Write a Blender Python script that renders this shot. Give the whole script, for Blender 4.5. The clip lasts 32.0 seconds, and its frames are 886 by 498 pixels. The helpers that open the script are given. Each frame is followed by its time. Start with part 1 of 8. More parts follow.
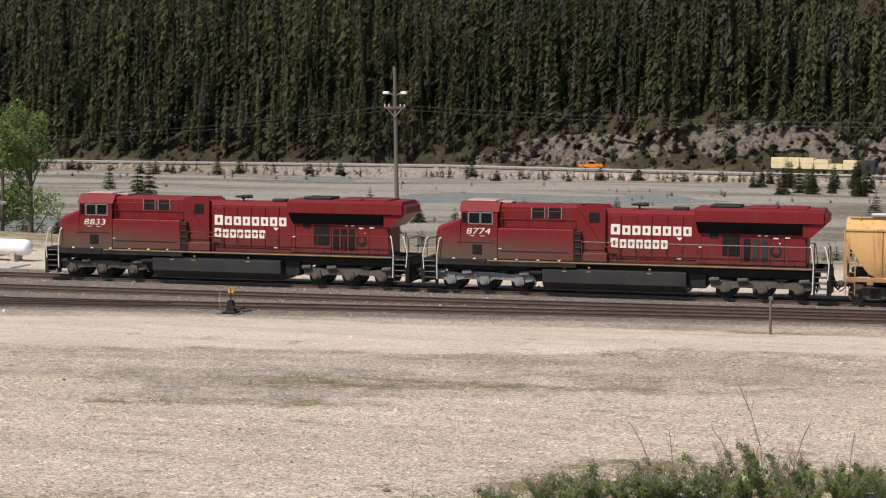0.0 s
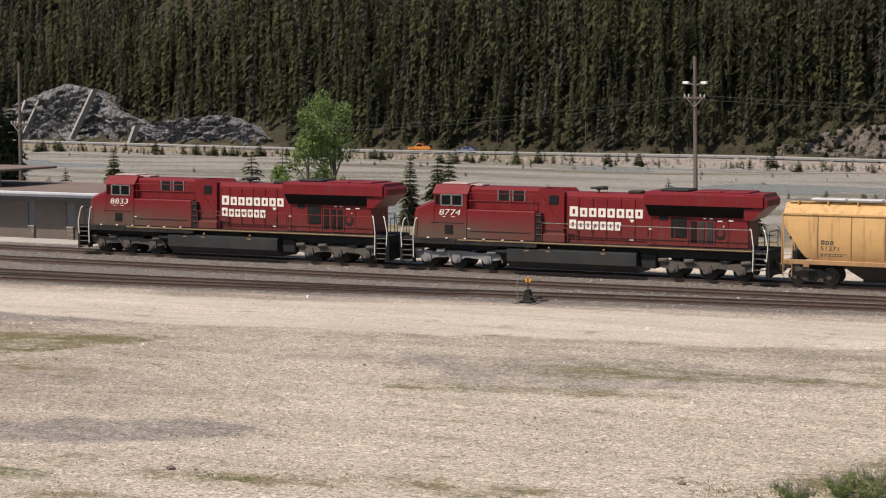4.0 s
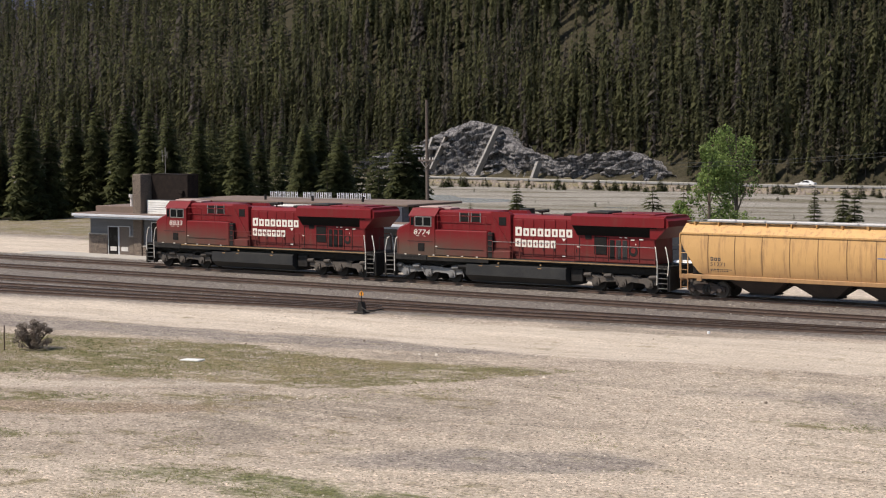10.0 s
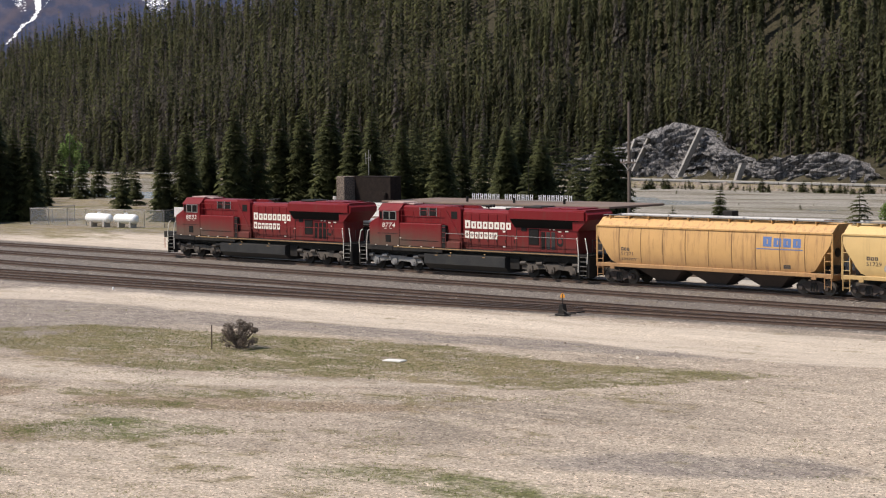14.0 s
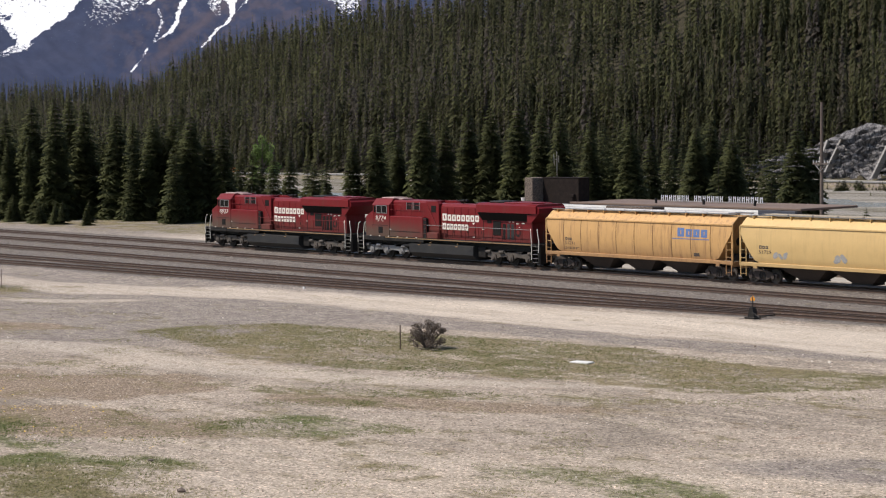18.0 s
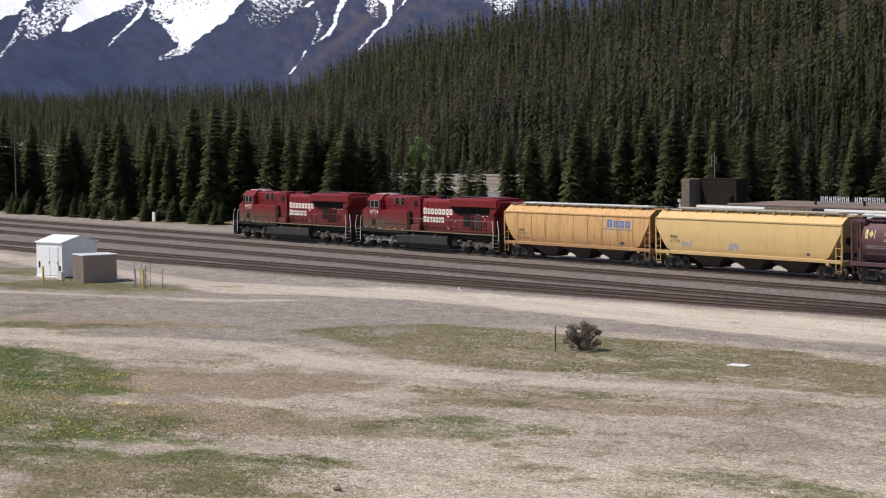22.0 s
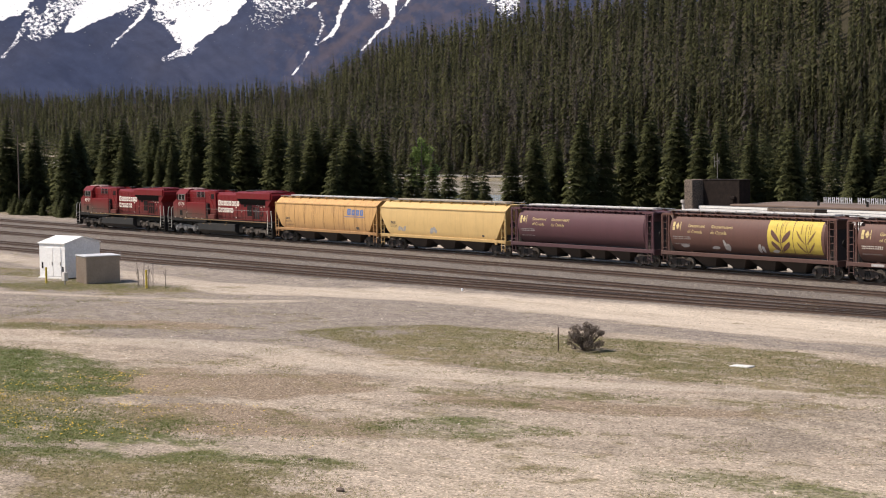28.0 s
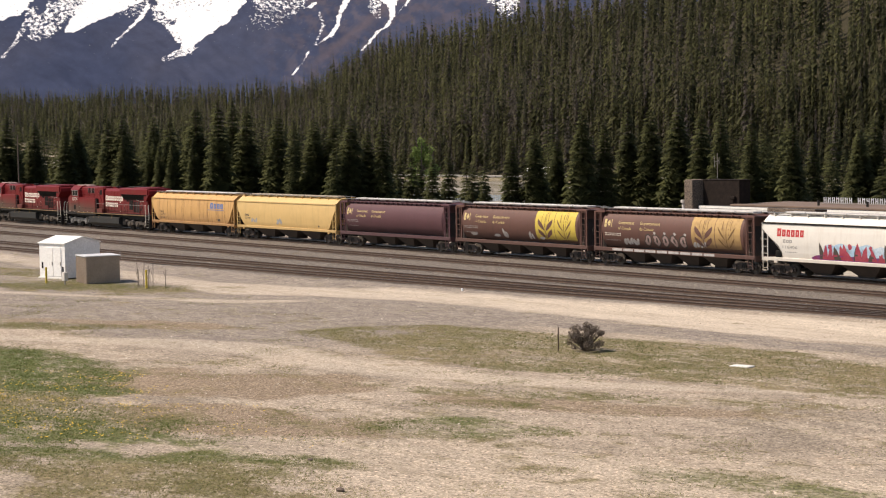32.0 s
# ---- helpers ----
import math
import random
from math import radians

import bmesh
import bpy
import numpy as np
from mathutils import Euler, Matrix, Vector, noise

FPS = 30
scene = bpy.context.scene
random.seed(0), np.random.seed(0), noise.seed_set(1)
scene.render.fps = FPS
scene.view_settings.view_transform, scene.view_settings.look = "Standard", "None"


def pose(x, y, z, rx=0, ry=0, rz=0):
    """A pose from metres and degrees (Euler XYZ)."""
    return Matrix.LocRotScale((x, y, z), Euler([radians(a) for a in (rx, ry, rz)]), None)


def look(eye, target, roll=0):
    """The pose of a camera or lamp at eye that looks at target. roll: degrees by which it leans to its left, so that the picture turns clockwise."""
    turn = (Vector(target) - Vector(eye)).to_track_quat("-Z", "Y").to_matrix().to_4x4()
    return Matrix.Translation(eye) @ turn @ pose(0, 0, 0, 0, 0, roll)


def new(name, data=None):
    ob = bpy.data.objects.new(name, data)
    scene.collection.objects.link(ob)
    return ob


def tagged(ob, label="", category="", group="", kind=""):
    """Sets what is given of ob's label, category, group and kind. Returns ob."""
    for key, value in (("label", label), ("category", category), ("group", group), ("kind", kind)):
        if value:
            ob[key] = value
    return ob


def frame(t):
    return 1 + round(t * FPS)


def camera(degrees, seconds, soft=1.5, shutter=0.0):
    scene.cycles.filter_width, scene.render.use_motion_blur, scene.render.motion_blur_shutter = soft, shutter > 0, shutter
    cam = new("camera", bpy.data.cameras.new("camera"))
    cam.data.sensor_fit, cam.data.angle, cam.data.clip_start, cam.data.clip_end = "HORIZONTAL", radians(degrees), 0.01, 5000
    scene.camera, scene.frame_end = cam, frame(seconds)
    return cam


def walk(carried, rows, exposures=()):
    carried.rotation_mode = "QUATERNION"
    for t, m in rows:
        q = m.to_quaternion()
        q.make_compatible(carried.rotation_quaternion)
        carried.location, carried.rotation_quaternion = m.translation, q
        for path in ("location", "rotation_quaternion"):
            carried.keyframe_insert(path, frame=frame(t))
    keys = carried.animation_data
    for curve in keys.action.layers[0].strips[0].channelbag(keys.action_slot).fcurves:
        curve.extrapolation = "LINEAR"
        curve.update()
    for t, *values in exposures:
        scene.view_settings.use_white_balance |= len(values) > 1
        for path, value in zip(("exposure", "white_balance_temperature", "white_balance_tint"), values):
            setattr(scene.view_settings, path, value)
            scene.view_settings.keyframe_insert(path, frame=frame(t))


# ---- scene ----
cam = camera(26.73, 32.0, soft=1.15)
EYE = (0.0, 0.0, 10.5)
# seconds, tilt, roll, turn of the tripod head
PAN = [(0.0, 85.247, -0.252, 15.372), (0.5, 85.183, -0.229, 16.511), (1.0, 85.108, -0.171, 17.58), (1.5, 85.054, -0.141, 18.483), (2.0, 85.0, -0.142, 19.437), (2.5, 84.954, -0.16, 20.596), (3.0, 84.916, -0.091, 21.98), (3.5, 84.912, -0.105, 23.271), (5.5, 85.108, 0.035, 27.83), (6.0, 85.232, 0.102, 28.744), (6.5, 85.251, 0.143, 29.681), (7.0, 85.281, 0.174, 30.563), (7.5, 85.331, 0.202, 31.296), (8.0, 85.387, 0.265, 32.341), (8.5, 85.529, 0.331, 33.575), (9.0, 85.65, 0.432, 35.041), (9.5, 85.843, 0.462, 36.147), (10.0, 86.032, 0.436, 36.767), (10.5, 86.129, 0.487, 37.507), (11.0, 86.175, 0.529, 38.41), (11.5, 86.16, 0.538, 39.189), (12.0, 86.148, 0.532, 39.972), (12.5, 86.143, 0.565, 40.767), (13.0, 86.154, 0.62, 41.456), (13.5, 86.16, 0.631, 42.14), (14.0, 86.156, 0.644, 42.946), (14.5, 86.173, 0.64, 43.801), (16.5, 86.233, 0.711, 46.518), (17.0, 86.247, 0.699, 47.415), (17.5, 86.261, 0.729, 48.049), (18.0, 86.265, 0.755, 48.719), (18.5, 86.268, 0.734, 49.42), (19.0, 86.299, 0.812, 50.051), (19.5, 86.312, 0.763, 50.701), (20.0, 86.336, 0.819, 51.349), (20.5, 86.348, 0.846, 51.977), (21.0, 86.359, 0.818, 52.677), (21.5, 86.382, 0.841, 53.035), (22.0, 86.368, 0.861, 53.499), (22.5, 86.395, 0.872, 53.585), (32.0, 86.395, 0.872, 53.585)]
# the picture cools a little in mid clip and warms towards the end
TONE = [(0.0, 0.0, 6640, 10), (3.0, -0.01, 6680, 10), (6.0, -0.08, 6680, 10), (8.0, -0.09, 6660, 10), (11.0, 0.06, 6620, 10), (13.0, 0.05, 6620, 10), (17.0, -0.04, 6450, 10), (19.0, -0.09, 6360, 10), (23.0, -0.12, 6280, 10), (25.0, -0.02, 6430, 10), (28.0, 0.05, 6860, 12), (32.0, 0.08, 7330, 12)]
walk(cam, [(t, pose(*EYE, a, b, c)) for t, a, b, c in PAN], TONE)

# ---- daylight ----
SUN_UP, SUN_AZ = 55.0, 212.0  # degrees above the horizon; compass angle from +y towards +x
world = bpy.data.worlds.new("sky")
scene.world = world
world.use_nodes = True
wn = world.node_tree.nodes
sky = wn.new("ShaderNodeTexSky")
sky.sky_type = "NISHITA"
sky.sun_disc = False
sky.sun_elevation = radians(SUN_UP)
sky.sun_rotation = radians(SUN_AZ)
wn["Background"].inputs[1].default_value = 0.122
world.node_tree.links.new(sky.outputs[0], wn["Background"].inputs[0])
sun_data = bpy.data.lights.new("sun", "SUN")
sun_data.energy, sun_data.angle, sun_data.color = 5.0, radians(0.55), (1.0, 0.915, 0.825)
sun = new("sun", sun_data)
sun.matrix_world = look((0, 0, 0), (-math.sin(radians(SUN_AZ)) * math.cos(radians(SUN_UP)), -math.cos(radians(SUN_AZ)) * math.cos(radians(SUN_UP)), -math.sin(radians(SUN_UP))))


# ---- materials ----
def nodes_of(name):
    m = bpy.data.materials.new(name)
    m.use_nodes = True
    return m, m.node_tree.nodes, m.node_tree.links, m.node_tree.nodes["Principled BSDF"]


def ramp(nd, lk, src, stops):
    r = nd.new("ShaderNodeValToRGB")
    while len(r.color_ramp.elements) < len(stops):
        r.color_ramp.elements.new(0.5)
    for e, (p, c) in zip(r.color_ramp.elements, stops):
        e.position, e.color = p, (*c, 1) if len(c) == 3 else c
    lk.new(src, r.inputs[0])
    return r.outputs[0]


def tex(nd, lk, kind, scale, co, detail=4.0, rough=0.6, stretch=None):
    n = nd.new("ShaderNodeTexNoise" if kind == "noise" else "ShaderNodeTexVoronoi")
    n.inputs["Scale"].default_value = scale
    if kind == "noise":
        n.inputs["Detail"].default_value, n.inputs["Roughness"].default_value = detail, rough
    if stretch:
        mp = nd.new("ShaderNodeMapping")
        mp.inputs["Scale"].default_value = stretch
        lk.new(co, mp.inputs[0])
        co = mp.outputs[0]
    lk.new(co, n.inputs["Vector"])
    return n.outputs[0]


def mixc(nd, lk, fac, a, b, mode="MIX"):
    m = nd.new("ShaderNodeMix")
    m.data_type, m.blend_type = "RGBA", mode
    for sock, val in ((0, fac), (6, a), (7, b)):
        if hasattr(val, "is_output"):
            lk.new(val, m.inputs[sock])
        else:
            m.inputs[sock].default_value = val if sock == 0 else (*val, 1)
    return m.outputs[2]


def mat(name, col, col2=None, rough=0.6, metal=0.0, scale=1.5, fine=20.0, amount=0.5, bump=0.15, stretch=None, coat=0.0, spread=0.0):
    """A surface that wanders between two colours at two scales, with fine relief."""
    m, nd, lk, p = nodes_of(name)
    co = nd.new("ShaderNodeTexCoord").outputs["Object"]
    col2 = col2 or tuple(c * 0.7 for c in col)
    n1 = tex(nd, lk, "noise", scale, co, 5, 0.65, stretch)
    n2 = tex(nd, lk, "noise", fine, co, 3, 0.6)
    f1 = ramp(nd, lk, n1, [(0.35, (0, 0, 0)), (0.68, (amount, amount, amount))])
    c = mixc(nd, lk, f1, col, col2)
    f2 = ramp(nd, lk, n2, [(0.3, (0.82, 0.82, 0.82)), (0.7, (1.12, 1.12, 1.12))])
    c = mixc(nd, lk, 1.0, c, f2, "MULTIPLY")
    if spread:
        rnd = nd.new("ShaderNodeObjectInfo").outputs["Random"]
        c = mixc(nd, lk, 1.0, c, ramp(nd, lk, rnd, [(0.0, (1 - spread,) * 3), (1.0, (1 + spread,) * 3)]), "MULTIPLY")
    lk.new(c, p.inputs["Base Color"])
    p.inputs["Metallic"].default_value = metal
    r = nd.new("ShaderNodeMapRange")
    lk.new(n1, r.inputs[0])
    r.inputs[3].default_value, r.inputs[4].default_value = max(rough - 0.12, 0.03), min(rough + 0.14, 1)
    lk.new(r.outputs[0], p.inputs["Roughness"])
    if coat:
        p.inputs["Coat Weight"].default_value = coat
    if bump:
        b = nd.new("ShaderNodeBump")
        b.inputs["Strength"].default_value, b.inputs["Distance"].default_value = bump, 0.02
        lk.new(n2, b.inputs["Height"])
        lk.new(b.outputs[0], p.inputs["Normal"])
    return m


def weathered(name, col, grime, rust, low=1.2, high=2.6, rough=0.5, streak=0.5, rust_amt=0.25, most=0.62, front=None):
    """Painted steel: road dirt that thins out above its lower parts, vertical streaks and rust specks."""
    m, nd, lk, p = nodes_of(name)
    co = nd.new("ShaderNodeTexCoord").outputs["Object"]
    sep = nd.new("ShaderNodeSeparateXYZ")
    lk.new(co, sep.inputs[0])
    big = tex(nd, lk, "noise", 0.9, co, 5, 0.7)
    st = tex(nd, lk, "noise", 1.6, co, 4, 0.7, (2.2, 2.2, 0.22))
    sp = tex(nd, lk, "noise", 9.0, co, 6, 0.75)
    c = mixc(nd, lk, ramp(nd, lk, big, [(0.3, (0, 0, 0)), (0.75, (0.45,) * 3)]), col, tuple(x * 0.72 for x in col))
    c = mixc(nd, lk, ramp(nd, lk, st, [(0.5, (0, 0, 0)), (0.72, (streak,) * 3)]), c, grime)
    hgt = nd.new("ShaderNodeMapRange")
    lk.new(sep.outputs["Z"], hgt.inputs[0])
    hgt.inputs[1].default_value, hgt.inputs[2].default_value, hgt.inputs[3].default_value, hgt.inputs[4].default_value = low, high, most, 0.0
    ma = nd.new("ShaderNodeMath")
    ma.operation = "MULTIPLY"
    lk.new(hgt.outputs[0], ma.inputs[0])
    lk.new(ramp(nd, lk, big, [(0.25, (0.7,) * 3), (0.7, (1.3,) * 3)]), ma.inputs[1])
    dirt = ma.outputs[0]
    if front:  # the leading end throws up the most dust
        fx = nd.new("ShaderNodeMapRange")
        lk.new(sep.outputs["X"], fx.inputs[0])
        fx.inputs[1].default_value, fx.inputs[2].default_value, fx.inputs[3].default_value, fx.inputs[4].default_value = *front, 1.0, 0.3
        mb = nd.new("ShaderNodeMath")
        mb.operation = "MULTIPLY"
        lk.new(dirt, mb.inputs[0])
        lk.new(fx.outputs[0], mb.inputs[1])
        dirt = mb.outputs[0]
    c = mixc(nd, lk, dirt, c, grime)
    c = mixc(nd, lk, ramp(nd, lk, sp, [(0.62, (0, 0, 0)), (0.74, (rust_amt,) * 3)]), c, rust)
    lk.new(c, p.inputs["Base Color"])
    p.inputs["Roughness"].default_value = rough
    b = nd.new("ShaderNodeBump")
    b.inputs["Strength"].default_value, b.inputs["Distance"].default_value = 0.1, 0.01
    lk.new(sp, b.inputs["Height"])
    lk.new(b.outputs[0], p.inputs["Normal"])
    return m


RED = weathered("loco red paint", (0.172, 0.012, 0.015), (0.1, 0.064, 0.048), (0.1, 0.045, 0.03), 2.1, 3.25, 0.45, 0.3, 0.12, 1.0, (4.5, 12.0))
RED.node_tree.nodes["Principled BSDF"].inputs["Specular IOR Level"].default_value = 0.22
BLACK = mat("grimy black steel", (0.015, 0.0145, 0.0145), (0.042, 0.036, 0.031), 0.6, 0.0, 1.2, 14, 0.7)
TRUCKM = mat("dusty truck casting", (0.055, 0.048, 0.042), (0.13, 0.105, 0.085), 0.75, 0.0, 2.0, 16, 0.8)
TANKM = mat("dark grey tank paint", (0.03, 0.03, 0.031), (0.052, 0.05, 0.047), 0.5, 0, 0.7, 12, 0.7)
WHITEP = mat("white paint", (0.72, 0.71, 0.68), (0.5, 0.48, 0.44), 0.5, 0, 1.2, 18, 0.5)
LETTER = mat("cream lettering", (0.78, 0.74, 0.66), (0.6, 0.55, 0.48), 0.5, 0, 3, 25, 0.4, 0)
PINKDUST = mat("dusty faded roof paint", (0.42, 0.3, 0.27), (0.3, 0.2, 0.18), 0.7, 0, 1.5, 15, 0.6)
GLASS = mat("dark cab glass", (0.005, 0.006, 0.007), (0.009, 0.01, 0.011), 0.12, 0, 1, 5, 0.4, 0)
GRILLE = mat("black grille mesh", (0.007, 0.0066, 0.0066), (0.02, 0.017, 0.015), 0.7, 0, 2, 60, 0.6)
STEEL = mat("bare worn steel", (0.42, 0.40, 0.38), (0.26, 0.23, 0.2), 0.35, 0.9, 2, 20, 0.6)
GLASS.node_tree.nodes["Principled BSDF"].inputs["Specular IOR Level"].default_value = 0.15
for dull_ in (GRILLE, BLACK, TANKM):
    dull_.node_tree.nodes["Principled BSDF"].inputs["Specular IOR Level"].default_value = 0.2
RAILM = mat("rusty rail", (0.075, 0.048, 0.038), (0.13, 0.085, 0.062), 0.6, 0.3, 2, 18, 0.8)
RAILTOP = mat("polished rail head", (0.34, 0.33, 0.33), (0.2, 0.18, 0.17), 0.3, 0.9, 0.7, 18, 0.7)
TIEM = mat("creosoted timber tie", (0.085, 0.07, 0.06), (0.17, 0.145, 0.125), 0.85, 0, 1.2, 14, 0.8, 0.3, None, 0, 0.25)
YELLOW = weathered("sun bleached yellow paint", (0.58, 0.34, 0.13), (0.23, 0.12, 0.06), (0.22, 0.085, 0.035), 0.9, 2.3, 0.6, 0.75, 0.6, 0.75)
YELLOW2 = weathered("pale yellow paint", (0.63, 0.43, 0.18), (0.36, 0.23, 0.1), (0.22, 0.1, 0.04), 0.9, 1.8, 0.5, 0.3, 0.25)
BROWN = weathered("oxide brown paint", (0.125, 0.058, 0.045), (0.07, 0.042, 0.036), (0.2, 0.09, 0.05), 0.9, 2.0, 0.6, 0.4, 0.35)
PLUM = weathered("plum brown paint", (0.1, 0.04, 0.048), (0.06, 0.034, 0.036), (0.14, 0.06, 0.05), 0.9, 2.0, 0.6, 0.3, 0.25)
WHEAT = weathered("wheat yellow panel", (0.62, 0.47, 0.08), (0.2, 0.13, 0.05), (0.16, 0.08, 0.03), 0.9, 2.6, 0.6, 0.35, 0.4)
OLDWHEAT = weathered("faded wheat panel", (0.46, 0.3, 0.12), (0.16, 0.085, 0.05), (0.14, 0.07, 0.04), 1.2, 2.9, 0.7, 0.6, 0.5, 0.9)
CPW = weathered("off white paint", (0.74, 0.71, 0.66), (0.45, 0.39, 0.32), (0.35, 0.2, 0.1), 0.9, 1.8, 0.5, 0.3, 0.25)
ASPHALT = mat("grey asphalt", (0.16, 0.155, 0.145), (0.24, 0.23, 0.21), 0.9, 0, 0.1, 3, 0.6)


# ---- mesh building ----
class Geo:
    """Vertices and faces of one part."""

    def __init__(self):
        self.v, self.f = [], []

    def add(self, vs, fs):
        o = len(self.v)
        self.v.extend(tuple(p) for p in vs)
        self.f.extend(tuple(i + o for i in q) for q in fs)
        return self

    def box(self, x0, x1, y0, y1, z0, z1, c=0.0):
        if c <= 0:
            vs = [(x, y, z) for x in (x0, x1) for y in (y0, y1) for z in (z0, z1)]
            return self.add(vs, [(0, 1, 3, 2), (4, 6, 7, 5), (0, 4, 5, 1), (2, 3, 7, 6), (0, 2, 6, 4), (1, 5, 7, 3)])
        X, Y, Z = (x0, x1), (y0, y1), (z0, z1)
        vs, idx = [], {}
        for i in (0, 1):
            for j in (0, 1):
                for k in (0, 1):
                    sx, sy, sz = 1 - 2 * i, 1 - 2 * j, 1 - 2 * k
                    for ax in range(3):
                        p = [X[i] + sx * c, Y[j] + sy * c, Z[k] + sz * c]
                        p[ax] = (X[i], Y[j], Z[k])[ax]
                        idx[i, j, k, ax] = len(vs)
                        vs.append(p)
        fs = []
        for s in (0, 1):
            fs.append([idx[s, a, b, 0] for a, b in ((0, 0), (0, 1), (1, 1), (1, 0))][:: 1 if s == 0 else -1])
            fs.append([idx[a, s, b, 1] for a, b in ((0, 0), (1, 0), (1, 1), (0, 1))][:: 1 if s == 0 else -1])
            fs.append([idx[a, b, s, 2] for a, b in ((0, 0), (0, 1), (1, 1), (1, 0))][:: 1 if s == 0 else -1])
        for a in (0, 1):
            for b in (0, 1):
                fs.append((idx[0, a, b, 1], idx[1, a, b, 1], idx[1, a, b, 2], idx[0, a, b, 2]))
                fs.append((idx[a, 0, b, 0], idx[a, 1, b, 0], idx[a, 1, b, 2], idx[a, 0, b, 2]))
                fs.append((idx[a, b, 0, 0], idx[a, b, 1, 0], idx[a, b, 1, 1], idx[a, b, 0, 1]))
        for i in (0, 1):
            for j in (0, 1):
                for k in (0, 1):
                    fs.append((idx[i, j, k, 0], idx[i, j, k, 1], idx[i, j, k, 2]))
        return self.add(vs, fs)

    def cyl(self, a, b, r, n=10, r2=None, cap=True):
        a, b = Vector(a), Vector(b)
        r2 = r if r2 is None else r2
        w = (b - a).normalized()
        u = w.orthogonal().normalized()
        t = w.cross(u)
        vs = []
        for c, q in ((a, r), (b, r2)):
            for i in range(n):
                g = math.tau * i / n
                vs.append(c + (u * math.cos(g) + t * math.sin(g)) * q)
        fs = [(i, (i + 1) % n, n + (i + 1) % n, n + i) for i in range(n)]
        if cap:
            fs += [tuple(range(n))[::-1], tuple(range(n, 2 * n))]
        return self.add(vs, fs)

    def tube(self, pts, r, n=6):
        for a, b in zip(pts, pts[1:]):
            self.cyl(a, b, r, n)
        return self

    def prism(self, prof, x0, x1, axis="x"):
        """A profile of (a, b) pairs drawn out from x0 to x1 along an axis."""
        put = {"x": lambda s, a, b: (s, a, b), "y": lambda s, a, b: (a, s, b), "z": lambda s, a, b: (a, b, s)}[axis]
        n = len(prof)
        vs = [put(s, a, b) for s in (x0, x1) for a, b in prof]
        fs = [(i, (i + 1) % n, n + (i + 1) % n, n + i) for i in range(n)] + [tuple(range(n))[::-1], tuple(range(n, 2 * n))]
        return self.add(vs, fs)

    def loft(self, rings, cap=True):
        n = len(rings[0])
        vs = [p for r in rings for p in r]
        fs = [(k * n + i, k * n + (i + 1) % n, (k + 1) * n + (i + 1) % n, (k + 1) * n + i) for k in range(len(rings) - 1) for i in range(n)]
        if cap:
            fs += [tuple(range(n))[::-1], tuple(range((len(rings) - 1) * n, len(rings) * n))]
        return self.add(vs, fs)

    def ball(self, c, rx, ry, rz, nu=12, nv=8):
        vs = [(c[0], c[1], c[2] - rz)]
        for j in range(1, nv):
            e = -math.pi / 2 + math.pi * j / nv
            for i in range(nu):
                g = math.tau * i / nu
                vs.append((c[0] + rx * math.cos(e) * math.cos(g), c[1] + ry * math.cos(e) * math.sin(g), c[2] + rz * math.sin(e)))
        vs.append((c[0], c[1], c[2] + rz))
        fs = [(0, 1 + (i + 1) % nu, 1 + i) for i in range(nu)]
        for j in range(nv - 2):
            o = 1 + j * nu
            fs += [(o + i, o + (i + 1) % nu, o + nu + (i + 1) % nu, o + nu + i) for i in range(nu)]
        o = 1 + (nv - 2) * nu
        fs += [(o + i, o + (i + 1) % nu, len(vs) - 1) for i in range(nu)]
        return self.add(vs, fs)

    def mesh(self, name, material, smooth=True):
        me = bpy.data.meshes.new(name)
        me.from_pydata(self.v, [], self.f)
        bm = bmesh.new()
        bm.from_mesh(me)
        bmesh.ops.recalc_face_normals(bm, faces=bm.faces)
        bm.to_mesh(me)
        bm.free()
        if smooth:
            me.shade_smooth()
            me.set_sharp_from_angle(angle=radians(32))
        me.materials.append(material)
        return me


def part(name, g, material, parent=None, label="", smooth=True):
    """Links the geometry as one mesh object under a thing or a part."""
    ob = new(name, g.mesh(name, material, smooth))
    ob.parent = parent
    if label:
        ob["label"] = label
    return ob


def thing(name, label, category, group="", at=None):
    ob = new(name)
    ob.empty_display_size = 0.3
    if at is not None:
        ob.matrix_basis = at
    return tagged(ob, label, category, group)


def raw_mesh(name, v, f, material, smooth=False):
    """Arrays of vertices and triangles or quads to a mesh."""
    v, f = np.asarray(v, np.float32), np.asarray(f, np.int32)
    me = bpy.data.meshes.new(name)
    me.vertices.add(len(v))
    me.vertices.foreach_set("co", v.ravel())
    k = f.shape[1]
    me.loops.add(f.size)
    me.loops.foreach_set("vertex_index", f.ravel())
    me.polygons.add(len(f))
    me.polygons.foreach_set("loop_start", np.arange(0, f.size, k, dtype=np.int32))
    me.polygons.foreach_set("loop_total", np.full(len(f), k, np.int32))
    me.update()
    me.validate()
    if smooth:
        me.shade_smooth()
    me.materials.append(material)
    return me


def paint(me, name, values):
    a = me.attributes.new(name, "FLOAT", "POINT")
    a.data.foreach_set("value", np.asarray(values, np.float32))


def soften(me, normals):
    """Foliage that takes the light as the round crown does of which it is a part."""
    a = me.attributes.new("custom_normal", "FLOAT_VECTOR", "POINT")
    a.data.foreach_set("vector", np.asarray(normals, np.float32).ravel())
    me.shade_smooth()


# ---- the lie of the land ----
def lerp(x, table):
    return np.interp(x, [p[0] for p in table], [p[1] for p in table])


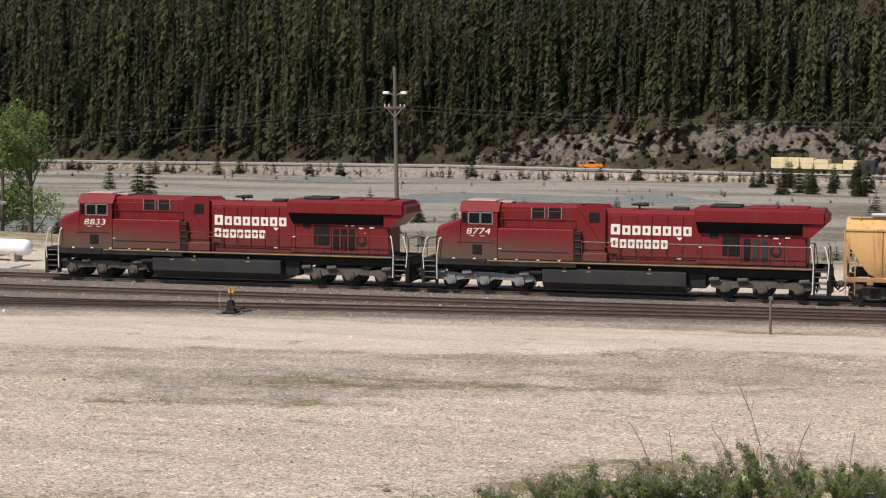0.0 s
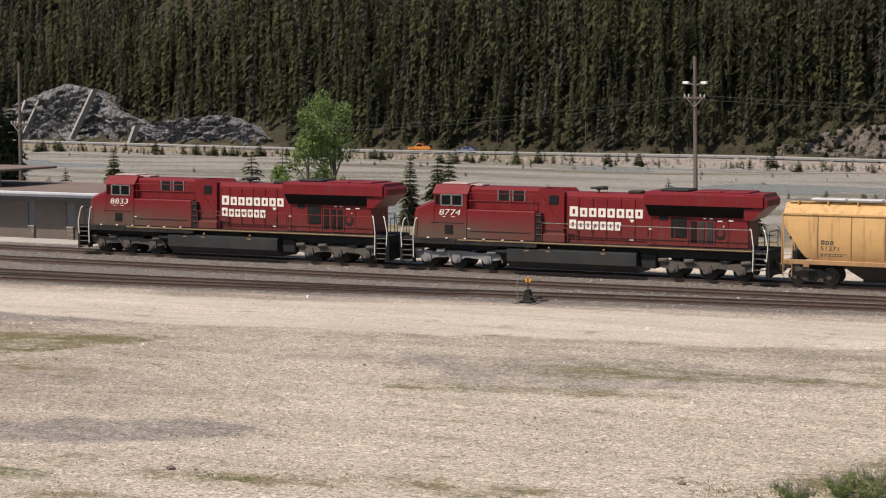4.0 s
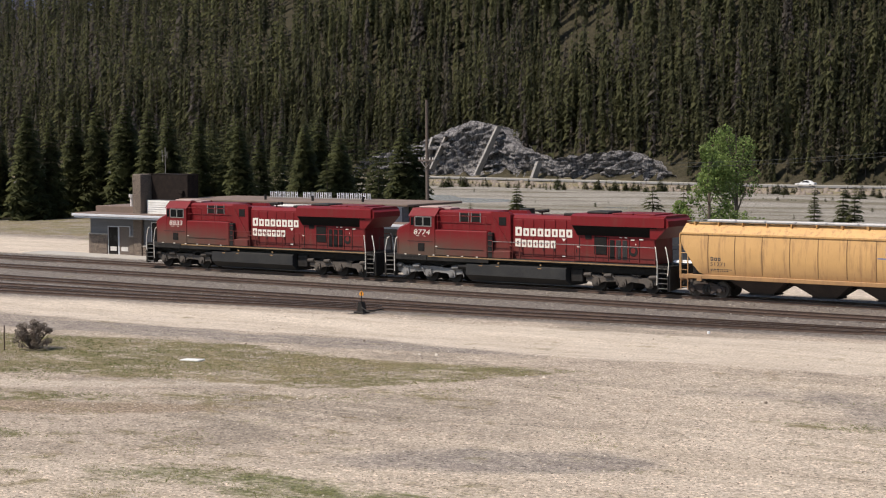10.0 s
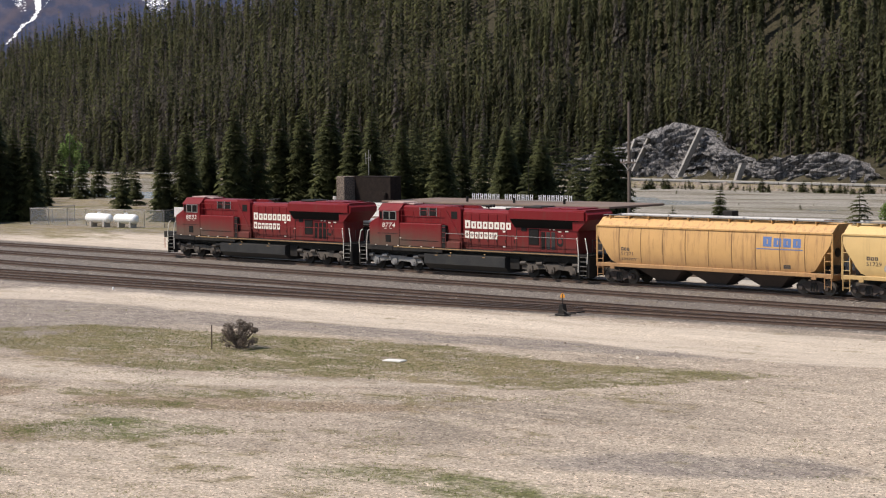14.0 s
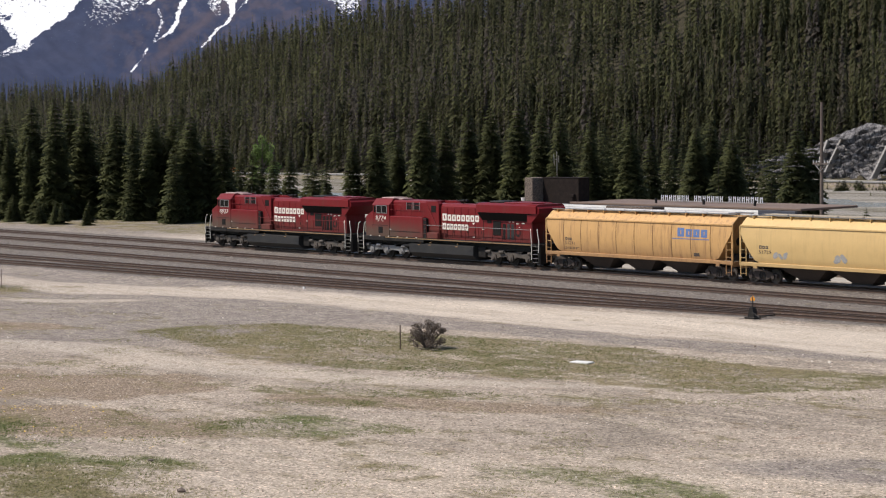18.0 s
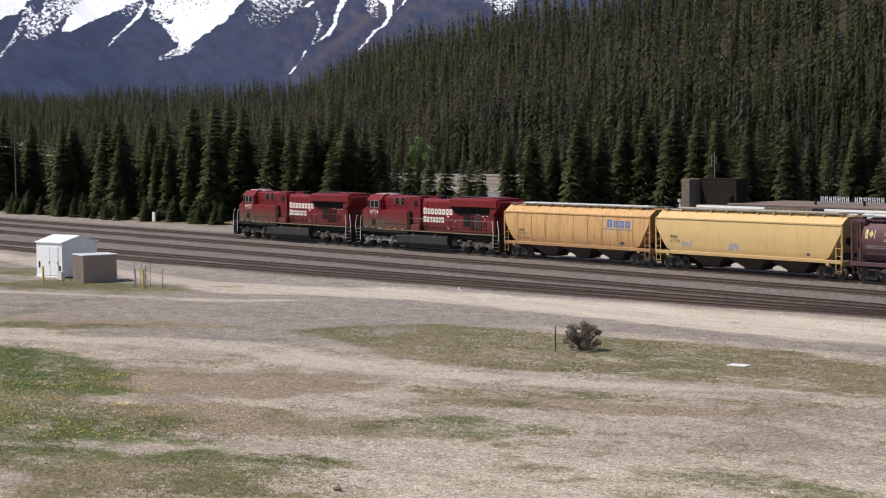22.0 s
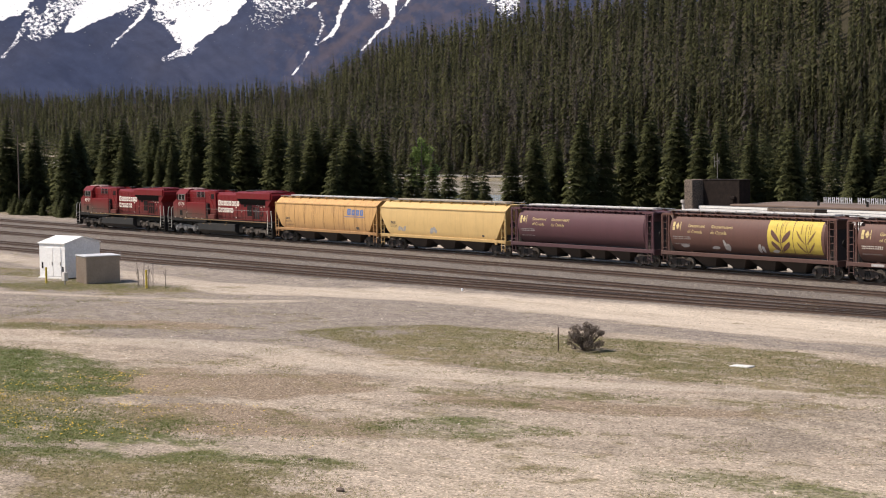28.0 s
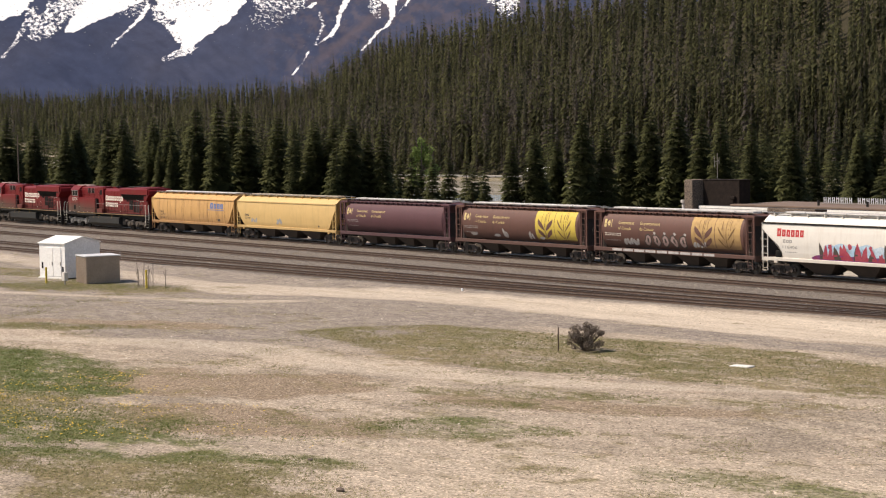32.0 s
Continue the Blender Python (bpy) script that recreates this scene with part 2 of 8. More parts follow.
RIDGE_UP = [(-90, 1.3), (-67, 1.26), (-61.9, 1.37), (-58.5, 1.5), (-57.4, 1.83), (-56, 2.5), (-54, 2.99), (-52.4, 3.39), (-49.8, 3.94), (-45, 5.3), (-38, 8.0), (-25, 12.0), (0, 14.0), (90, 14.0)]
RIDGE_FAR = [(-90, 2300), (-67, 2200), (-58.5, 1700), (-56, 1350), (-52, 1100), (-49.8, 1000), (-45, 900), (-38, 820), (-25, 760), (0, 700), (90, 700)]
ROAD_Y = [(-1200, 560), (-700, 425), (-578, 404), (-338, 424), (-200, 399), (-111, 405), (-20, 384), (60, 360), (400, 300)]


def smooth01(x):
    x = np.clip(x, 0, 1)
    return x * x * (3 - 2 * x)


def wave(x, y, s, seed=0.0):
    """Soft value in -1..1 that wanders over s metres."""
    return (np.sin(x / s + 1.3 * np.sin(y / s * 0.7 + seed) + seed) + np.sin(y / s * 1.1 + 1.7 * np.sin(x / s * 0.6 - seed) + 2 * seed)) / 2


def land(x, y):
    """Height of the ground."""
    x, y = np.asarray(x, float), np.asarray(y, float)
    bed = smooth01((y - lerp(x, [(-420, 55), (-250, 63.5), (-150, 69.0), (-122, 71.2), (-100, 73.0), (-66, 75.0), (0, 76)])) / 2.2) * smooth01((104 - y) / 3.0)
    yard = -0.42 + (0.05 * wave(x, y, 9.0) + 0.02 * wave(x, y, 2.3, 1.0)) * (1 - bed) + bed * (0.232 + 0.012 * wave(x, y, 1.7))
    edge = lerp(x, [(-400, 190), (-230, 175), (-150, 160), (-100, 140), (-60, 128), (60, 122)])
    drop = smooth01((y - edge) / 24.0)
    flat = -7.0 + 0.4 * wave(x, y * 1.9, 26.0, 2.0) + 0.13 * wave(x, y * 1.5, 6.0)
    road = lerp(x, ROAD_Y)
    up = smooth01((y - (road - 15)) / 9.0)
    flat = flat * (1 - up) + up * -5.9
    z = yard * (1 - drop) + flat * drop
    az = np.degrees(np.arctan2(x, np.maximum(y, 1.0)))
    r = np.hypot(x, y)
    r0 = np.minimum((road + 9) / np.maximum(np.cos(np.radians(az)), 0.2), 1250)
    r1 = lerp(az, RIDGE_FAR)
    z1 = 10.5 + r1 * np.tan(np.radians(lerp(az, RIDGE_UP))) - 16.5
    u = np.clip((r - r0) / np.maximum(r1 - r0, 50), 0, 1)
    crag = smooth01(u * 6) * (5.0 * wave(x, y, 38.0, 3.0) + 2.0 * wave(x, y, 13.0, 1.0)) * smooth01((-az) / 10 + 3)
    hill = -5.9 + (z1 + 5.9) * (u ** 0.92) + crag
    fall = smooth01((r - r1) / 700.0)
    hill = hill * (1 - fall) + fall * (z1 * 0.4)
    on = (y > 100) & (r > r0)
    return np.where(on, hill, z)




def patch(x, y, cx, cy, rx, ry, turn=0.0):
    c, s = math.cos(radians(turn)), math.sin(radians(turn))
    u, v = (x - cx) * c + (y - cy) * s, -(x - cx) * s + (y - cy) * c
    return smooth01((1.2 - np.hypot(u / rx, v / ry) + 0.2 * wave(x, y, 2.1, cx) + 0.14 * wave(x, y, 0.8, cy)) / 0.7)


def band(x, y, top, foot, soft=1.2):
    """Full between two lines over x, fading over soft metres."""
    inside = np.minimum(lerp(x, top) - y, y - lerp(x, foot)) + 0.45 * wave(x, y, 2.7, 1.0) + 0.25 * wave(x, y, 0.9)
    ends = np.minimum(x - top[0][0], top[-1][0] - x)
    return smooth01(np.minimum(inside, ends) / soft + 0.5)


ROAD_TOP = [(-260, 80), (-160, 70), (-122, 68.7), (-115, 70.4), (-105.6, 73.6), (-90, 75.8), (-76.5, 77.2), (-66, 78.1), (-50.8, 79), (-37, 82), (-23, 83.1), (-9, 84.2), (60, 90)]
ROAD_FOOT = [(-260, 76), (-160, 66), (-122, 64.5), (-112.6, 63.8), (-107.6, 65.7), (-99, 69.1), (-83.5, 70.3), (-70.6, 71.2), (-62, 72.2), (-46, 71.6), (-33, 73.2), (-21, 75.4), (-8, 78.4), (60, 84)]
BUSH_TOP = [(-87.5, 57), (-85, 61.5), (-76, 64), (-70, 66.3), (-62, 66.8), (-55, 65.9), (-49, 66.9), (-42.9, 67.5)]
BUSH_FOOT = [(-87.5, 54), (-83.6, 53.1), (-77.3, 51.7), (-72.3, 51), (-67.5, 51.7), (-61, 54.5), (-55.3, 55.5), (-50.3, 57), (-47, 60.1), (-45.6, 62.1), (-42.8, 67.2)]
LUSH_TOP = [(-125, 40), (-98, 38.6), (-92.8, 39.2), (-89.6, 40.9), (-82, 40.7), (-76, 38.6), (-71, 36.5)]
LUSH_FOOT = [(-125, 20), (-76.4, 31.5), (-71, 34.5)]
WORN_WAY = [(-130, 33), (-96.5, 40.9), (-88, 46), (-81, 48.6), (-73.6, 48), (-64.8, 49.6), (-56.8, 54), (-52.8, 56.6), (-46, 60), (40, 62)]
SIDE_ROAD = [(-175, 44), (-140, 49), (-125.3, 53.2), (-116, 57.4), (-106.7, 61.2), (-100, 66.5), (40, 80)]


def ground_masks(x, y):
    road = band(x, y, ROAD_TOP, ROAD_FOOT, 1.6) * lerp(x, [(-130, 0.5), (-90, 0.7), (-55, 1)])
    # a worn way that leaves the road towards the near side, and the side road to the sheds
    for line, half, full in ((WORN_WAY, [(-130, 1.2), (-96, 1.6), (-84, 2.6), (-70, 2.0), (-60, 1.5), (-50, 0.8), (-44, -3)], 0.5), (SIDE_ROAD, [(-170, 1.0), (-115, 1.2), (-104, 2.2), (-98, -3)], 0.55)):
        road = np.maximum(road, full * smooth01((lerp(x, half) + 0.5 - np.abs(y - lerp(x, line)) + 0.5 * wave(x, y, 5, 2)) / 1.4))
    g = 0.22 * smooth01((-34 - x) / 12) * smooth01((64 - y) / 6)
    g = np.maximum(g, 0.62 * smooth01((-54 - x) / 10) * smooth01((37 - y) / 4))
    g = np.maximum(g, 0.92 * band(x, y, BUSH_TOP, BUSH_FOOT))
    g = np.maximum(g, 1.0 * band(x, y, LUSH_TOP, LUSH_FOOT, 2.0))
    for cx, cy, rx, ry, turn, a in ((-67, 29, 10, 4.6, 25, 1.0), (-75, 31, 8, 4.0, 20, 1.0), (-57, 26.5, 9, 3.6, 30, 1.0), (-53.5, 31.8, 4.5, 1.8, 30, 0.9), (-51, 26, 6, 2.6, 30, 0.9), (-54.5, 40.8, 4.8, 3.2, 42, 0.74), (-58.5, 45, 3.5, 1.4, 35, 0.75), (-40.5, 41.2, 6.0, 1.8, 14, 0.62), (-34.5, 41.3, 6.0, 2.2, 10, 0.7), (-27.5, 43.6, 3.4, 0.8, 12, 0.7),
                                    (-46.2, 37.9, 2.0, 1.2, 30, 0.75), (-100, 45.2, 6.5, 2.3, 32, 0.85), (-126, 58.8, 15, 4.6, 18, 0.95), (-117, 64.5, 5, 2.6, 50, 0.7), (-56, 50.5, 10, 1.6, 33, 0.62), (-64, 45.8, 7, 1.5, 20, 0.58), (-20, 66.8, 11, 1.8, 8, 0.62), (-25, 61, 9, 1.0, 14, 0.55), (-12, 70.2, 5, 1.2, 8, 0.5),
                                    (-35, 38, 11, 2.0, 14, 0.45), (-150, 60, 22, 4.0, 10, 0.8), (-20, 46, 6, 1.2, 14, 0.4), (-6, 52, 9, 5, 20, 0.85), (-6, 84.2, 9, 0.6, 4, 0.9), (-190, 60, 40, 7, 8, 0.8)):
        g = np.maximum(g, a * patch(x, y, cx, cy, rx, ry, turn))
    g = np.maximum(g, 0.9 * smooth01((y - 118) / 6.0) * smooth01((175 - y) / 20.0))
    g = np.maximum(g, 0.85 * smooth01((y - 106) / 4.0) * smooth01((-140 - x) / 20))
    bed = smooth01((y - lerp(x, [(-250, 70), (-150, 72.5), (-122, 72.6), (-90, 76.6), (-60, 80), (-40, 82.5), (-20, 85), (0, 88), (60, 92)])) / 1.2) * smooth01((103.5 - y) / 1.5)
    pale = smooth01((y - 103) / 2.0) * smooth01((122 - y) / 6) * smooth01((x + 185) / 40)
    return g * (1 - 0.9 * road), np.maximum(road, 0.8 * pale), bed


def ground_tints(x, y):
    """Pale sand, red-brown dead grass, lush green and grey spilt ballast."""
    sand = smooth01((x + lerp(y, [(37, 58), (46, 50), (56, 42)]) + 6 * wave(x, y, 6.0)) / 16) * smooth01((73 - y + 2 * wave(x, y, 4.0)) / 5)
    dry = np.maximum(patch(x, y, -72, 40.5, 9, 4.0, 28), 0.8 * patch(x, y, -62, 35.5, 9, 3.5, 25))
    dry = np.maximum(dry, 0.7 * patch(x, y, -98, 49.5, 10, 2.0, 25))
    dry = np.maximum(dry, 0.6 * patch(x, y, -56, 47.5, 9, 2.0, 28))
    lush = np.maximum(band(x, y, LUSH_TOP, LUSH_FOOT, 3.0), 0.85 * patch(x, y, -64, 28.5, 17, 6, 28))
    for cx, cy, rx, ry, turn in ((-55, 41.4, 4, 2.6, 42), (-36, 41.2, 9, 2.5, 12), (-55, 32.4, 5, 2, 25)):
        lush = np.maximum(lush, 0.75 * patch(x, y, cx, cy, rx, ry, turn))
    grey = np.maximum(0.95 * patch(x, y, -97, 57.5, 14, 3.6, 22), 0.55 * patch(x, y, -33, 48.8, 6.5, 2.4, 26))
    grey = np.maximum(grey, 0.7 * patch(x, y, -70, 69, 30, 2.2, 7))
    grey = np.maximum(grey, 0.42 * patch(x, y, -24, 66, 13, 5, 8))
    grey = np.maximum(grey, 0.62 * smooth01((-70 - x) / 18) * smooth01((y - 42) / 6))
    return sand, dry, lush, grey


def ground_material():
    m, nd, lk, p = nodes_of("yard ground")
    co = nd.new("ShaderNodeTexCoord").outputs["Object"]

    def att(n):
        a = nd.new("ShaderNodeAttribute")
        a.attribute_name = n
        return a.outputs["Fac"]

    def math2(op, a, b):
        n = nd.new("ShaderNodeMath")
        n.operation = op
        for k, q in enumerate((a, b)):
            if hasattr(q, "is_output"):
                lk.new(q, n.inputs[k])
            else:
                n.inputs[k].default_value = q
        return n.outputs[0]

    def span(src, a, b, top=1.0):
        return ramp(nd, lk, src, [(a, (0, 0, 0)), (b, (top,) * 3)])

    big = tex(nd, lk, "noise", 0.12, co, 7, 0.68)
    mid = tex(nd, lk, "noise", 0.75, co, 7, 0.75)
    drift = tex(nd, lk, "noise", 0.3, co, 8, 0.72, (0.45, 1.5, 1.0))
    rut = tex(nd, lk, "noise", 0.6, co, 8, 0.74, (0.2, 1.5, 1.0))
    streaky = tex(nd, lk, "noise", 1.5, co, 7, 0.78, (0.55, 1.3, 1.0))
    fine = tex(nd, lk, "noise", 12.0, co, 5, 0.85)
    cells = nd.new("ShaderNodeTexVoronoi")
    cells.inputs["Scale"].default_value = 13.0
    lk.new(co, cells.inputs["Vector"])
    sepc = nd.new("ShaderNodeSeparateColor")
    lk.new(cells.outputs["Color"], sepc.inputs[0])
    stone = sepc.outputs[0]
    lumps = nd.new("ShaderNodeTexVoronoi")
    lumps.inputs["Scale"].default_value = 5.0
    lk.new(co, lumps.inputs["Vector"])
    sepl = nd.new("ShaderNodeSeparateColor")
    lk.new(lumps.outputs["Color"], sepl.inputs[0])
    c = mixc(nd, lk, span(big, 0.4, 0.6), (0.43, 0.355, 0.285), (0.3, 0.25, 0.2))
    c = mixc(nd, lk, span(drift, 0.5, 0.56, 0.85), c, (0.47, 0.39, 0.31))
    c = mixc(nd, lk, span(streaky, 0.55, 0.66, 0.8), c, (0.24, 0.195, 0.15))
    c = mixc(nd, lk, span(mid, 0.57, 0.66, 0.6), c, (0.29, 0.2, 0.14))
    pale = mixc(nd, lk, span(rut, 0.4, 0.6), (0.485, 0.4, 0.312), (0.595, 0.5, 0.402))
    pale = mixc(nd, lk, span(streaky, 0.57, 0.68, 0.45), pale, (0.38, 0.31, 0.24))
    c = mixc(nd, lk, math2("MULTIPLY", att("sand"), 0.85), c, pale)
    greyd = mixc(nd, lk, span(streaky, 0.42, 0.6), (0.2, 0.17, 0.155), (0.34, 0.295, 0.25))
    c = mixc(nd, lk, span(math2("ADD", att("grey"), math2("MULTIPLY", mid, 0.9)), 0.62, 0.98, 0.85), c, greyd)
    deadg = mixc(nd, lk, span(fine, 0.4, 0.62), (0.21, 0.15, 0.105), (0.36, 0.28, 0.2))
    c = mixc(nd, lk, span(math2("ADD", att("dry"), math2("MULTIPLY", streaky, 0.9)), 0.72, 1.08, 0.85), c, deadg)
    road = mixc(nd, lk, span(rut, 0.4, 0.58), (0.49, 0.412, 0.33), (0.585, 0.5, 0.41))
    road = mixc(nd, lk, span(drift, 0.58, 0.66, 0.35), road, (0.38, 0.32, 0.26))
    c = mixc(nd, lk, span(math2("ADD", att("road"), math2("MULTIPLY", mid, 0.5)), 0.45, 0.95), c, road)
    bal = mixc(nd, lk, span(fine, 0.38, 0.62), (0.095, 0.082, 0.074), (0.265, 0.228, 0.195))
    c = mixc(nd, lk, att("bed"), c, bal)
    blot = tex(nd, lk, "noise", 0.3, co, 5, 0.7, (0.7, 1.3, 1.0))
    gsum = math2("ADD", math2("MULTIPLY", att("grass"), 0.8), math2("ADD", math2("ADD", span(streaky, 0.3, 0.7, 0.7), span(blot, 0.32, 0.68, 0.9)), span(mid, 0.3, 0.7, 0.8)))
    olive = mixc(nd, lk, span(big, 0.4, 0.58), (0.19, 0.165, 0.075), (0.31, 0.24, 0.14))
    green = mixc(nd, lk, span(mid, 0.42, 0.6), (0.07, 0.13, 0.025), (0.15, 0.17, 0.055))
    grass = mixc(nd, lk, att("lush"), olive, green)
    grass = mixc(nd, lk, span(fine, 0.42, 0.62, 0.75), grass, (0.085, 0.085, 0.035))
    mr = nd.new("ShaderNodeMapRange")
    lk.new(gsum, mr.inputs[0])
    mr.inputs[1].default_value, mr.inputs[2].default_value, mr.inputs[4].default_value = 1.5, 2.05, 0.92
    c = mixc(nd, lk, mr.outputs[0], c, grass)
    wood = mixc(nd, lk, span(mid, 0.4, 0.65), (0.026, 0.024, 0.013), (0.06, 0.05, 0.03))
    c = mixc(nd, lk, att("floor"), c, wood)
    bars = tex(nd, lk, "noise", 0.05, co, 6, 0.65, (0.25, 1.5, 1))
    flats = mixc(nd, lk, span(bars, 0.45, 0.58), (0.27, 0.248, 0.215), (0.135, 0.118, 0.08))
    flats = mixc(nd, lk, span(streaky, 0.5, 0.65, 0.6), flats, (0.39, 0.365, 0.33))
    c = mixc(nd, lk, att("flats"), c, flats)
    c = mixc(nd, lk, 1.0, c, ramp(nd, lk, fine, [(0.3, (0.6,) * 3), (0.7, (1.34,) * 3)]), "MULTIPLY")
    grain = math2("SUBTRACT", 1.0, math2("MULTIPLY", att("road"), 0.65))
    c = mixc(nd, lk, grain, c, mixc(nd, lk, 1.0, c, ramp(nd, lk, stone, [(0.05, (0.48,) * 3), (0.22, (0.92,) * 3), (0.78, (1.03,) * 3), (0.95, (1.5,) * 3)]), "MULTIPLY"))
    c = mixc(nd, lk, grain, c, mixc(nd, lk, 1.0, c, ramp(nd, lk, sepl.outputs[1], [(0.05, (0.88,) * 3), (0.3, (0.98,) * 3), (0.75, (1.01,) * 3), (0.95, (1.12,) * 3)]), "MULTIPLY"))
    lk.new(c, p.inputs["Base Color"])
    p.inputs["Roughness"].default_value = 0.95
    p.inputs["Specular IOR Level"].default_value = 0.2
    b = nd.new("ShaderNodeBump")
    b.inputs["Strength"].default_value, b.inputs["Distance"].default_value = 0.8, 0.07
    lk.new(fine, b.inputs["Height"])
    b2 = nd.new("ShaderNodeBump")
    b2.inputs["Strength"].default_value, b2.inputs["Distance"].default_value = 0.3, 0.1
    lk.new(mid, b2.inputs["Height"])
    lk.new(b2.outputs[0], b.inputs["Normal"])
    lk.new(b.outputs[0], p.inputs["Normal"])
    return m


def steps(*spans):
    out = []
    for a, b, d in spans:
        out.extend(np.arange(a, b, d))
    return np.array(out)


def build_ground():
    xs = steps((-4300, -1500, 200), (-1500, -700, 40), (-700, -260, 10), (-260, -130, 1.6), (-130, 20, 0.7), (20, 60, 2), (60, 200, 10), (200, 1200, 60), (1200, 4300, 300))
    ys = steps((-900, -100, 100), (-100, 12, 12), (12, 20, 1.5), (20, 106, 0.7), (106, 180, 2), (180, 380, 6), (380, 470, 3), (470, 900, 12), (900, 2600, 60), (2600, 4400, 300))
    X, Y = np.meshgrid(xs, ys)
    Z = land(X, Y)
    nx, ny = len(xs), len(ys)
    i = np.arange(nx * ny).reshape(ny, nx)
    f = np.stack([i[:-1, :-1], i[:-1, 1:], i[1:, 1:], i[1:, :-1]], -1).reshape(-1, 4)
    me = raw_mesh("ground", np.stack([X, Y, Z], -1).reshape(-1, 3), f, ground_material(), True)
    g, r, b = ground_masks(X.ravel(), Y.ravel())
    road = lerp(X.ravel(), ROAD_Y)
    paint(me, "grass", g)
    paint(me, "road", r)
    paint(me, "bed", b)
    for nm, val in zip(("sand", "dry", "lush", "grey"), ground_tints(X.ravel(), Y.ravel())):
        paint(me, nm, val)
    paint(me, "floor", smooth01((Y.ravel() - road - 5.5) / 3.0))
    edge = lerp(X.ravel(), [(-400, 190), (-230, 175), (-150, 160), (-100, 140), (-60, 128), (60, 122)])
    paint(me, "flats", smooth01((Y.ravel() - edge - 12) / 10.0) * smooth01((road - 12 - Y.ravel()) / 6.0))
    return tagged(new("ground", me), "pale gravel yard with worn grass, river flats and wooded hillside", "ground", kind="structure")


build_ground()


# ---- river, highway ----
def build_water():
    m, nd, lk, p = nodes_of("silty river water")
    co = nd.new("ShaderNodeTexCoord").outputs["Object"]
    n = tex(nd, lk, "noise", 0.5, co, 4, 0.6, (0.4, 1.4, 1))
    lk.new(mixc(nd, lk, n, (0.24, 0.255, 0.25), (0.34, 0.35, 0.335)), p.inputs["Base Color"])
    p.inputs["Roughness"].default_value = 0.22
    b = nd.new("ShaderNodeBump")
    b.inputs["Strength"].default_value, b.inputs["Distance"].default_value = 0.25, 0.1
    lk.new(n, b.inputs["Height"])
    lk.new(b.outputs[0], p.inputs["Normal"])
    g = Geo().add([(-1100, 170, -7.24), (120, 150, -7.24), (120, 372, -7.24), (-1100, 395, -7.24)], [(0, 1, 2, 3)])
    tagged(part("water", g, m), "pale silty braided river water", "river", kind="structure")


def strip(name, rows, material, label, cat):
    """A ribbon between two edges, given as rows of (left point, right point)."""
    g = Geo()
    n = len(rows)
    g.add([p for r in rows for p in r], [(2 * k, 2 * k + 1, 2 * k + 3, 2 * k + 2) for k in range(n - 1)])
    return tagged(part(name, g, material), label, cat, kind="structure")


def build_highway():
    rows, line = [], []
    for x in np.arange(-1150, 380, 10.0):
        y = float(lerp(x, ROAD_Y))
        rows.append([(x, y - 5.5, -5.72), (x, y + 5.5, -5.66)])
    strip("road", rows, ASPHALT, "grey two-lane highway along the foot of the hill", "road")
    rail = thing("guard_rail", "pale weathered steel highway guard rail on posts", "guard rail")
    g, ps = Geo(), Geo()
    for x in np.arange(-700, 120, 8.0):
        y0, y1 = float(lerp(x, ROAD_Y)) - 6.1, float(lerp(x + 8, ROAD_Y)) - 6.1
        g.add([(x, y0, -5.3), (x, y0, -5.06), (x + 8, y1, -5.06), (x + 8, y1, -5.3), (x, y0 + 0.06, -5.3), (x, y0 + 0.06, -5.06), (x + 8, y1 + 0.06, -5.06), (x + 8, y1 + 0.06, -5.3)],
              [(0, 1, 2, 3), (4, 7, 6, 5), (1, 5, 6, 2), (0, 3, 7, 4)])
        ps.box(x - 0.08, x + 0.08, y0 + 0.06, y0 + 0.2, -6.0, -5.06)
    part("beam", g, mat("weathered galvanised rail", (0.42, 0.4, 0.36), (0.3, 0.28, 0.25), 0.6), rail)
    part("post", ps, TRUCKM, rail)["kind"] = "stuff"


build_water()
build_highway()


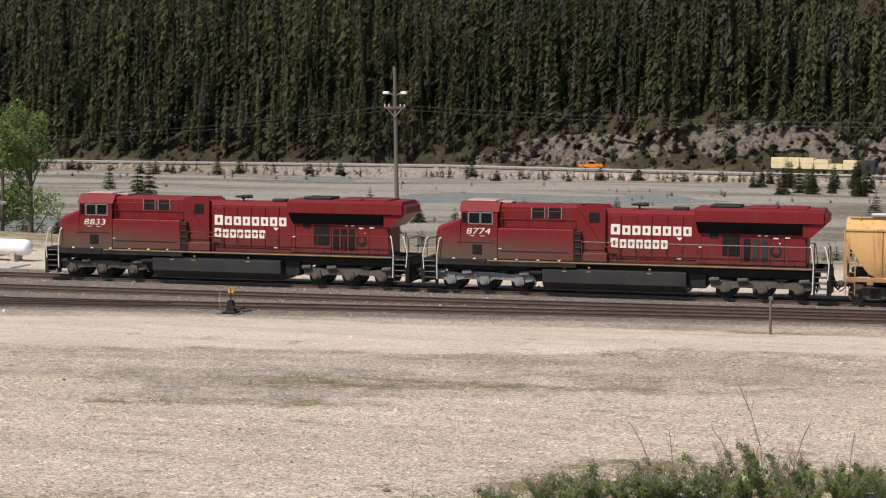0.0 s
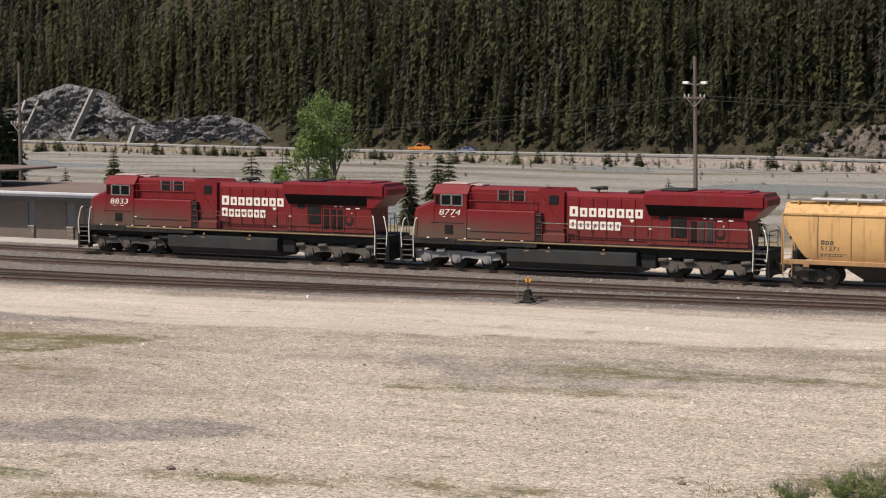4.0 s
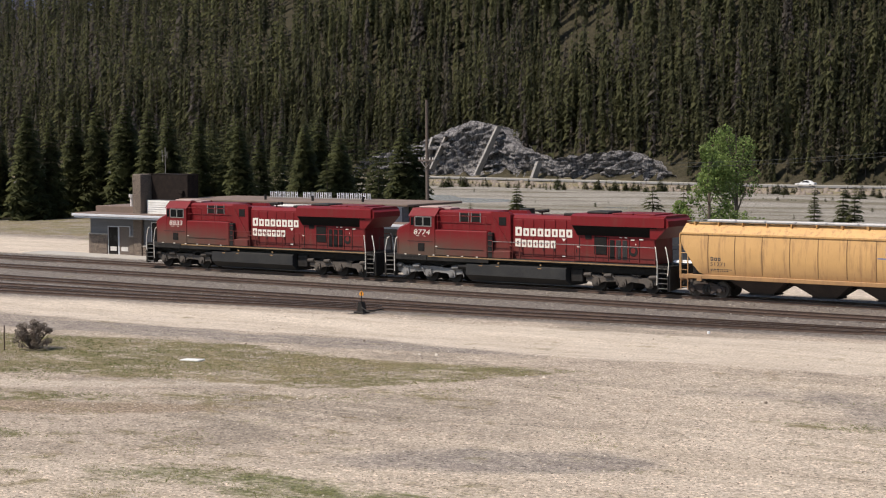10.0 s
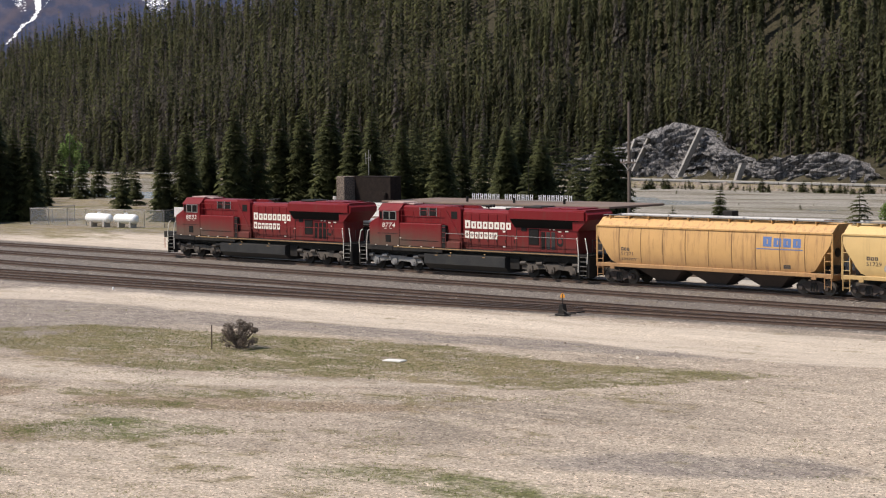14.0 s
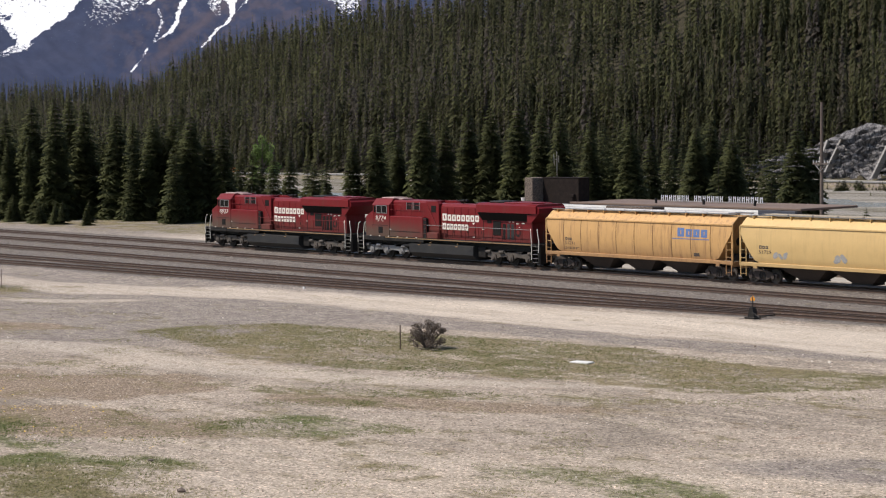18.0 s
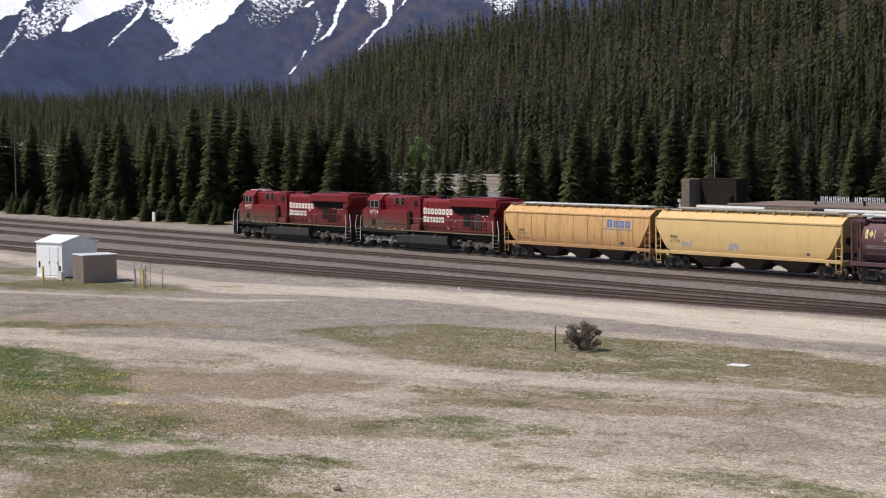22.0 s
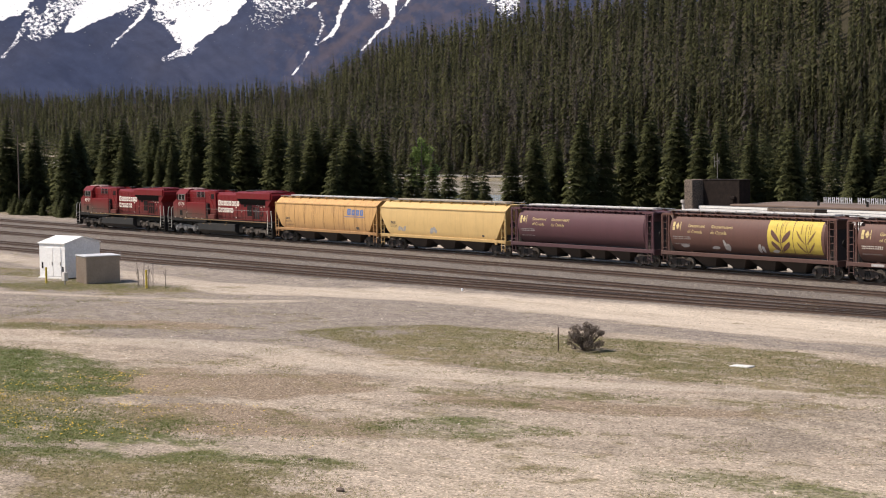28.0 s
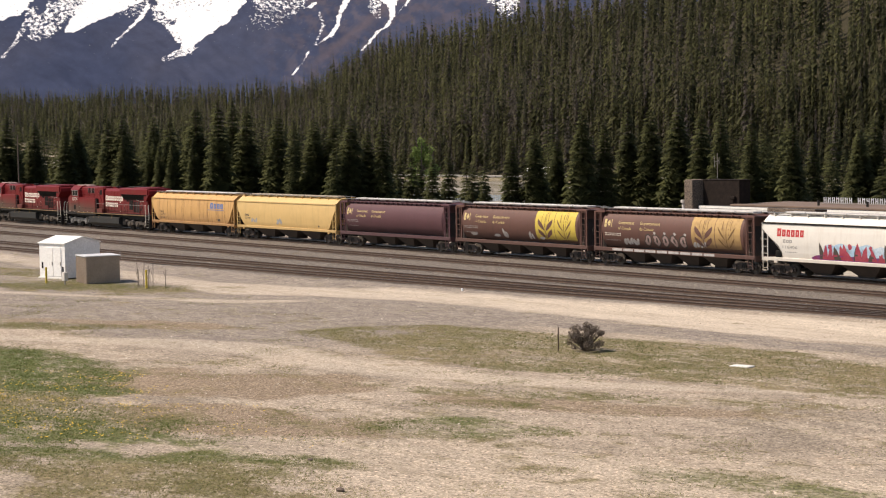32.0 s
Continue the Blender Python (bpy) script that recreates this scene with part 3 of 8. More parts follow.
# ---- far snowy range ----
SNOW_FIELDS = [  # each a line of (compass degrees, height, half width in degrees, how much of the ground is white)
    [(-60.78, 305, 1.62, 0.95), (-60.80, 246, 1.50, 0.80), (-60.94, 227, 1.13, 0.86), (-60.95, 205, 0.79, 1.00), (-61.20, 182, 0.41, 1.00), (-61.29, 168, 0.22, 1.00), (-61.38, 159, 0.10, 0.90)],
    [(-59.77, 275, 0.68, 1.00), (-59.99, 241, 0.51, 1.00), (-60.27, 218, 0.44, 1.00), (-60.58, 199, 0.27, 1.00), (-60.89, 182, 0.10, 0.90)],
    [(-61.21, 164, 0.24, 0.62), (-61.55, 152, 0.38, 0.60), (-61.93, 145, 0.24, 0.48), (-62.10, 137, 0.14, 0.35)],
    [(-63.23, 276, 1.03, 1.00), (-63.57, 245, 0.85, 1.00), (-64.04, 224, 0.62, 1.00), (-64.52, 204, 0.34, 1.00), (-64.82, 191, 0.12, 0.90)],
    [(-64.50, 253, 0.68, 0.60), (-65.00, 234, 0.58, 0.62), (-65.43, 210, 0.58, 0.56), (-65.65, 189, 0.41, 0.55), (-65.83, 176, 0.27, 0.38)],
    [(-65.83, 236, 0.17, 0.50), (-66.11, 201, 0.12, 0.55), (-66.42, 172, 0.09, 0.50), (-66.83, 147, 0.07, 0.50)],
    [(-66.46, 286, 1.03, 1.00), (-66.45, 253, 0.68, 1.00), (-66.52, 237, 0.58, 1.00), (-66.69, 224, 0.51, 1.00), (-67.07, 212, 0.44, 1.00)],
    [(-62.65, 256, 0.44, 0.55), (-62.87, 231, 0.38, 0.42), (-63.08, 216, 0.27, 0.30)],
    [(-62.43, 239, 0.07, 0.90), (-62.71, 214, 0.09, 0.85), (-63.02, 198, 0.07, 0.70), (-63.33, 182, 0.05, 0.70), (-63.50, 171, 0.04, 0.55), (-63.67, 161, 0.03, 0.50)],
    [(-62.19, 237, 0.27, 0.60), (-62.10, 211, 0.19, 0.60), (-61.87, 202, 0.15, 0.70), (-61.71, 188, 0.10, 0.70), (-61.58, 172, 0.07, 0.70)],
    [(-58.40, 265, 1.20, 0.62), (-58.48, 237, 0.82, 0.52), (-58.69, 222, 0.75, 0.44), (-58.84, 208, 0.51, 0.36), (-59.29, 192, 0.58, 0.24)],
    [(-56.31, 258, 0.14, 1.00), (-56.53, 236, 0.10, 0.95), (-56.69, 218, 0.07, 0.95), (-56.76, 199, 0.07, 0.90), (-56.96, 183, 0.09, 0.95), (-57.20, 173, 0.07, 0.70), (-57.48, 164, 0.04, 0.50)],
    [(-57.65, 154, 0.05, 0.90), (-57.73, 146, 0.04, 0.85), (-57.83, 136, 0.03, 0.35), (-58.01, 124, 0.04, 0.75), (-58.17, 113, 0.03, 0.70)],
    [(-57.29, 225, 0.07, 0.45), (-57.19, 199, 0.07, 0.55), (-57.30, 183, 0.05, 0.60), (-57.48, 166, 0.04, 0.50)],
    [(-55.17, 263, 0.38, 1.00), (-55.15, 243, 0.24, 1.00), (-55.08, 229, 0.10, 0.95), (-55.08, 213, 0.07, 0.95), (-55.26, 196, 0.07, 0.80), (-55.54, 188, 0.07, 0.70), (-55.72, 174, 0.06, 0.85), (-55.89, 164, 0.05, 0.75), (-56.07, 153, 0.05, 0.95)],
    [(-55.52, 253, 0.27, 0.60), (-55.60, 230, 0.17, 0.55), (-55.53, 210, 0.12, 0.35)],
    [(-57.45, 239, 0.09, 0.90), (-57.63, 229, 0.07, 0.80)],
    [(-51.55, 269, 0.85, 0.80), (-51.66, 240, 0.58, 0.60), (-51.53, 224, 0.34, 0.62), (-51.60, 210, 0.17, 0.40), (-51.45, 196, 0.09, 0.30)],
    [(-54.45, 248, 0.10, 0.70), (-54.70, 233, 0.05, 0.60), (-54.95, 217, 0.03, 0.50)],
]


def build_mountains():
    m, nd, lk, p = nodes_of("rock with painted blue haze, and snow")
    co = nd.new("ShaderNodeTexCoord").outputs["Object"]

    def att(n):
        a = nd.new("ShaderNodeAttribute")
        a.attribute_name = n
        return a.outputs["Fac"]

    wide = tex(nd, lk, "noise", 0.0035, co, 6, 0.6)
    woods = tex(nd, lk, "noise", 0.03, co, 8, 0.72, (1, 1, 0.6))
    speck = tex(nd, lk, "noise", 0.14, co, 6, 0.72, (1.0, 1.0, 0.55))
    # the blue in the rock colours stands in for distance haze
    hazy_rock = mixc(nd, lk, ramp(nd, lk, wide, [(0.38, (0, 0, 0)), (0.66, (1, 1, 1))]), (0.04, 0.052, 0.098), (0.056, 0.064, 0.104))
    hazy_rock = mixc(nd, lk, att("bare"), hazy_rock, (0.1, 0.085, 0.105))
    hazy_rock = mixc(nd, lk, 1.0, hazy_rock, ramp(nd, lk, woods, [(0.34, (0.86,) * 3), (0.68, (1.15,) * 3)]), "MULTIPLY")
    sm = nd.new("ShaderNodeMath")
    sm.operation = "ADD"
    lk.new(att("snow"), sm.inputs[0])
    lk.new(ramp(nd, lk, speck, [(0.3, (0, 0, 0)), (0.7, (1, 1, 1))]), sm.inputs[1])
    mrs = nd.new("ShaderNodeMapRange")
    lk.new(sm.outputs[0], mrs.inputs[0])
    mrs.inputs[1].default_value, mrs.inputs[2].default_value = 0.96, 1.1
    lk.new(mixc(nd, lk, mrs.outputs[0], hazy_rock, (0.84, 0.84, 0.86)), p.inputs["Base Color"])
    p.inputs["Roughness"].default_value = 0.95
    p.inputs["Specular IOR Level"].default_value = 0.1
    A, Z = np.meshgrid(np.concatenate([np.arange(-97, -69, 0.3), np.arange(-69, -46, 0.06), np.arange(-46, -28, 0.3)]), np.concatenate([np.arange(-40, 60, 8.0), np.arange(60, 330, 3.2), np.arange(330, 720, 14.0)]))

    def relief(a, z):
        """Spurs that come down to the west, cut by small ravines."""
        s = a * 57.6 + 1.25 * z + 14 * noise.noise(Vector((a * 1.3, z * 0.012, 2.2)))
        big = 1 - abs(noise.noise(Vector((s * 0.0042, z * 0.0012, 0.6)))) * 2
        mid = 1 - abs(noise.noise(Vector((s * 0.017, z * 0.003, 5.1)))) * 2
        return -46 * big - 7 * mid - 3.5 * noise.fractal(Vector((s * 0.06, z * 0.03, 8.3)), 0.8, 2.1, 3)

    bump = np.array([relief(a, z) for a, z in zip(A.ravel(), Z.ravel())]).reshape(A.shape)
    R = 3300 + 1.5 * Z + bump * smooth01((Z + 30) / 90)
    crest = lerp(A, [(-97, 600), (-72, 660), (-64, 470), (-58, 640), (-52, 520), (-46, 560), (-38, 420), (-28, 300)])
    Zc = np.minimum(Z, crest + 20 * np.sin(A * 9))
    R = R + np.maximum(0, Z - Zc) * 2.5
    x, y = R * np.sin(np.radians(A)), R * np.cos(np.radians(A))
    ny, nx = A.shape
    i = np.arange(nx * ny).reshape(ny, nx)
    f = np.stack([i[:-1, :-1], i[:-1, 1:], i[1:, 1:], i[1:, :-1]], -1).reshape(-1, 4)
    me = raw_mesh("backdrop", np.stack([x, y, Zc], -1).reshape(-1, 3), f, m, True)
    wob = np.array([noise.fractal(Vector((a * 3.0, z * 0.05, 1.0)), 0.7, 2.0, 4) for a, z in zip(A.ravel(), Z.ravel())]).reshape(A.shape)
    H = 10.5 + (Zc - 10.5) * 3300 / R  # height as it would stand at the foot of the range
    snow = smooth01((H - 262) / 40) * 0.72
    for line in SNOW_FIELDS:
        zs = [q[1] for q in line][::-1]
        mid, half, much = (np.interp(H, zs, [q[k] for q in line][::-1]) for k in (0, 2, 3))
        edge = np.abs(A - mid) / half + 0.35 * wob * (half > 0.15)
        snow = np.maximum(snow, (H > zs[0]) * (H < zs[-1] + 1) * smooth01((1.16 - edge) / 0.3) * much)
    paint(me, "snow", snow.ravel() * 0.9)
    # red-brown bare strips beside the gullies on the eastern slopes
    strip_w = smooth01(1 - np.abs(A + 54.9 + (247 - H) * 0.0225 + 0.12 * wob) / 0.42)
    bare = np.maximum(0.8 * strip_w * smooth01((H - 110) / 40), 0.55 * smooth01((A + 59.8) / 2.5) * smooth01((wob + 0.15) / 0.5))
    paint(me, "bare", bare.ravel())
    tagged(new("backdrop", me), "distant mountain range with snowy gullies, its rock tinted blue for haze", "mountain", kind="structure")


build_mountains()


# ---- rock cut beside the highway ----
def build_cliff(name, x0, x1, tops, y_base, lean, seed, material, label, rough=1.0):
    n, k = 300, 60
    v = np.zeros((k, n, 3))
    for a in range(n):
        x = x0 + (x1 - x0) * a / (n - 1)
        h = float(lerp(x, tops)) + 0.7 * noise.noise(Vector((x * 0.5, seed, 0)))
        yb = float(lerp(x, ROAD_Y)) + y_base
        for b in range(k):
            u = b / (k - 1)
            z = -6.3 + (h + 6.3) * u
            q = Vector((x * 0.13, z * 0.22, seed))
            warp = 2.2 * noise.noise(Vector((x * 0.06, z * 0.08, seed + 3)))
            d1 = (x * 0.8 + z * 0.55) / 7.0 + warp
            d2 = (x * 0.35 - z * 0.9) / 3.1 + 1.7 * warp
            slab = 2.6 * (d1 % 1.0) + 1.1 * (d2 % 1.0) + 0.7 * math.floor(2.0 * noise.noise(Vector((x * 0.2, z * 0.16, seed + 9))))
            crack = noise.turbulence(q * 1.8, 5, True) * 2.6 + noise.noise(Vector((x * 0.045, z * 0.05, seed + 5))) * 4.0
            soft = min(1.0, 6 * u, 6 * (1 - u) + 0.3)
            v[b, a] = (x + 0.5 * noise.noise(q * 2), yb + lean * u * (h + 6.3) + (slab - crack) * soft * rough, z)
    i = np.arange(n * k).reshape(k, n)
    f = np.stack([i[:-1, :-1], i[:-1, 1:], i[1:, 1:], i[1:, :-1]], -1).reshape(-1, 4)
    # a back and top, so that the rock is solid ground behind its face
    back = v[-1].copy()
    back[:, 1] += 16
    back[:, 2] -= 2
    vv = np.concatenate([v.reshape(-1, 3), back])
    j = np.arange(n) + n * k
    f = np.concatenate([f, np.stack([i[-1, :-1], i[-1, 1:], j[1:], j[:-1]], -1)])
    return tagged(new(name, raw_mesh(name, vv, f, material)), label, "rock face", kind="structure")


def rock_material(name="fractured limestone", one=(0.165, 0.158, 0.163), two=(0.33, 0.31, 0.3), vein=(0.36, 0.31, 0.25), joints=0.95):
    m, nd, lk, p = nodes_of(name)
    co = nd.new("ShaderNodeTexCoord").outputs["Object"]
    lean = nd.new("ShaderNodeMapping")  # beds that stand steeply and lean over
    lean.inputs["Rotation"].default_value = (0, -0.42, 0)
    lk.new(co, lean.inputs[0])
    a = tex(nd, lk, "noise", 0.22, lean.outputs[0], 6, 0.7, (1.6, 1, 0.3))
    b = tex(nd, lk, "noise", 0.85, lean.outputs[0], 6, 0.78, (1.7, 1, 0.35))
    w = tex(nd, lk, "voronoi", 0.35, co, stretch=(1.4, 1, 0.5))
    c = mixc(nd, lk, ramp(nd, lk, a, [(0.35, (0, 0, 0)), (0.65, (1, 1, 1))]), one, two)
    c = mixc(nd, lk, ramp(nd, lk, b, [(0.5, (0, 0, 0)), (0.6, (0.9,) * 3)]), c, (0.075, 0.072, 0.078))
    c = mixc(nd, lk, ramp(nd, lk, w, [(0.0, (0.35,) * 3), (0.09, (0, 0, 0))]), c, vein)
    for size, squeeze, wide in ((0.3, (1.5, 1, 0.4), 0.09), (0.75, (1.1, 1, 0.9), 0.08)):
        e = nd.new("ShaderNodeTexVoronoi")
        e.feature = "DISTANCE_TO_EDGE"
        e.inputs["Scale"].default_value = size
        mp = nd.new("ShaderNodeMapping")
        mp.inputs["Scale"].default_value, mp.inputs["Rotation"].default_value = squeeze, (0, 0.5, 0)
        lk.new(co, mp.inputs[0])
        lk.new(mp.outputs[0], e.inputs["Vector"])
        c = mixc(nd, lk, ramp(nd, lk, e.outputs["Distance"], [(0.0, (joints,) * 3), (wide, (0, 0, 0))]), c, (0.045, 0.044, 0.047))
    lk.new(c, p.inputs["Base Color"])
    p.inputs["Roughness"].default_value = 0.95
    bp = nd.new("ShaderNodeBump")
    bp.inputs["Strength"].default_value, bp.inputs["Distance"].default_value = 1.0, 0.9
    lk.new(b, bp.inputs["Height"])
    lk.new(bp.outputs[0], p.inputs["Normal"])
    return m


LIMESTONE = rock_material()
SCREE = rock_material("brown scree", (0.16, 0.125, 0.09), (0.24, 0.2, 0.16), (0.27, 0.22, 0.16), 0.4)
CUT_TOPS = [(-362, -6.8), (-358, -4.2), (-354, -1.4), (-345, 1.4), (-332, 4.2), (-325, 6.7), (-313, 10.3), (-302, 8.0), (-294, 2.9), (-281, -0.4), (-273, 0.5), (-265, 1.2), (-255, 2.2), (-245, -0.4), (-239, -3.5), (-234, -6)]
build_cliff("rock_face", -362, -234, CUT_TOPS, 9, 0.3, 1.0, LIMESTONE, "grey fractured limestone rock cut above the highway")
SCREE_TOPS = [(-114, -5.5), (-103, -2.8), (-96, -0.3), (-88, 1.1), (-78, 1.8), (-70, 1.4), (-62, 3.4), (-56, 4.1), (-47, 4.0), (-37, 5.0), (-29, 3.8), (-22, 2.1), (-15, 2.8), (5, 1), (25, -5)]
build_cliff("scree_slope", -114, 25, SCREE_TOPS, 9, 1.0, 4.0, SCREE, "broken brown and grey scree slope beside the highway", 0.45)


def build_streaks():
    """Pale wash-outs that run down the rock cut."""
    for x, z0, z1, d, w in ((-300.5, -5.0, 8.6, -5.0, 0.3), (-320, -3.5, 7.0, -4.0, 0.26), (-326, -3.0, 5.5, -2.0, 0.34), (-283, -5.5, -1.0, -1.0, 0.4)):
        g = Geo()
        n = 9
        for k in range(n - 1):
            a, b = k / (n - 1), (k + 1) / (n - 1)
            f = lambda q: (x + d * (1 - q), float(lerp(x, ROAD_Y)) + 5.6 + 0.3 * (z0 + (z1 - z0) * q + 6), z0 + (z1 - z0) * q)
            p0, p1 = f(a), f(b)
            g.add([(p0[0] - w, p0[1], p0[2]), (p0[0] + w, p0[1], p0[2]), (p1[0] + w, p1[1], p1[2]), (p1[0] - w, p1[1], p1[2]), (p0[0] - w, p0[1] + 2.5, p0[2]), (p0[0] + w, p0[1] + 2.5, p0[2]), (p1[0] + w, p1[1] + 2.5, p1[2]), (p1[0] - w, p1[1] + 2.5, p1[2])],
                  [(0, 1, 2, 3), (0, 3, 7, 4), (1, 5, 6, 2)])
        tagged(part("rock_rib", g, PALEROCK), "pale straight rib of rock down the cut", "rock", kind="structure")


PALEROCK = mat("pale chalky rock", (0.36, 0.34, 0.32), (0.24, 0.22, 0.2), 0.95, 0, 0.6, 4, 0.8, 0.3)
build_streaks()


# ---- woods ----
def leaf_material(name, dark, lite, rough=0.75, grain=1.7, low=0.65, high=1.3, glow=0.25, dead=(0.075, 0.062, 0.056)):
    """Foliage that wanders from dark to light, with some light passing through it."""
    m, nd, lk, p = nodes_of(name)
    a = nd.new("ShaderNodeAttribute")
    a.attribute_name = "tint"
    co = nd.new("ShaderNodeTexCoord").outputs["Object"]
    n = tex(nd, lk, "noise", grain, co, 4, 0.7)
    c = mixc(nd, lk, a.outputs["Fac"], dark, lite)
    g = nd.new("ShaderNodeAttribute")
    g.attribute_name = "dead"
    c = mixc(nd, lk, g.outputs["Fac"], c, dead)
    c = mixc(nd, lk, 1.0, c, ramp(nd, lk, n, [(0.32, (low,) * 3), (0.68, (high,) * 3)]), "MULTIPLY")
    lk.new(c, p.inputs["Base Color"])
    p.inputs["Roughness"].default_value = rough
    p.inputs["Specular IOR Level"].default_value = 0.15
    t = nd.new("ShaderNodeBsdfTranslucent")
    lk.new(c, t.inputs[0])
    mx = nd.new("ShaderNodeMixShader")
    mx.inputs[0].default_value = glow
    lk.new(p.outputs[0], mx.inputs[1])
    lk.new(t.outputs[0], mx.inputs[2])
    lk.new(mx.outputs[0], nd["Material Output"].inputs[0])
    return m


WOODS = leaf_material("conifer needles", (0.05, 0.052, 0.029), (0.13, 0.13, 0.06), 0.8, 1.2, 0.7, 1.3, 0.5, (0.12, 0.102, 0.092))


def fir_shape(levels, n, rng, slim, clear):
    """A unit fir, one metre high: pointed hanging boughs round a stem; clear is the height of the bare trunk."""
    v, f, d, m = [], [], [], []
    for k in range(levels):
        u = (k + 0.9 * rng.random()) / levels
        z = clear + (0.985 - clear) * u
        count = n if u < 0.75 else max(3, n - 2)
        for j in range(count):
            g = 6.283 * (j + 0.9 * rng.random()) / count + k * 2.4
            r = (slim * (1 - u) ** 0.85 * (0.6 + 0.4 * min(1.0, 5 * u + 0.2)) + 0.009) * rng.uniform(0.6, 1.25)
            w = (0.3 + 0.22 * rng.random()) * r
            fall = r * rng.uniform(0.25, 0.75)
            c, s = math.cos(g), math.sin(g)
            o = len(v)
            v += [(0.1 * r * c - w * s, 0.1 * r * s + w * c, z + 0.012), (0.1 * r * c + w * s, 0.1 * r * s - w * c, z + 0.012), (r * c, r * s, z - fall - 0.008)]
            f.append((o, o + 1, o + 2))
            d += [0.0] * 3
            q = g + rng.normal() * 0.15
            up = rng.uniform(0.3, 0.6)
            m += [(math.cos(q), math.sin(q), up)] * 3
    o = len(v)
    for q in range(3):
        c, s = 0.009 * math.cos(2.1 * q), 0.009 * math.sin(2.1 * q)
        v.append((c, s, -0.03))
        m.append((c * 110, s * 110, 0.1))
        f.append((o + q, o + (q + 1) % 3, o + 3))
        d.append(1.0)
    v.append((0, 0, 1.0))
    m.append((0, 0, 1))
    d.append(1.0)
    m = np.array(m)
    return np.array(v), np.array(f), np.array(d), m / np.linalg.norm(m, axis=1)[:, None]


def plant_woods():
    rng = np.random.default_rng(5)
    fine = [fir_shape(26, 5, rng, s, c) for s, c in ((0.1, 0.1), (0.112, 0.05), (0.12, 0.2), (0.095, 0.3), (0.135, 0.06), (0.105, 0.15), (0.095, 0.36))]
    coarse = [fir_shape(14, 4, rng, s, c) for s, c in ((0.125, 0.06), (0.15, 0.1), (0.115, 0.15))]
    V, F, T, D, N, o = [], [], [], [], [], 0
    bands = [(395, 530, 4.5, fine, -420, 150), (530, 640, 5.0, coarse, -420, 150), (384, 470, 3.1, coarse, -700, 20), (405, 1100, 6.0, coarse, -1150, -250), (640, 900, 7.0, coarse, -600, 160), (250, 1100, 9.0, coarse, -2300, -700), (520, 1500, 9.0, coarse, -1700, -800)]
    for y0, y1, d, shapes, x0, x1 in bands:
        gx, gy = np.meshgrid(np.arange(x0, x1, d), np.arange(y0, y1, d))
        px = gx.ravel() + rng.uniform(-0.48, 0.48, gx.size) * d
        py = gy.ravel() + rng.uniform(-0.48, 0.48, gx.size) * d
        az = np.degrees(np.arctan2(px, py))
        r = np.hypot(px, py)
        keep = (az > -72) & (az < 6) & (py > lerp(px, ROAD_Y) + 9) & (r < lerp(az, RIDGE_FAR) + 60)
        if d == 3.1:  # young trees that crowd the foot of the slope
            keep &= (py < lerp(px, ROAD_Y) + 48)
        if d == 6.0:
            keep &= ~((px > -420) & (py < 640))
        if d == 9.0 and y0 == 250:
            keep &= (px < -1150)
        if y0 == 520:
            keep &= (py > 1100) | (px < -1150) & (py > 1100)
        road = lerp(px, ROAD_Y)
        keep &= ~((px > -362) & (px < -234) & (py < road + 13 + 0.3 * (lerp(px, CUT_TOPS) + 6)))
        thin = (px > -118) & (px < 24) & (py < road + 11 + 1.1 * (lerp(px, SCREE_TOPS) + 6))
        keep &= ~(thin & (rng.random(len(px)) < 0.86))
        bare = wave(px, py, 31.0, 4.0) + 0.6 * wave(px, py, 11.0, 2.0)
        keep &= ~((bare > 0.8) & (rng.random(len(px)) < 0.72))
        px, py = px[keep], py[keep]
        pz = np.where((px > -114) & (px < 24), np.maximum(land(px, py), np.minimum(lerp(px, SCREE_TOPS), -6 + (py - lerp(px, ROAD_Y) - 9) / 1.0)), land(px, py))
        for x, y, z in zip(px, py, pz):
            v, f, bark, nm = shapes[rng.integers(len(shapes))]
            near_foot = y < lerp(x, ROAD_Y) + 24
            h = rng.choice((rng.uniform(9, 16), rng.uniform(16, 24), rng.uniform(22, 30)), p=(0.35, 0.45, 0.2)) * (rng.uniform(0.5, 0.85) if near_foot else 1.0)
            w = h * rng.uniform(0.75, 1.15) * (18 / (h + 3)) ** 0.3
            g = rng.random() * 6.3
            c, s = math.cos(g) * w, math.sin(g) * w
            q = np.empty_like(v)
            q[:, 0] = x + v[:, 0] * c - v[:, 1] * s + rng.normal() * 0.02 * h * v[:, 2]
            q[:, 1] = y + v[:, 0] * s + v[:, 1] * c
            q[:, 2] = z - 0.5 + v[:, 2] * h
            V.append(q)
            N.append(np.stack([(nm[:, 0] * c - nm[:, 1] * s) / w, (nm[:, 0] * s + nm[:, 1] * c) / w, nm[:, 2]], -1))
            F.append(f + o)
            o += len(v)
            # tint by place paints in haze to the west and slope shade to the east
            T.append(np.full(len(v), np.clip(rng.normal(float(lerp(x, [(-1000, 0.6), (-600, 0.55), (-330, 0.45), (-220, 0.5), (-120, 0.3), (0, 0.35)])), 0.34) + 0.25 * wave(x, y, 23.0, 1.0), 0, 1)))
            # dead trees thicken westward; their grey also stands in for haze
            dead = 1.0 if rng.random() < 0.05 + float(lerp(x, [(-1200, 0.4), (-350, 0.25), (-250, 0.06)])) * (0.5 + 0.5 * wave(x, y, 60.0)) else 0.0
            D.append(np.maximum(bark, dead * rng.uniform(0.5, 1)))
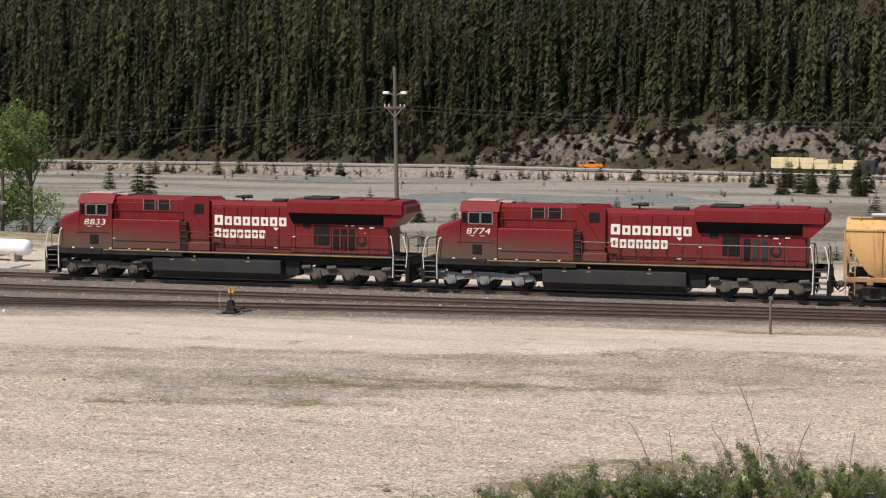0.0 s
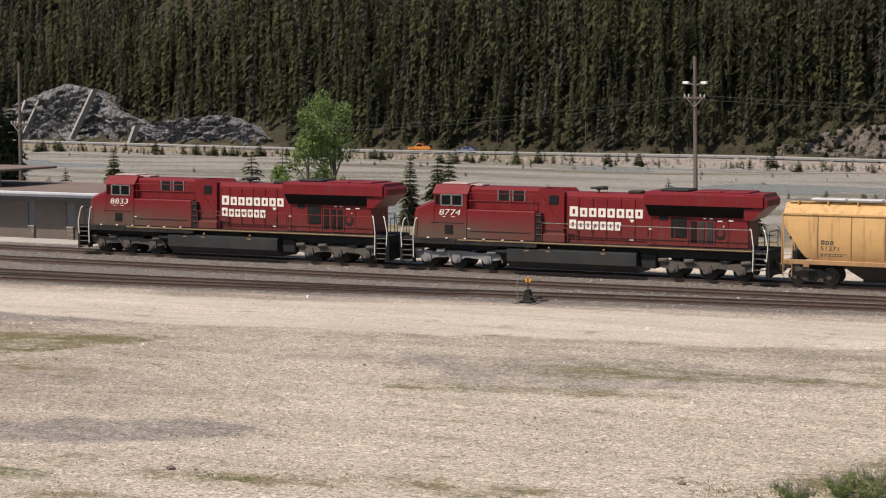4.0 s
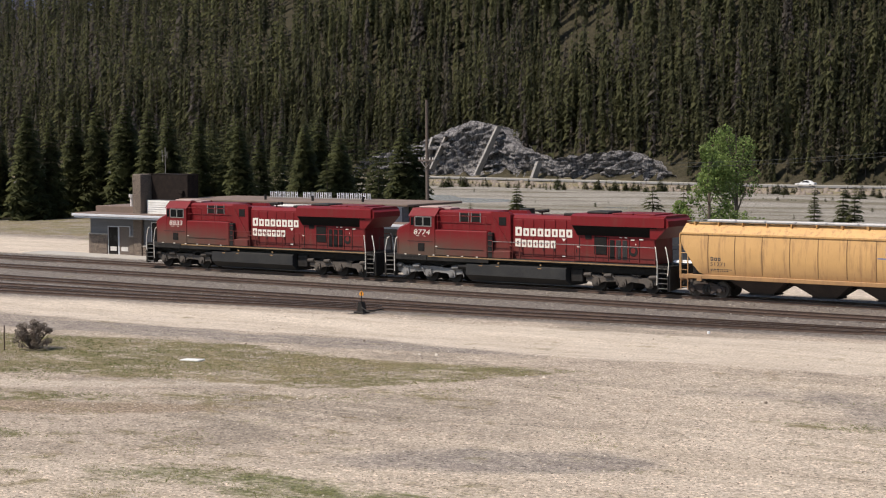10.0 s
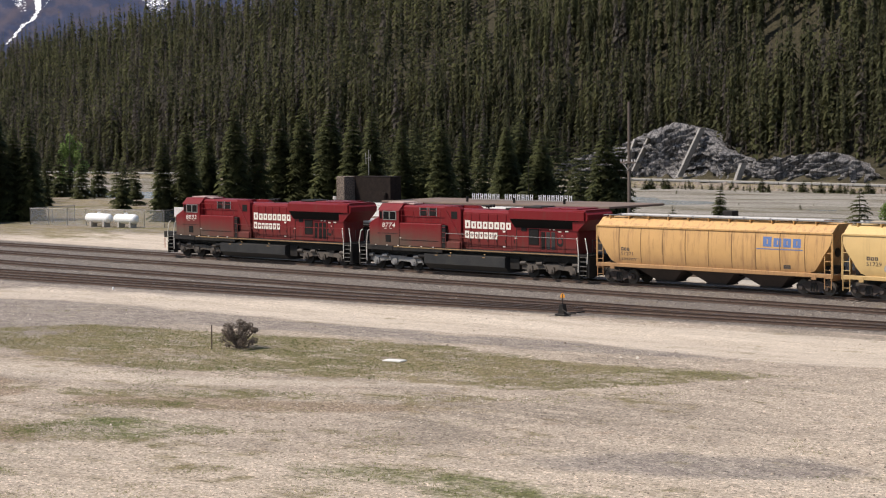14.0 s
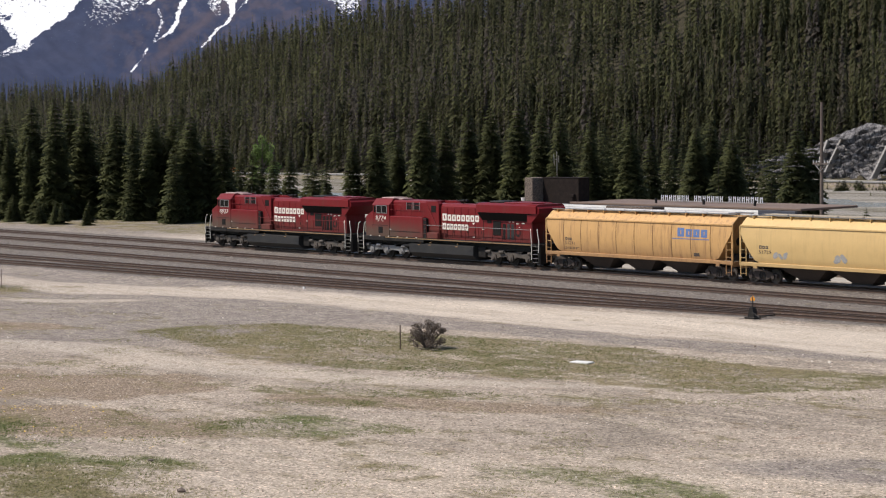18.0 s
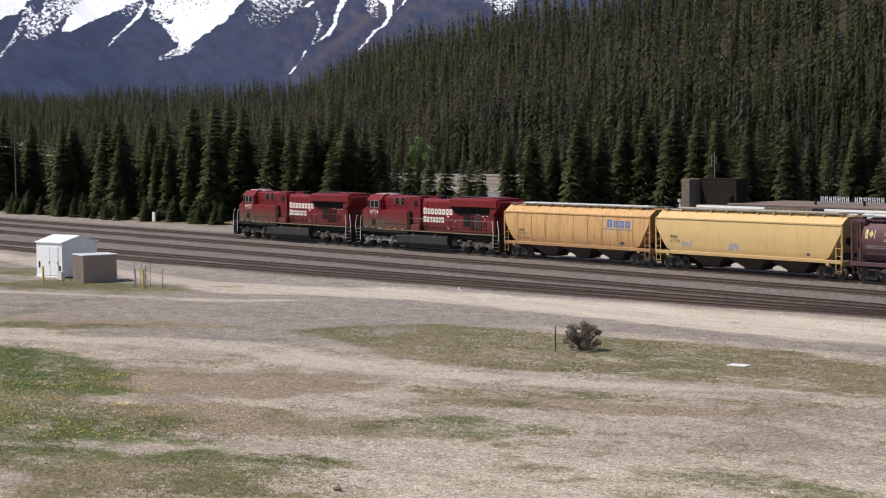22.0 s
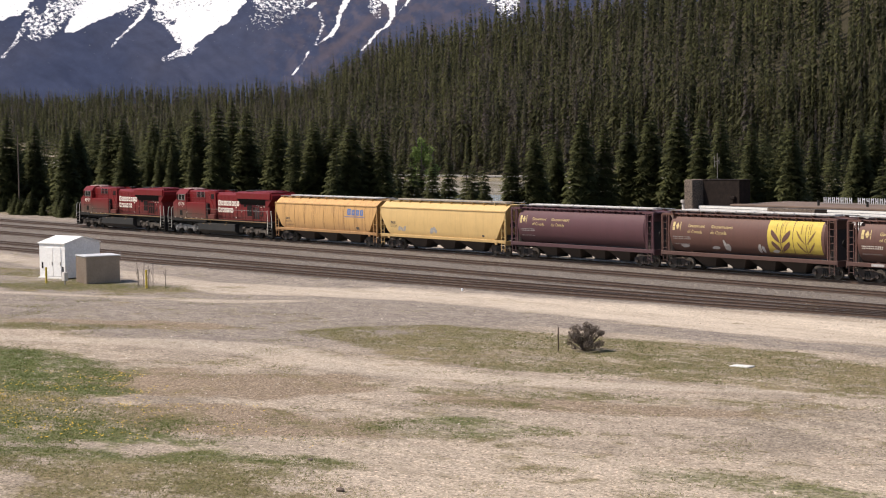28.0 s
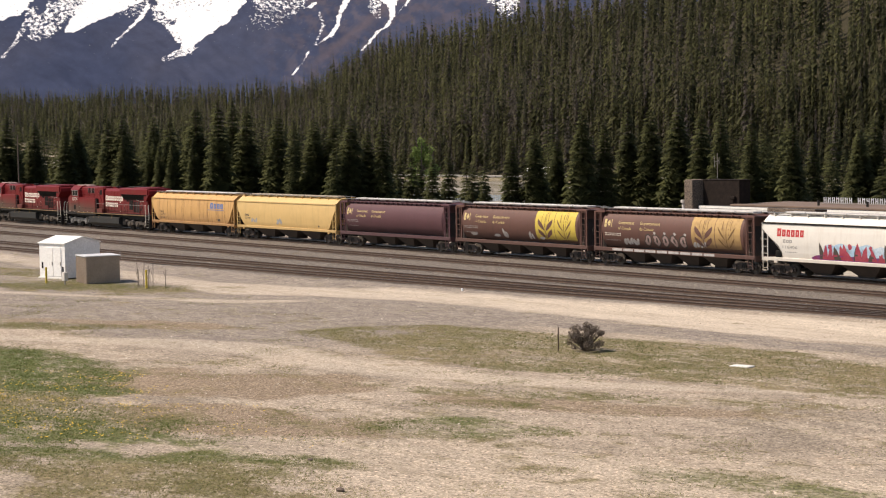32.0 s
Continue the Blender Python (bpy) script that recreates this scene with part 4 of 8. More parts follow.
    for k in range(1500):
        x = rng.uniform(-430, 20)
        y = lerp(x, ROAD_Y) + (rng.uniform(6.5, 22) if k % 3 else -rng.uniform(11, 24))
        if -362 < x < -234 and y > lerp(x, ROAD_Y):
            continue
        v, f, bark, nm = coarse[rng.integers(3)]
        h = rng.uniform(0.8, 2.4)
        q = v * np.array((h * 3.2, h * 3.2, h)) * rng.uniform(0.8, 1.2)
        V.append(q + np.array((x, y, float(land(x, y)) - 0.2)))
        N.append(nm)
        F.append(f + o)
        o += len(v)
        T.append(np.full(len(v), rng.uniform(0.3, 1.0)))
        D.append(np.full(len(v), 0.4 * (rng.random() < 0.3)))
    for k in range(260):  # low bushes on the scree
        x, u = rng.uniform(-112, 20), rng.random() ** 0.6
        top = float(lerp(x, SCREE_TOPS))
        v, f, bark, nm = coarse[rng.integers(3)]
        h = rng.uniform(1.0, 2.6)
        V.append(v * np.array((h * 4.5, h * 4.5, h)) + np.array((x, float(lerp(x, ROAD_Y)) + 9 + u * (top + 6.3), -6.5 + u * (top + 6.3))))
        N.append(nm)
        F.append(f + o)
        o += len(v)
        T.append(np.full(len(v), rng.uniform(0.2, 0.9)))
        D.append(np.full(len(v), rng.uniform(0, 0.35)))
    for k in range(1100):
        x, y = rng.uniform(-330, 8), rng.uniform(150, 375)
        if wave(x, y * 2.0, 17.0, 5.0) + rng.normal() * 0.25 < 0.25:
            continue
        v, f, bark, nm = coarse[rng.integers(3)]
        h = rng.uniform(0.3, 1.3)
        V.append(v * np.array((h * 4.0, h * 3.0, h)) + np.array((x, y, float(land(x, y)) - 0.1)))
        N.append(nm)
        F.append(f + o)
        o += len(v)
        T.append(np.full(len(v), rng.uniform(0.7, 1.0)))
        D.append(np.full(len(v), rng.uniform(0, 0.5)))
    me = raw_mesh("woods", np.concatenate(V), np.concatenate(F), WOODS)
    paint(me, "tint", np.concatenate(T))
    paint(me, "dead", np.concatenate(D))
    soften(me, np.concatenate(N))
    tagged(new("woods", me), "dense dark green conifer forest over the hillside", "forest", kind="stuff")


plant_woods()


# ---- tracks ----
TRAIN_Y = 97.43


def line_y(x):
    return TRAIN_Y - 0.4 * min(1.0, max(0.0, (-148 - x) / 55)) ** 1.5


TRACKS = {
    "main": [(x, line_y(x)) for x in range(-420, 141, 10)],
    "second": [(-420, 91.2), (-45, 91.2), (-20, 92.0), (0, 93.0), (60, 97.0)],
    "third": [(-420, 84.6), (-90, 84.4), (-60, 84.7), (-40, 85.9), (-24, 88.0), (-10, 89.6), (10, 91.4), (60, 96)],
    "fourth": [(-420, 70.0), (-250, 73.5), (-150, 77.3), (-125, 78.6), (-95, 80.2), (-75, 81.3), (-55, 83.3), (-38, 85.8)],
    "fifth": [(-420, 60.0), (-250, 68.0), (-150, 73.2), (-122, 75.3), (-100, 77.3), (-80, 79.4), (-66, 81.6)],
}


def soft_line(pts, d=2.0):
    """A smooth way through the points: x and y every d metres."""
    px, py = [p[0] for p in pts], [p[1] for p in pts]
    xs = np.arange(px[0], px[-1] + 0.01, d)
    ys = np.interp(xs, px, py)
    k = max(3, int(10 / d) | 1)
    pad = np.concatenate([ys[0] + (np.arange(-(k // 2), 0)) * (ys[1] - ys[0]), ys, ys[-1] + np.arange(1, k // 2 + 1) * (ys[-1] - ys[-2])])
    return xs, np.convolve(pad, np.ones(k) / k, "valid")


RAIL_PROFILE = [(-0.07, -0.17), (0.07, -0.17), (0.07, -0.155), (0.012, -0.13), (0.012, -0.04), (0.036, -0.03), (0.036, -0.004), (-0.036, -0.004), (-0.036, -0.03), (-0.012, -0.04), (-0.012, -0.13), (-0.07, -0.155)]


def build_tracks():
    for key, pts in TRACKS.items():
        xs, ys = soft_line(pts)
        track = thing("railway_track", "rusty steel rails on dark timber ties in ballast", "railway track", "yard tracks")
        worn = key in ("main", "second")
        for side in (-0.755, 0.755):
            g = Geo()
            g.loft([[(x, y + side + a, b) for a, b in RAIL_PROFILE] for x, y in zip(xs, ys)])
            part("rail", g, RAILM, track)
            t = Geo()
            w = 0.03 if worn else 0.022
            t.loft([[(x, y + side - w, -0.005), (x, y + side + w, -0.005), (x, y + side + w, 0.0), (x, y + side - w, 0.0)] for x, y in zip(xs, ys)])
            part("rail_head", t, RAILTOP, track, "polished steel running surface")
        rng = random.Random(key)
        rest = Geo()
        tie = Geo().box(-0.115, 0.115, -1.3, 1.3, -0.36, -0.175, 0.015).mesh("tie", TIEM)
        for x in np.arange(-330, 40, 0.56):
            if x < pts[0][0] or x > pts[-1][0]:
                continue
            y = float(np.interp(x, xs, ys))
            yy = y + rng.uniform(-0.07, 0.07)
            if key in ("third", "fourth", "fifth") and -112 < x < -34:
                ob = new("tie", tie)
                ob.parent = track
                ob.matrix_basis = pose(x, yy, rng.uniform(-0.015, 0.01), 0, 0, rng.uniform(-2, 2))
            else:
                rest.box(x - 0.115, x + 0.115, yy - 1.3, yy + 1.3, -0.36, -0.175 + rng.uniform(-0.015, 0.012))
        part("tie", rest, TIEM, track, "", False)["kind"] = "stuff"


build_tracks()


# ---- the train ----
def train_s(t):
    """Where the leading coupler stands along the track."""
    return -50.2 - 4.60695 * t - 0.0300476 * t * t - 0.025 * max(0.0, t - 18)


def words(name, text, size, material, parent, x, z, side, lift=0.008, shear=0.0, width=None):
    """Raised lettering on the side that faces -y; side gives the half width of the body at a height."""
    cu = bpy.data.curves.new(name, "FONT")
    cu.body, cu.size, cu.shear = text, size, shear
    cu.resolution_u = 2
    tmp = bpy.data.objects.new(name, cu)
    scene.collection.objects.link(tmp)
    me = bpy.data.meshes.new_from_object(tmp)
    bpy.data.objects.remove(tmp)
    co = np.empty(len(me.vertices) * 3)
    me.vertices.foreach_get("co", co)
    co = co.reshape(-1, 3)
    k = 1.0 if width is None else width / max(co[:, 0].max() - co[:, 0].min(), 0.01)
    out = [(x + (a - co[:, 0].min()) * k, -side(z + b) - lift, z + b) for a, b, _ in co]
    me.vertices.foreach_set("co", np.array(out, np.float32).ravel())
    me.materials.clear()
    me.materials.append(material)
    me.update()
    ob = new(name, me)
    ob.parent = parent
    return ob


def decal(g, rows, side, lift=0.006):
    """A flat mark on the body's -y side: rows of (height, left, right) from its foot to its top."""
    v, f = [], []
    for z, a, b in rows:
        v += [(a, -side(z) - lift, z), (b, -side(z) - lift, z)]
    for k in range(len(rows) - 1):
        f.append((2 * k, 2 * k + 1, 2 * k + 3, 2 * k + 2))
    g.add(v, f)
    return g


def bar(g, x0, x1, z0, z1, side, lift=0.006, lean=0.0):
    n = max(2, int((z1 - z0) / 0.12) + 1)
    return decal(g, [(z0 + (z1 - z0) * k / (n - 1), x0 + lean * k / (n - 1), x1 + lean * k / (n - 1)) for k in range(n)], side, lift)


def letter_blocks(name, parent, material, side, x0, x1, z0, z1, n, first=1.0, stroke=0.26):
    """A plain hollow block for each letter of a brand name."""
    w = (x1 - x0) / (n - 1 + first)
    x = x0
    for k in range(n):
        ww = w * (first if k == 0 else 1.0)
        top = z1 if k == 0 else z1 - 0.12 * (z1 - z0)
        a, b = x + 0.1 * ww, x + 0.9 * ww
        s, q = 1.35 * stroke * (b - a), 0.27 * (top - z0)
        g = bar(Geo(), a, a + s, z0, top, side)
        bar(g, b - s, b, z0, top, side)
        bar(g, a + s, b - s, top - q, top, side)
        bar(g, a + s, b - s, z0, z0 + q, side)
        part(name, g, material, parent)
        x += ww


def wheelset_mesh(r, gauge=0.755):
    g = Geo()
    for s in (-1, 1):
        y = s * gauge
        g.cyl((0, y - 0.065, 0), (0, y + 0.065, 0), r, 24)
        g.cyl((0, y - s * 0.065, 0), (0, y - s * 0.1, 0), r + 0.025, 24)
        g.cyl((0, y + s * 0.065, 0), (0, y + s * 0.1, 0), r * 0.3, 12)
        for k in range(5):
            a = math.tau * k / 5
            g.cyl((0.62 * r * math.cos(a), y + s * 0.065, 0.62 * r * math.sin(a)), (0.62 * r * math.cos(a), y + s * 0.075, 0.62 * r * math.sin(a)), r * 0.13, 8)
    g.cyl((0, -1.1, 0), (0, 1.1, 0), 0.085, 10)
    return g


LOCO_WHEEL = wheelset_mesh(0.53).mesh("wheelset", BLACK)
CAR_WHEEL = wheelset_mesh(0.457).mesh("wheelset", TRUCKM)
SPIN = []  # wheelsets that roll: object, place on the truck, radius


def wheelset(mesh, parent, x, r):
    ob = new("wheelset", mesh)
    ob.parent = parent
    ob.matrix_basis = pose(x, 0, r)
    SPIN.append((ob, x, r))


def loco_truck(parent, axles, material, flip):
    tr = part("truck", Geo().box(axles[0] - 0.4, axles[2] + 0.4, -0.55, 0.55, 0.55, 0.9, 0.05), BLACK, parent, "three-axle truck caked in pale road dust")
    for s in (-1, 1):
        y = s * 1.02
        g = Geo()
        # the frame dips between the journal boxes
        prof = [(axles[0] - 0.75, 0.6), (axles[0] - 0.75, 0.88), (axles[0] - 0.35, 1.02), (axles[0] + 0.5, 0.93), (axles[1] - 0.55, 1.02), (axles[1] + 0.55, 1.02), (axles[2] - 0.5, 0.93), (axles[2] + 0.35, 1.02), (axles[2] + 0.75, 0.88), (axles[2] + 0.75, 0.6),
                (axles[2] + 0.3, 0.52), (axles[2] - 0.3, 0.52), (axles[2] - 0.5, 0.6), (axles[1] + 0.5, 0.66), (axles[1] + 0.3, 0.54), (axles[1] - 0.3, 0.54), (axles[1] - 0.5, 0.66), (axles[0] + 0.5, 0.6), (axles[0] + 0.3, 0.52), (axles[0] - 0.3, 0.52)]
        g.prism(prof, y - 0.09, y + 0.09, "y")
        part("side_frame", g, material, tr)
        for a in axles:
            b = Geo()
            b.prism([(a - 0.14, 0.34), (a - 0.25, 0.44), (a - 0.25, 0.66), (a - 0.2, 0.82), (a + 0.2, 0.82), (a + 0.25, 0.66), (a + 0.25, 0.44), (a + 0.14, 0.34)], y + s * 0.02, y + s * 0.2, "y")
            b.cyl((a, y + s * 0.2, 0.53), (a, y + s * 0.27, 0.53), 0.16, 14)
            b.cyl((a, y + s * 0.27, 0.53), (a, y + s * 0.3, 0.53), 0.1, 10)
            part("journal_box", b, material, tr)
        for a in (axles[0] - 0.55, axles[0] + 0.9, axles[2] + 0.3):
            d = Geo()
            d.cyl((a - 0.28, y + s * 0.14, 0.98), (a + 0.24, y + s * 0.14, 1.02), 0.13, 10)
            d.tube([(a + 0.24, y + s * 0.14, 1.0), (a + 0.5, y + s * 0.16, 0.8), (a + 0.62, y + s * 0.14, 0.45)], 0.035)
            part("brake_cylinder", d, material, tr)
        for a in (axles[0] + 0.95, axles[1] + 0.95):
            q = Geo().tube([(a - 0.5, y + s * 0.12, 1.3), (a - 0.2, y + s * 0.16, 1.06), (a + 0.25, y + s * 0.16, 1.04), (a + 0.55, y + s * 0.12, 1.3)], 0.028)
            part("hose", q, BLACK, tr)
            part("damper", Geo().cyl((a + 0.05, y + s * 0.05, 0.62), (a + 0.05, y + s * 0.05, 1.1), 0.07, 8), material, tr)
    for a in axles:
        # unseen motor boxes, added in black to darken the gap under the truck
        part("motor_gap_filler", Geo().box(a - 0.55, a + 0.5, -0.62, 0.62, 0.2, 0.95, 0.06), BLACK, tr)
        wheelset(LOCO_WHEEL, tr, a, 0.53)


def build_loco(number, front_truck, label):
    lo = thing("locomotive", label, "locomotive", "locomotives of the train")
    one = lambda z: 1.515
    # frame and deck
    part("frame", Geo().box(1.0, 21.3, -0.9, 0.9, 1.1, 1.55, 0.04), BLACK, lo)
    part("deck", Geo().box(0.75, 21.55, -1.5, 1.5, 1.6, 1.74, 0.015), BLACK, lo)
    for s in (-1, 1):
        part("sill_stripe", Geo().box(4.0, 21.0, s * 1.5 - 0.006, s * 1.5 + 0.006, 1.655, 1.72), mat_sill, lo, "dull gold stripe along the sill")
        for x in np.arange(2.1, 8.6, 1.15):
            part("step_light", Geo().box(x, x + 0.13, s * 1.52 - 0.02, s * 1.52 + 0.02, 1.74, 1.8), LETTER, lo)
        part("skirt", Geo().box(1.2, 8.8, s * 1.49 - 0.02, s * 1.49 + 0.02, 1.42, 1.6), BLACK, lo)
    # nose
    def ring(x, w, z0, z1, c, wt):
        return [(x, -w, z0), (x, -w, z1 - c), (x, -wt, z1), (x, wt, z1), (x, w, z1 - c), (x, w, z0)]
    part("nose", Geo().loft([ring(1.08, 1.05, 1.75, 3.35, 0.25, 0.75), ring(1.35, 1.32, 1.75, 3.5, 0.2, 1.0), ring(2.52, 1.5, 1.75, 3.9, 0.12, 1.3)]), RED, lo)
    part("headlight", Geo().box(1.02, 1.1, -0.3, 0.3, 2.72, 2.98, 0.02), STEEL, lo)
    # cab
    cabg = Geo()
    prof = [(-1.51, 1.75), (-1.51, 4.32), (-1.05, 4.74), (1.05, 4.74), (1.51, 4.32), (1.51, 1.75)]
    cabg.loft([[(2.5 + (0.22 * max(0, (z - 3.9)) if True else 0), y, z) for y, z in prof], [(4.55, y, z) for y, z in prof]])
    part("cab", cabg, RED, lo)
    roof = Geo()
    roof.add([(2.45, -1.56, 4.28), (2.45, -1.06, 4.775), (2.45, 1.06, 4.775), (2.45, 1.56, 4.28), (4.62, -1.56, 4.28), (4.62, -1.06, 4.775), (4.62, 1.06, 4.775), (4.62, 1.56, 4.28),
              (2.45, -1.52, 4.28), (2.45, 1.52, 4.28), (4.62, -1.52, 4.28), (4.62, 1.52, 4.28)], [(0, 1, 5, 4), (1, 2, 6, 5), (2, 3, 7, 6), (0, 8, 9, 3, 2, 1), (4, 5, 6, 7, 11, 10), (0, 4, 10, 8), (3, 9, 11, 7)])
    part("cab_roof", roof, RED, lo)
    ac = part("air_conditioner", Geo().box(2.7, 4.3, -0.75, 0.75, 4.76, 4.87, 0.04).box(4.35, 5.1, -0.5, 0.5, 4.68, 4.8, 0.03), PINKDUST, lo, "dusty pale roof unit")
    for s in (-1, 1):
        y = s * 1.515
        for a, b, f in ((2.6, 2.92, True), (2.98, 3.6, False), (3.64, 4.28, False)):
            w = part("window", Geo().box(a, b, y - 0.012, y + 0.012, 3.64, 4.22, 0.004), GLASS, lo, "dark cab side window")
            fr = Geo()
            for c, d, e, h in ((a - 0.03, a + 0.03, 3.6, 4.26), (b - 0.03, b + 0.03, 3.6, 4.26), (a, b, 3.6, 3.66), (a, b, 4.2, 4.26)):
                fr.box(c, d, y - 0.024, y + 0.024, e, h)
            part("window_frame", fr, PALE_TRUCK if not f else RED, w)
        part("cab_vent", Geo().box(3.2, 3.72, y - 0.02, y + 0.02, 2.0, 2.52, 0.01), GRILLE, lo)
        for a, b, c, d in ((2.35, 4.4, 2.62, 2.65), (4.75, 8.4, 2.2, 2.23)):
            part("panel_seam", Geo().box(a, b, y - 0.01, y + 0.01, c, d), BLACK, lo)
        part("sill_box", Geo().box(3.45, 3.9, y - 0.03, y + 0.05, 1.4, 1.72, 0.02), BLACK, lo)
    for a in (-1, 1):
        part("windshield", Geo().add([(2.49, a * 0.12, 4.02), (2.49, a * 1.2, 4.02), (2.585, a * 1.2, 4.36), (2.585, a * 0.12, 4.36), (2.46, a * 0.12, 4.02), (2.46, a * 1.2, 4.02), (2.55, a * 1.2, 4.36), (2.55, a * 0.12, 4.36)], [(0, 1, 2, 3), (7, 6, 5, 4), (4, 5, 1, 0), (5, 6, 2, 1), (6, 7, 3, 2), (7, 4, 0, 3)]), GLASS, lo)
    words("fleet_number", number, 0.47, LETTER, lo, 2.86, 3.08, one, 0.012, 0.15, 1.32)
    for a, b, c, d in ((3.05, 3.3, 2.97, 3.0), (3.6, 3.85, 2.97, 3.0), (4.6, 4.78, 2.32, 2.36)):
        part("small_marking", bar(Geo(), a, b, c, d, one), LETTER, lo)
    # blower compartment: low full-width block with a narrower hood above
    part("equipment_hood", Geo().box(4.55, 8.7, -1.5, 1.5, 1.75, 3.42, 0.05), RED, lo)
    for s in (-1, 1):
        # solid box, not hollow: its black paints in the recess's shade
        part("ladder_recess", Geo().box(8.7, 9.05, s * 1.2 - 0.25, s * 1.2 + 0.25, 1.75, 3.35, 0.03), BLACK, lo)
        for z in (2.15, 2.5, 2.85, 3.2):
            part("ladder_rung", Geo().cyl((8.72, s * 1.49, z), (9.1, s * 1.49, z), 0.02, 6), RED, lo)
    part("cab_hood", Geo().prism([(-1.12, 3.4), (-1.12, 4.55), (-0.95, 4.68), (0.95, 4.68), (1.12, 4.55), (1.12, 3.4)], 4.55, 8.8), RED, lo)
    for s in (-1, 1):
        for a in (6.35, 7.25):
            w = part("vent", Geo().box(a, a + 0.66, s * 1.12 - 0.02, s * 1.12 + 0.02, 3.98, 4.52, 0.01), GRILLE, lo)
            for q in (a - 0.05, a + 0.66):
                part("vent_frame", Geo().box(q, q + 0.05, s * 1.12 - 0.04, s * 1.12 + 0.04, 3.95, 4.56), PALE_TRUCK, w)
        g = Geo()
        g.tube([(4.6, s * 1.42, 4.35), (8.6, s * 1.42, 4.35)], 0.022)
        g.tube([(4.6, s * 1.42, 3.92), (8.6, s * 1.42, 3.92)], 0.018)
        for x in (4.75, 5.95, 7.25, 8.55):
            g.cyl((x, s * 1.42, 3.42), (x, s * 1.42, 4.35), 0.02, 6)
        part("handrail", g, RED, lo)
        # inertial filter box with a slanting pipe
        part("filter_hood", Geo().prism([(8.8, 1.76), (8.8, 4.68), (10.1, 4.68), (10.3, 4.5), (10.3, 1.76)], s * 1.0 - 0.2, s * 1.0 + 0.2, "y"), RED, lo)
        part("vent", Geo().box(9.42, 9.98, s * 1.2 - 0.025, s * 1.2 + 0.025, 3.82, 4.34, 0.01), GRILLE, lo)
        part("drain_pipe", Geo().tube([(8.95, s * 1.23, 4.4), (10.25, s * 1.25, 2.55), (11.0, s * 1.25, 2.5), (11.05, s * 1.25, 1.8)], 0.035), RED, lo)
        part("sand_box", Geo().box(9.15, 10.45, s * 1.3 - 0.18, s * 1.3 + 0.18, 1.76, 2.22, 0.03), RED, lo)
    # long hood
    hood = part("long_hood", Geo().prism([(-0.98, 1.75), (-0.98, 4.3), (-0.72, 4.5), (0.72, 4.5), (0.98, 4.3), (0.98, 1.75)], 9.0, 16.2), RED, lo)
    for s in (-1, 1):
        for k, x in enumerate(np.arange(10.35, 15.2, 0.81)):
            d = part("hood_door", Geo().box(x, x + 0.77, s * 1.0 - 0.022, s * 1.0 + 0.022, 1.95, 4.22, 0.012), RED, lo)
            part("latch", Geo().box(x + 0.68, x + 0.73, s * 1.03 - 0.015, s * 1.03 + 0.015, 2.3, 2.5), BLACK, d)
    side = lambda z: 1.026
    letter_blocks("brand_block", lo, LETTER, side, 10.5, 14.85, 3.2, 3.75, 8, 1.15)
    letter_blocks("brand_block", lo, LETTER, side, 10.5, 13.6, 2.5, 3.02, 7, 1.15)
    part("emblem_triangle", decal(Geo(), [(2.96, 14.16, 14.2), (3.12, 14.02, 14.34)], side), LETTER, lo)
    for a, b, c, d in ((14.05, 14.28, 1.98, 2.06), (15.15, 15.35, 2.62, 2.68)):
        part("small_marking", bar(Geo(), a, b, c, d, side), LETTER, lo)
    part("exhaust_pipe", Geo().box(13.7, 14.5, -0.35, 0.35, 4.48, 4.66, 0.05), BLACK, lo)
    h = Geo()
    for y, x0, x1 in ((-0.25, 11.5, 12.3), (0.0, 11.7, 12.4), (0.25, 11.6, 12.2)):
        h.cyl((x0, y, 4.75), (x1, y, 4.75), 0.05, 8, 0.1)
    h.cyl((11.9, -0.3, 4.66), (11.9, 0.3, 4.66), 0.04, 8).cyl((11.9, 0, 4.45), (11.9, 0, 4.7), 0.05, 8)
    part("horn", h, BLACK, lo)
    # radiator section with its winged overhang
    part("radiator_hood", Geo().box(15.0, 20.7, -1.02, 1.02, 1.75, 4.3, 0.05), RED, lo)
    part("radiator_wing", Geo().prism([(-1.5, 4.0), (-1.5, 4.56), (-1.2, 4.7), (1.2, 4.7), (1.5, 4.56), (1.5, 4.0), (1.3, 3.96), (-1.3, 3.96)], 15.0, 21.55), RED, lo)
    part("wing_end", Geo().prism([(20.5, 3.3), (20.5, 4.66), (21.45, 4.66), (21.75, 4.4), (21.75, 4.05), (21.2, 3.55), (20.95, 3.3)], -1.38, 1.38, "y"), RED, lo)
    for s in (-1, 1):
        g = Geo()
        g.add([(15.15, s * 1.03, 3.38), (20.6, s * 1.03, 3.38), (21.0, s * 1.42, 3.97), (15.05, s * 1.42, 3.97), (15.15, s * 1.0, 3.36), (20.6, s * 1.0, 3.36), (21.0, s * 1.38, 3.99), (15.05, s * 1.38, 3.99)], [(0, 1, 2, 3), (7, 6, 5, 4), (0, 4, 5, 1), (1, 5, 6, 2), (2, 6, 7, 3), (3, 7, 4, 0)])
        # the screen's black also paints in the wing's shadow on this band
        part("radiator_shade_screen", g, GRILLE, lo)
        y = s * 1.03
        part("screen", Geo().box(15.75, 16.2, y - 0.02, y + 0.02, 3.15, 3.4), GRILLE, lo)
        part("screen", Geo().box(16.4, 17.28, y - 0.025, y + 0.025, 2.25, 3.33, 0.01), GRILLE, lo)
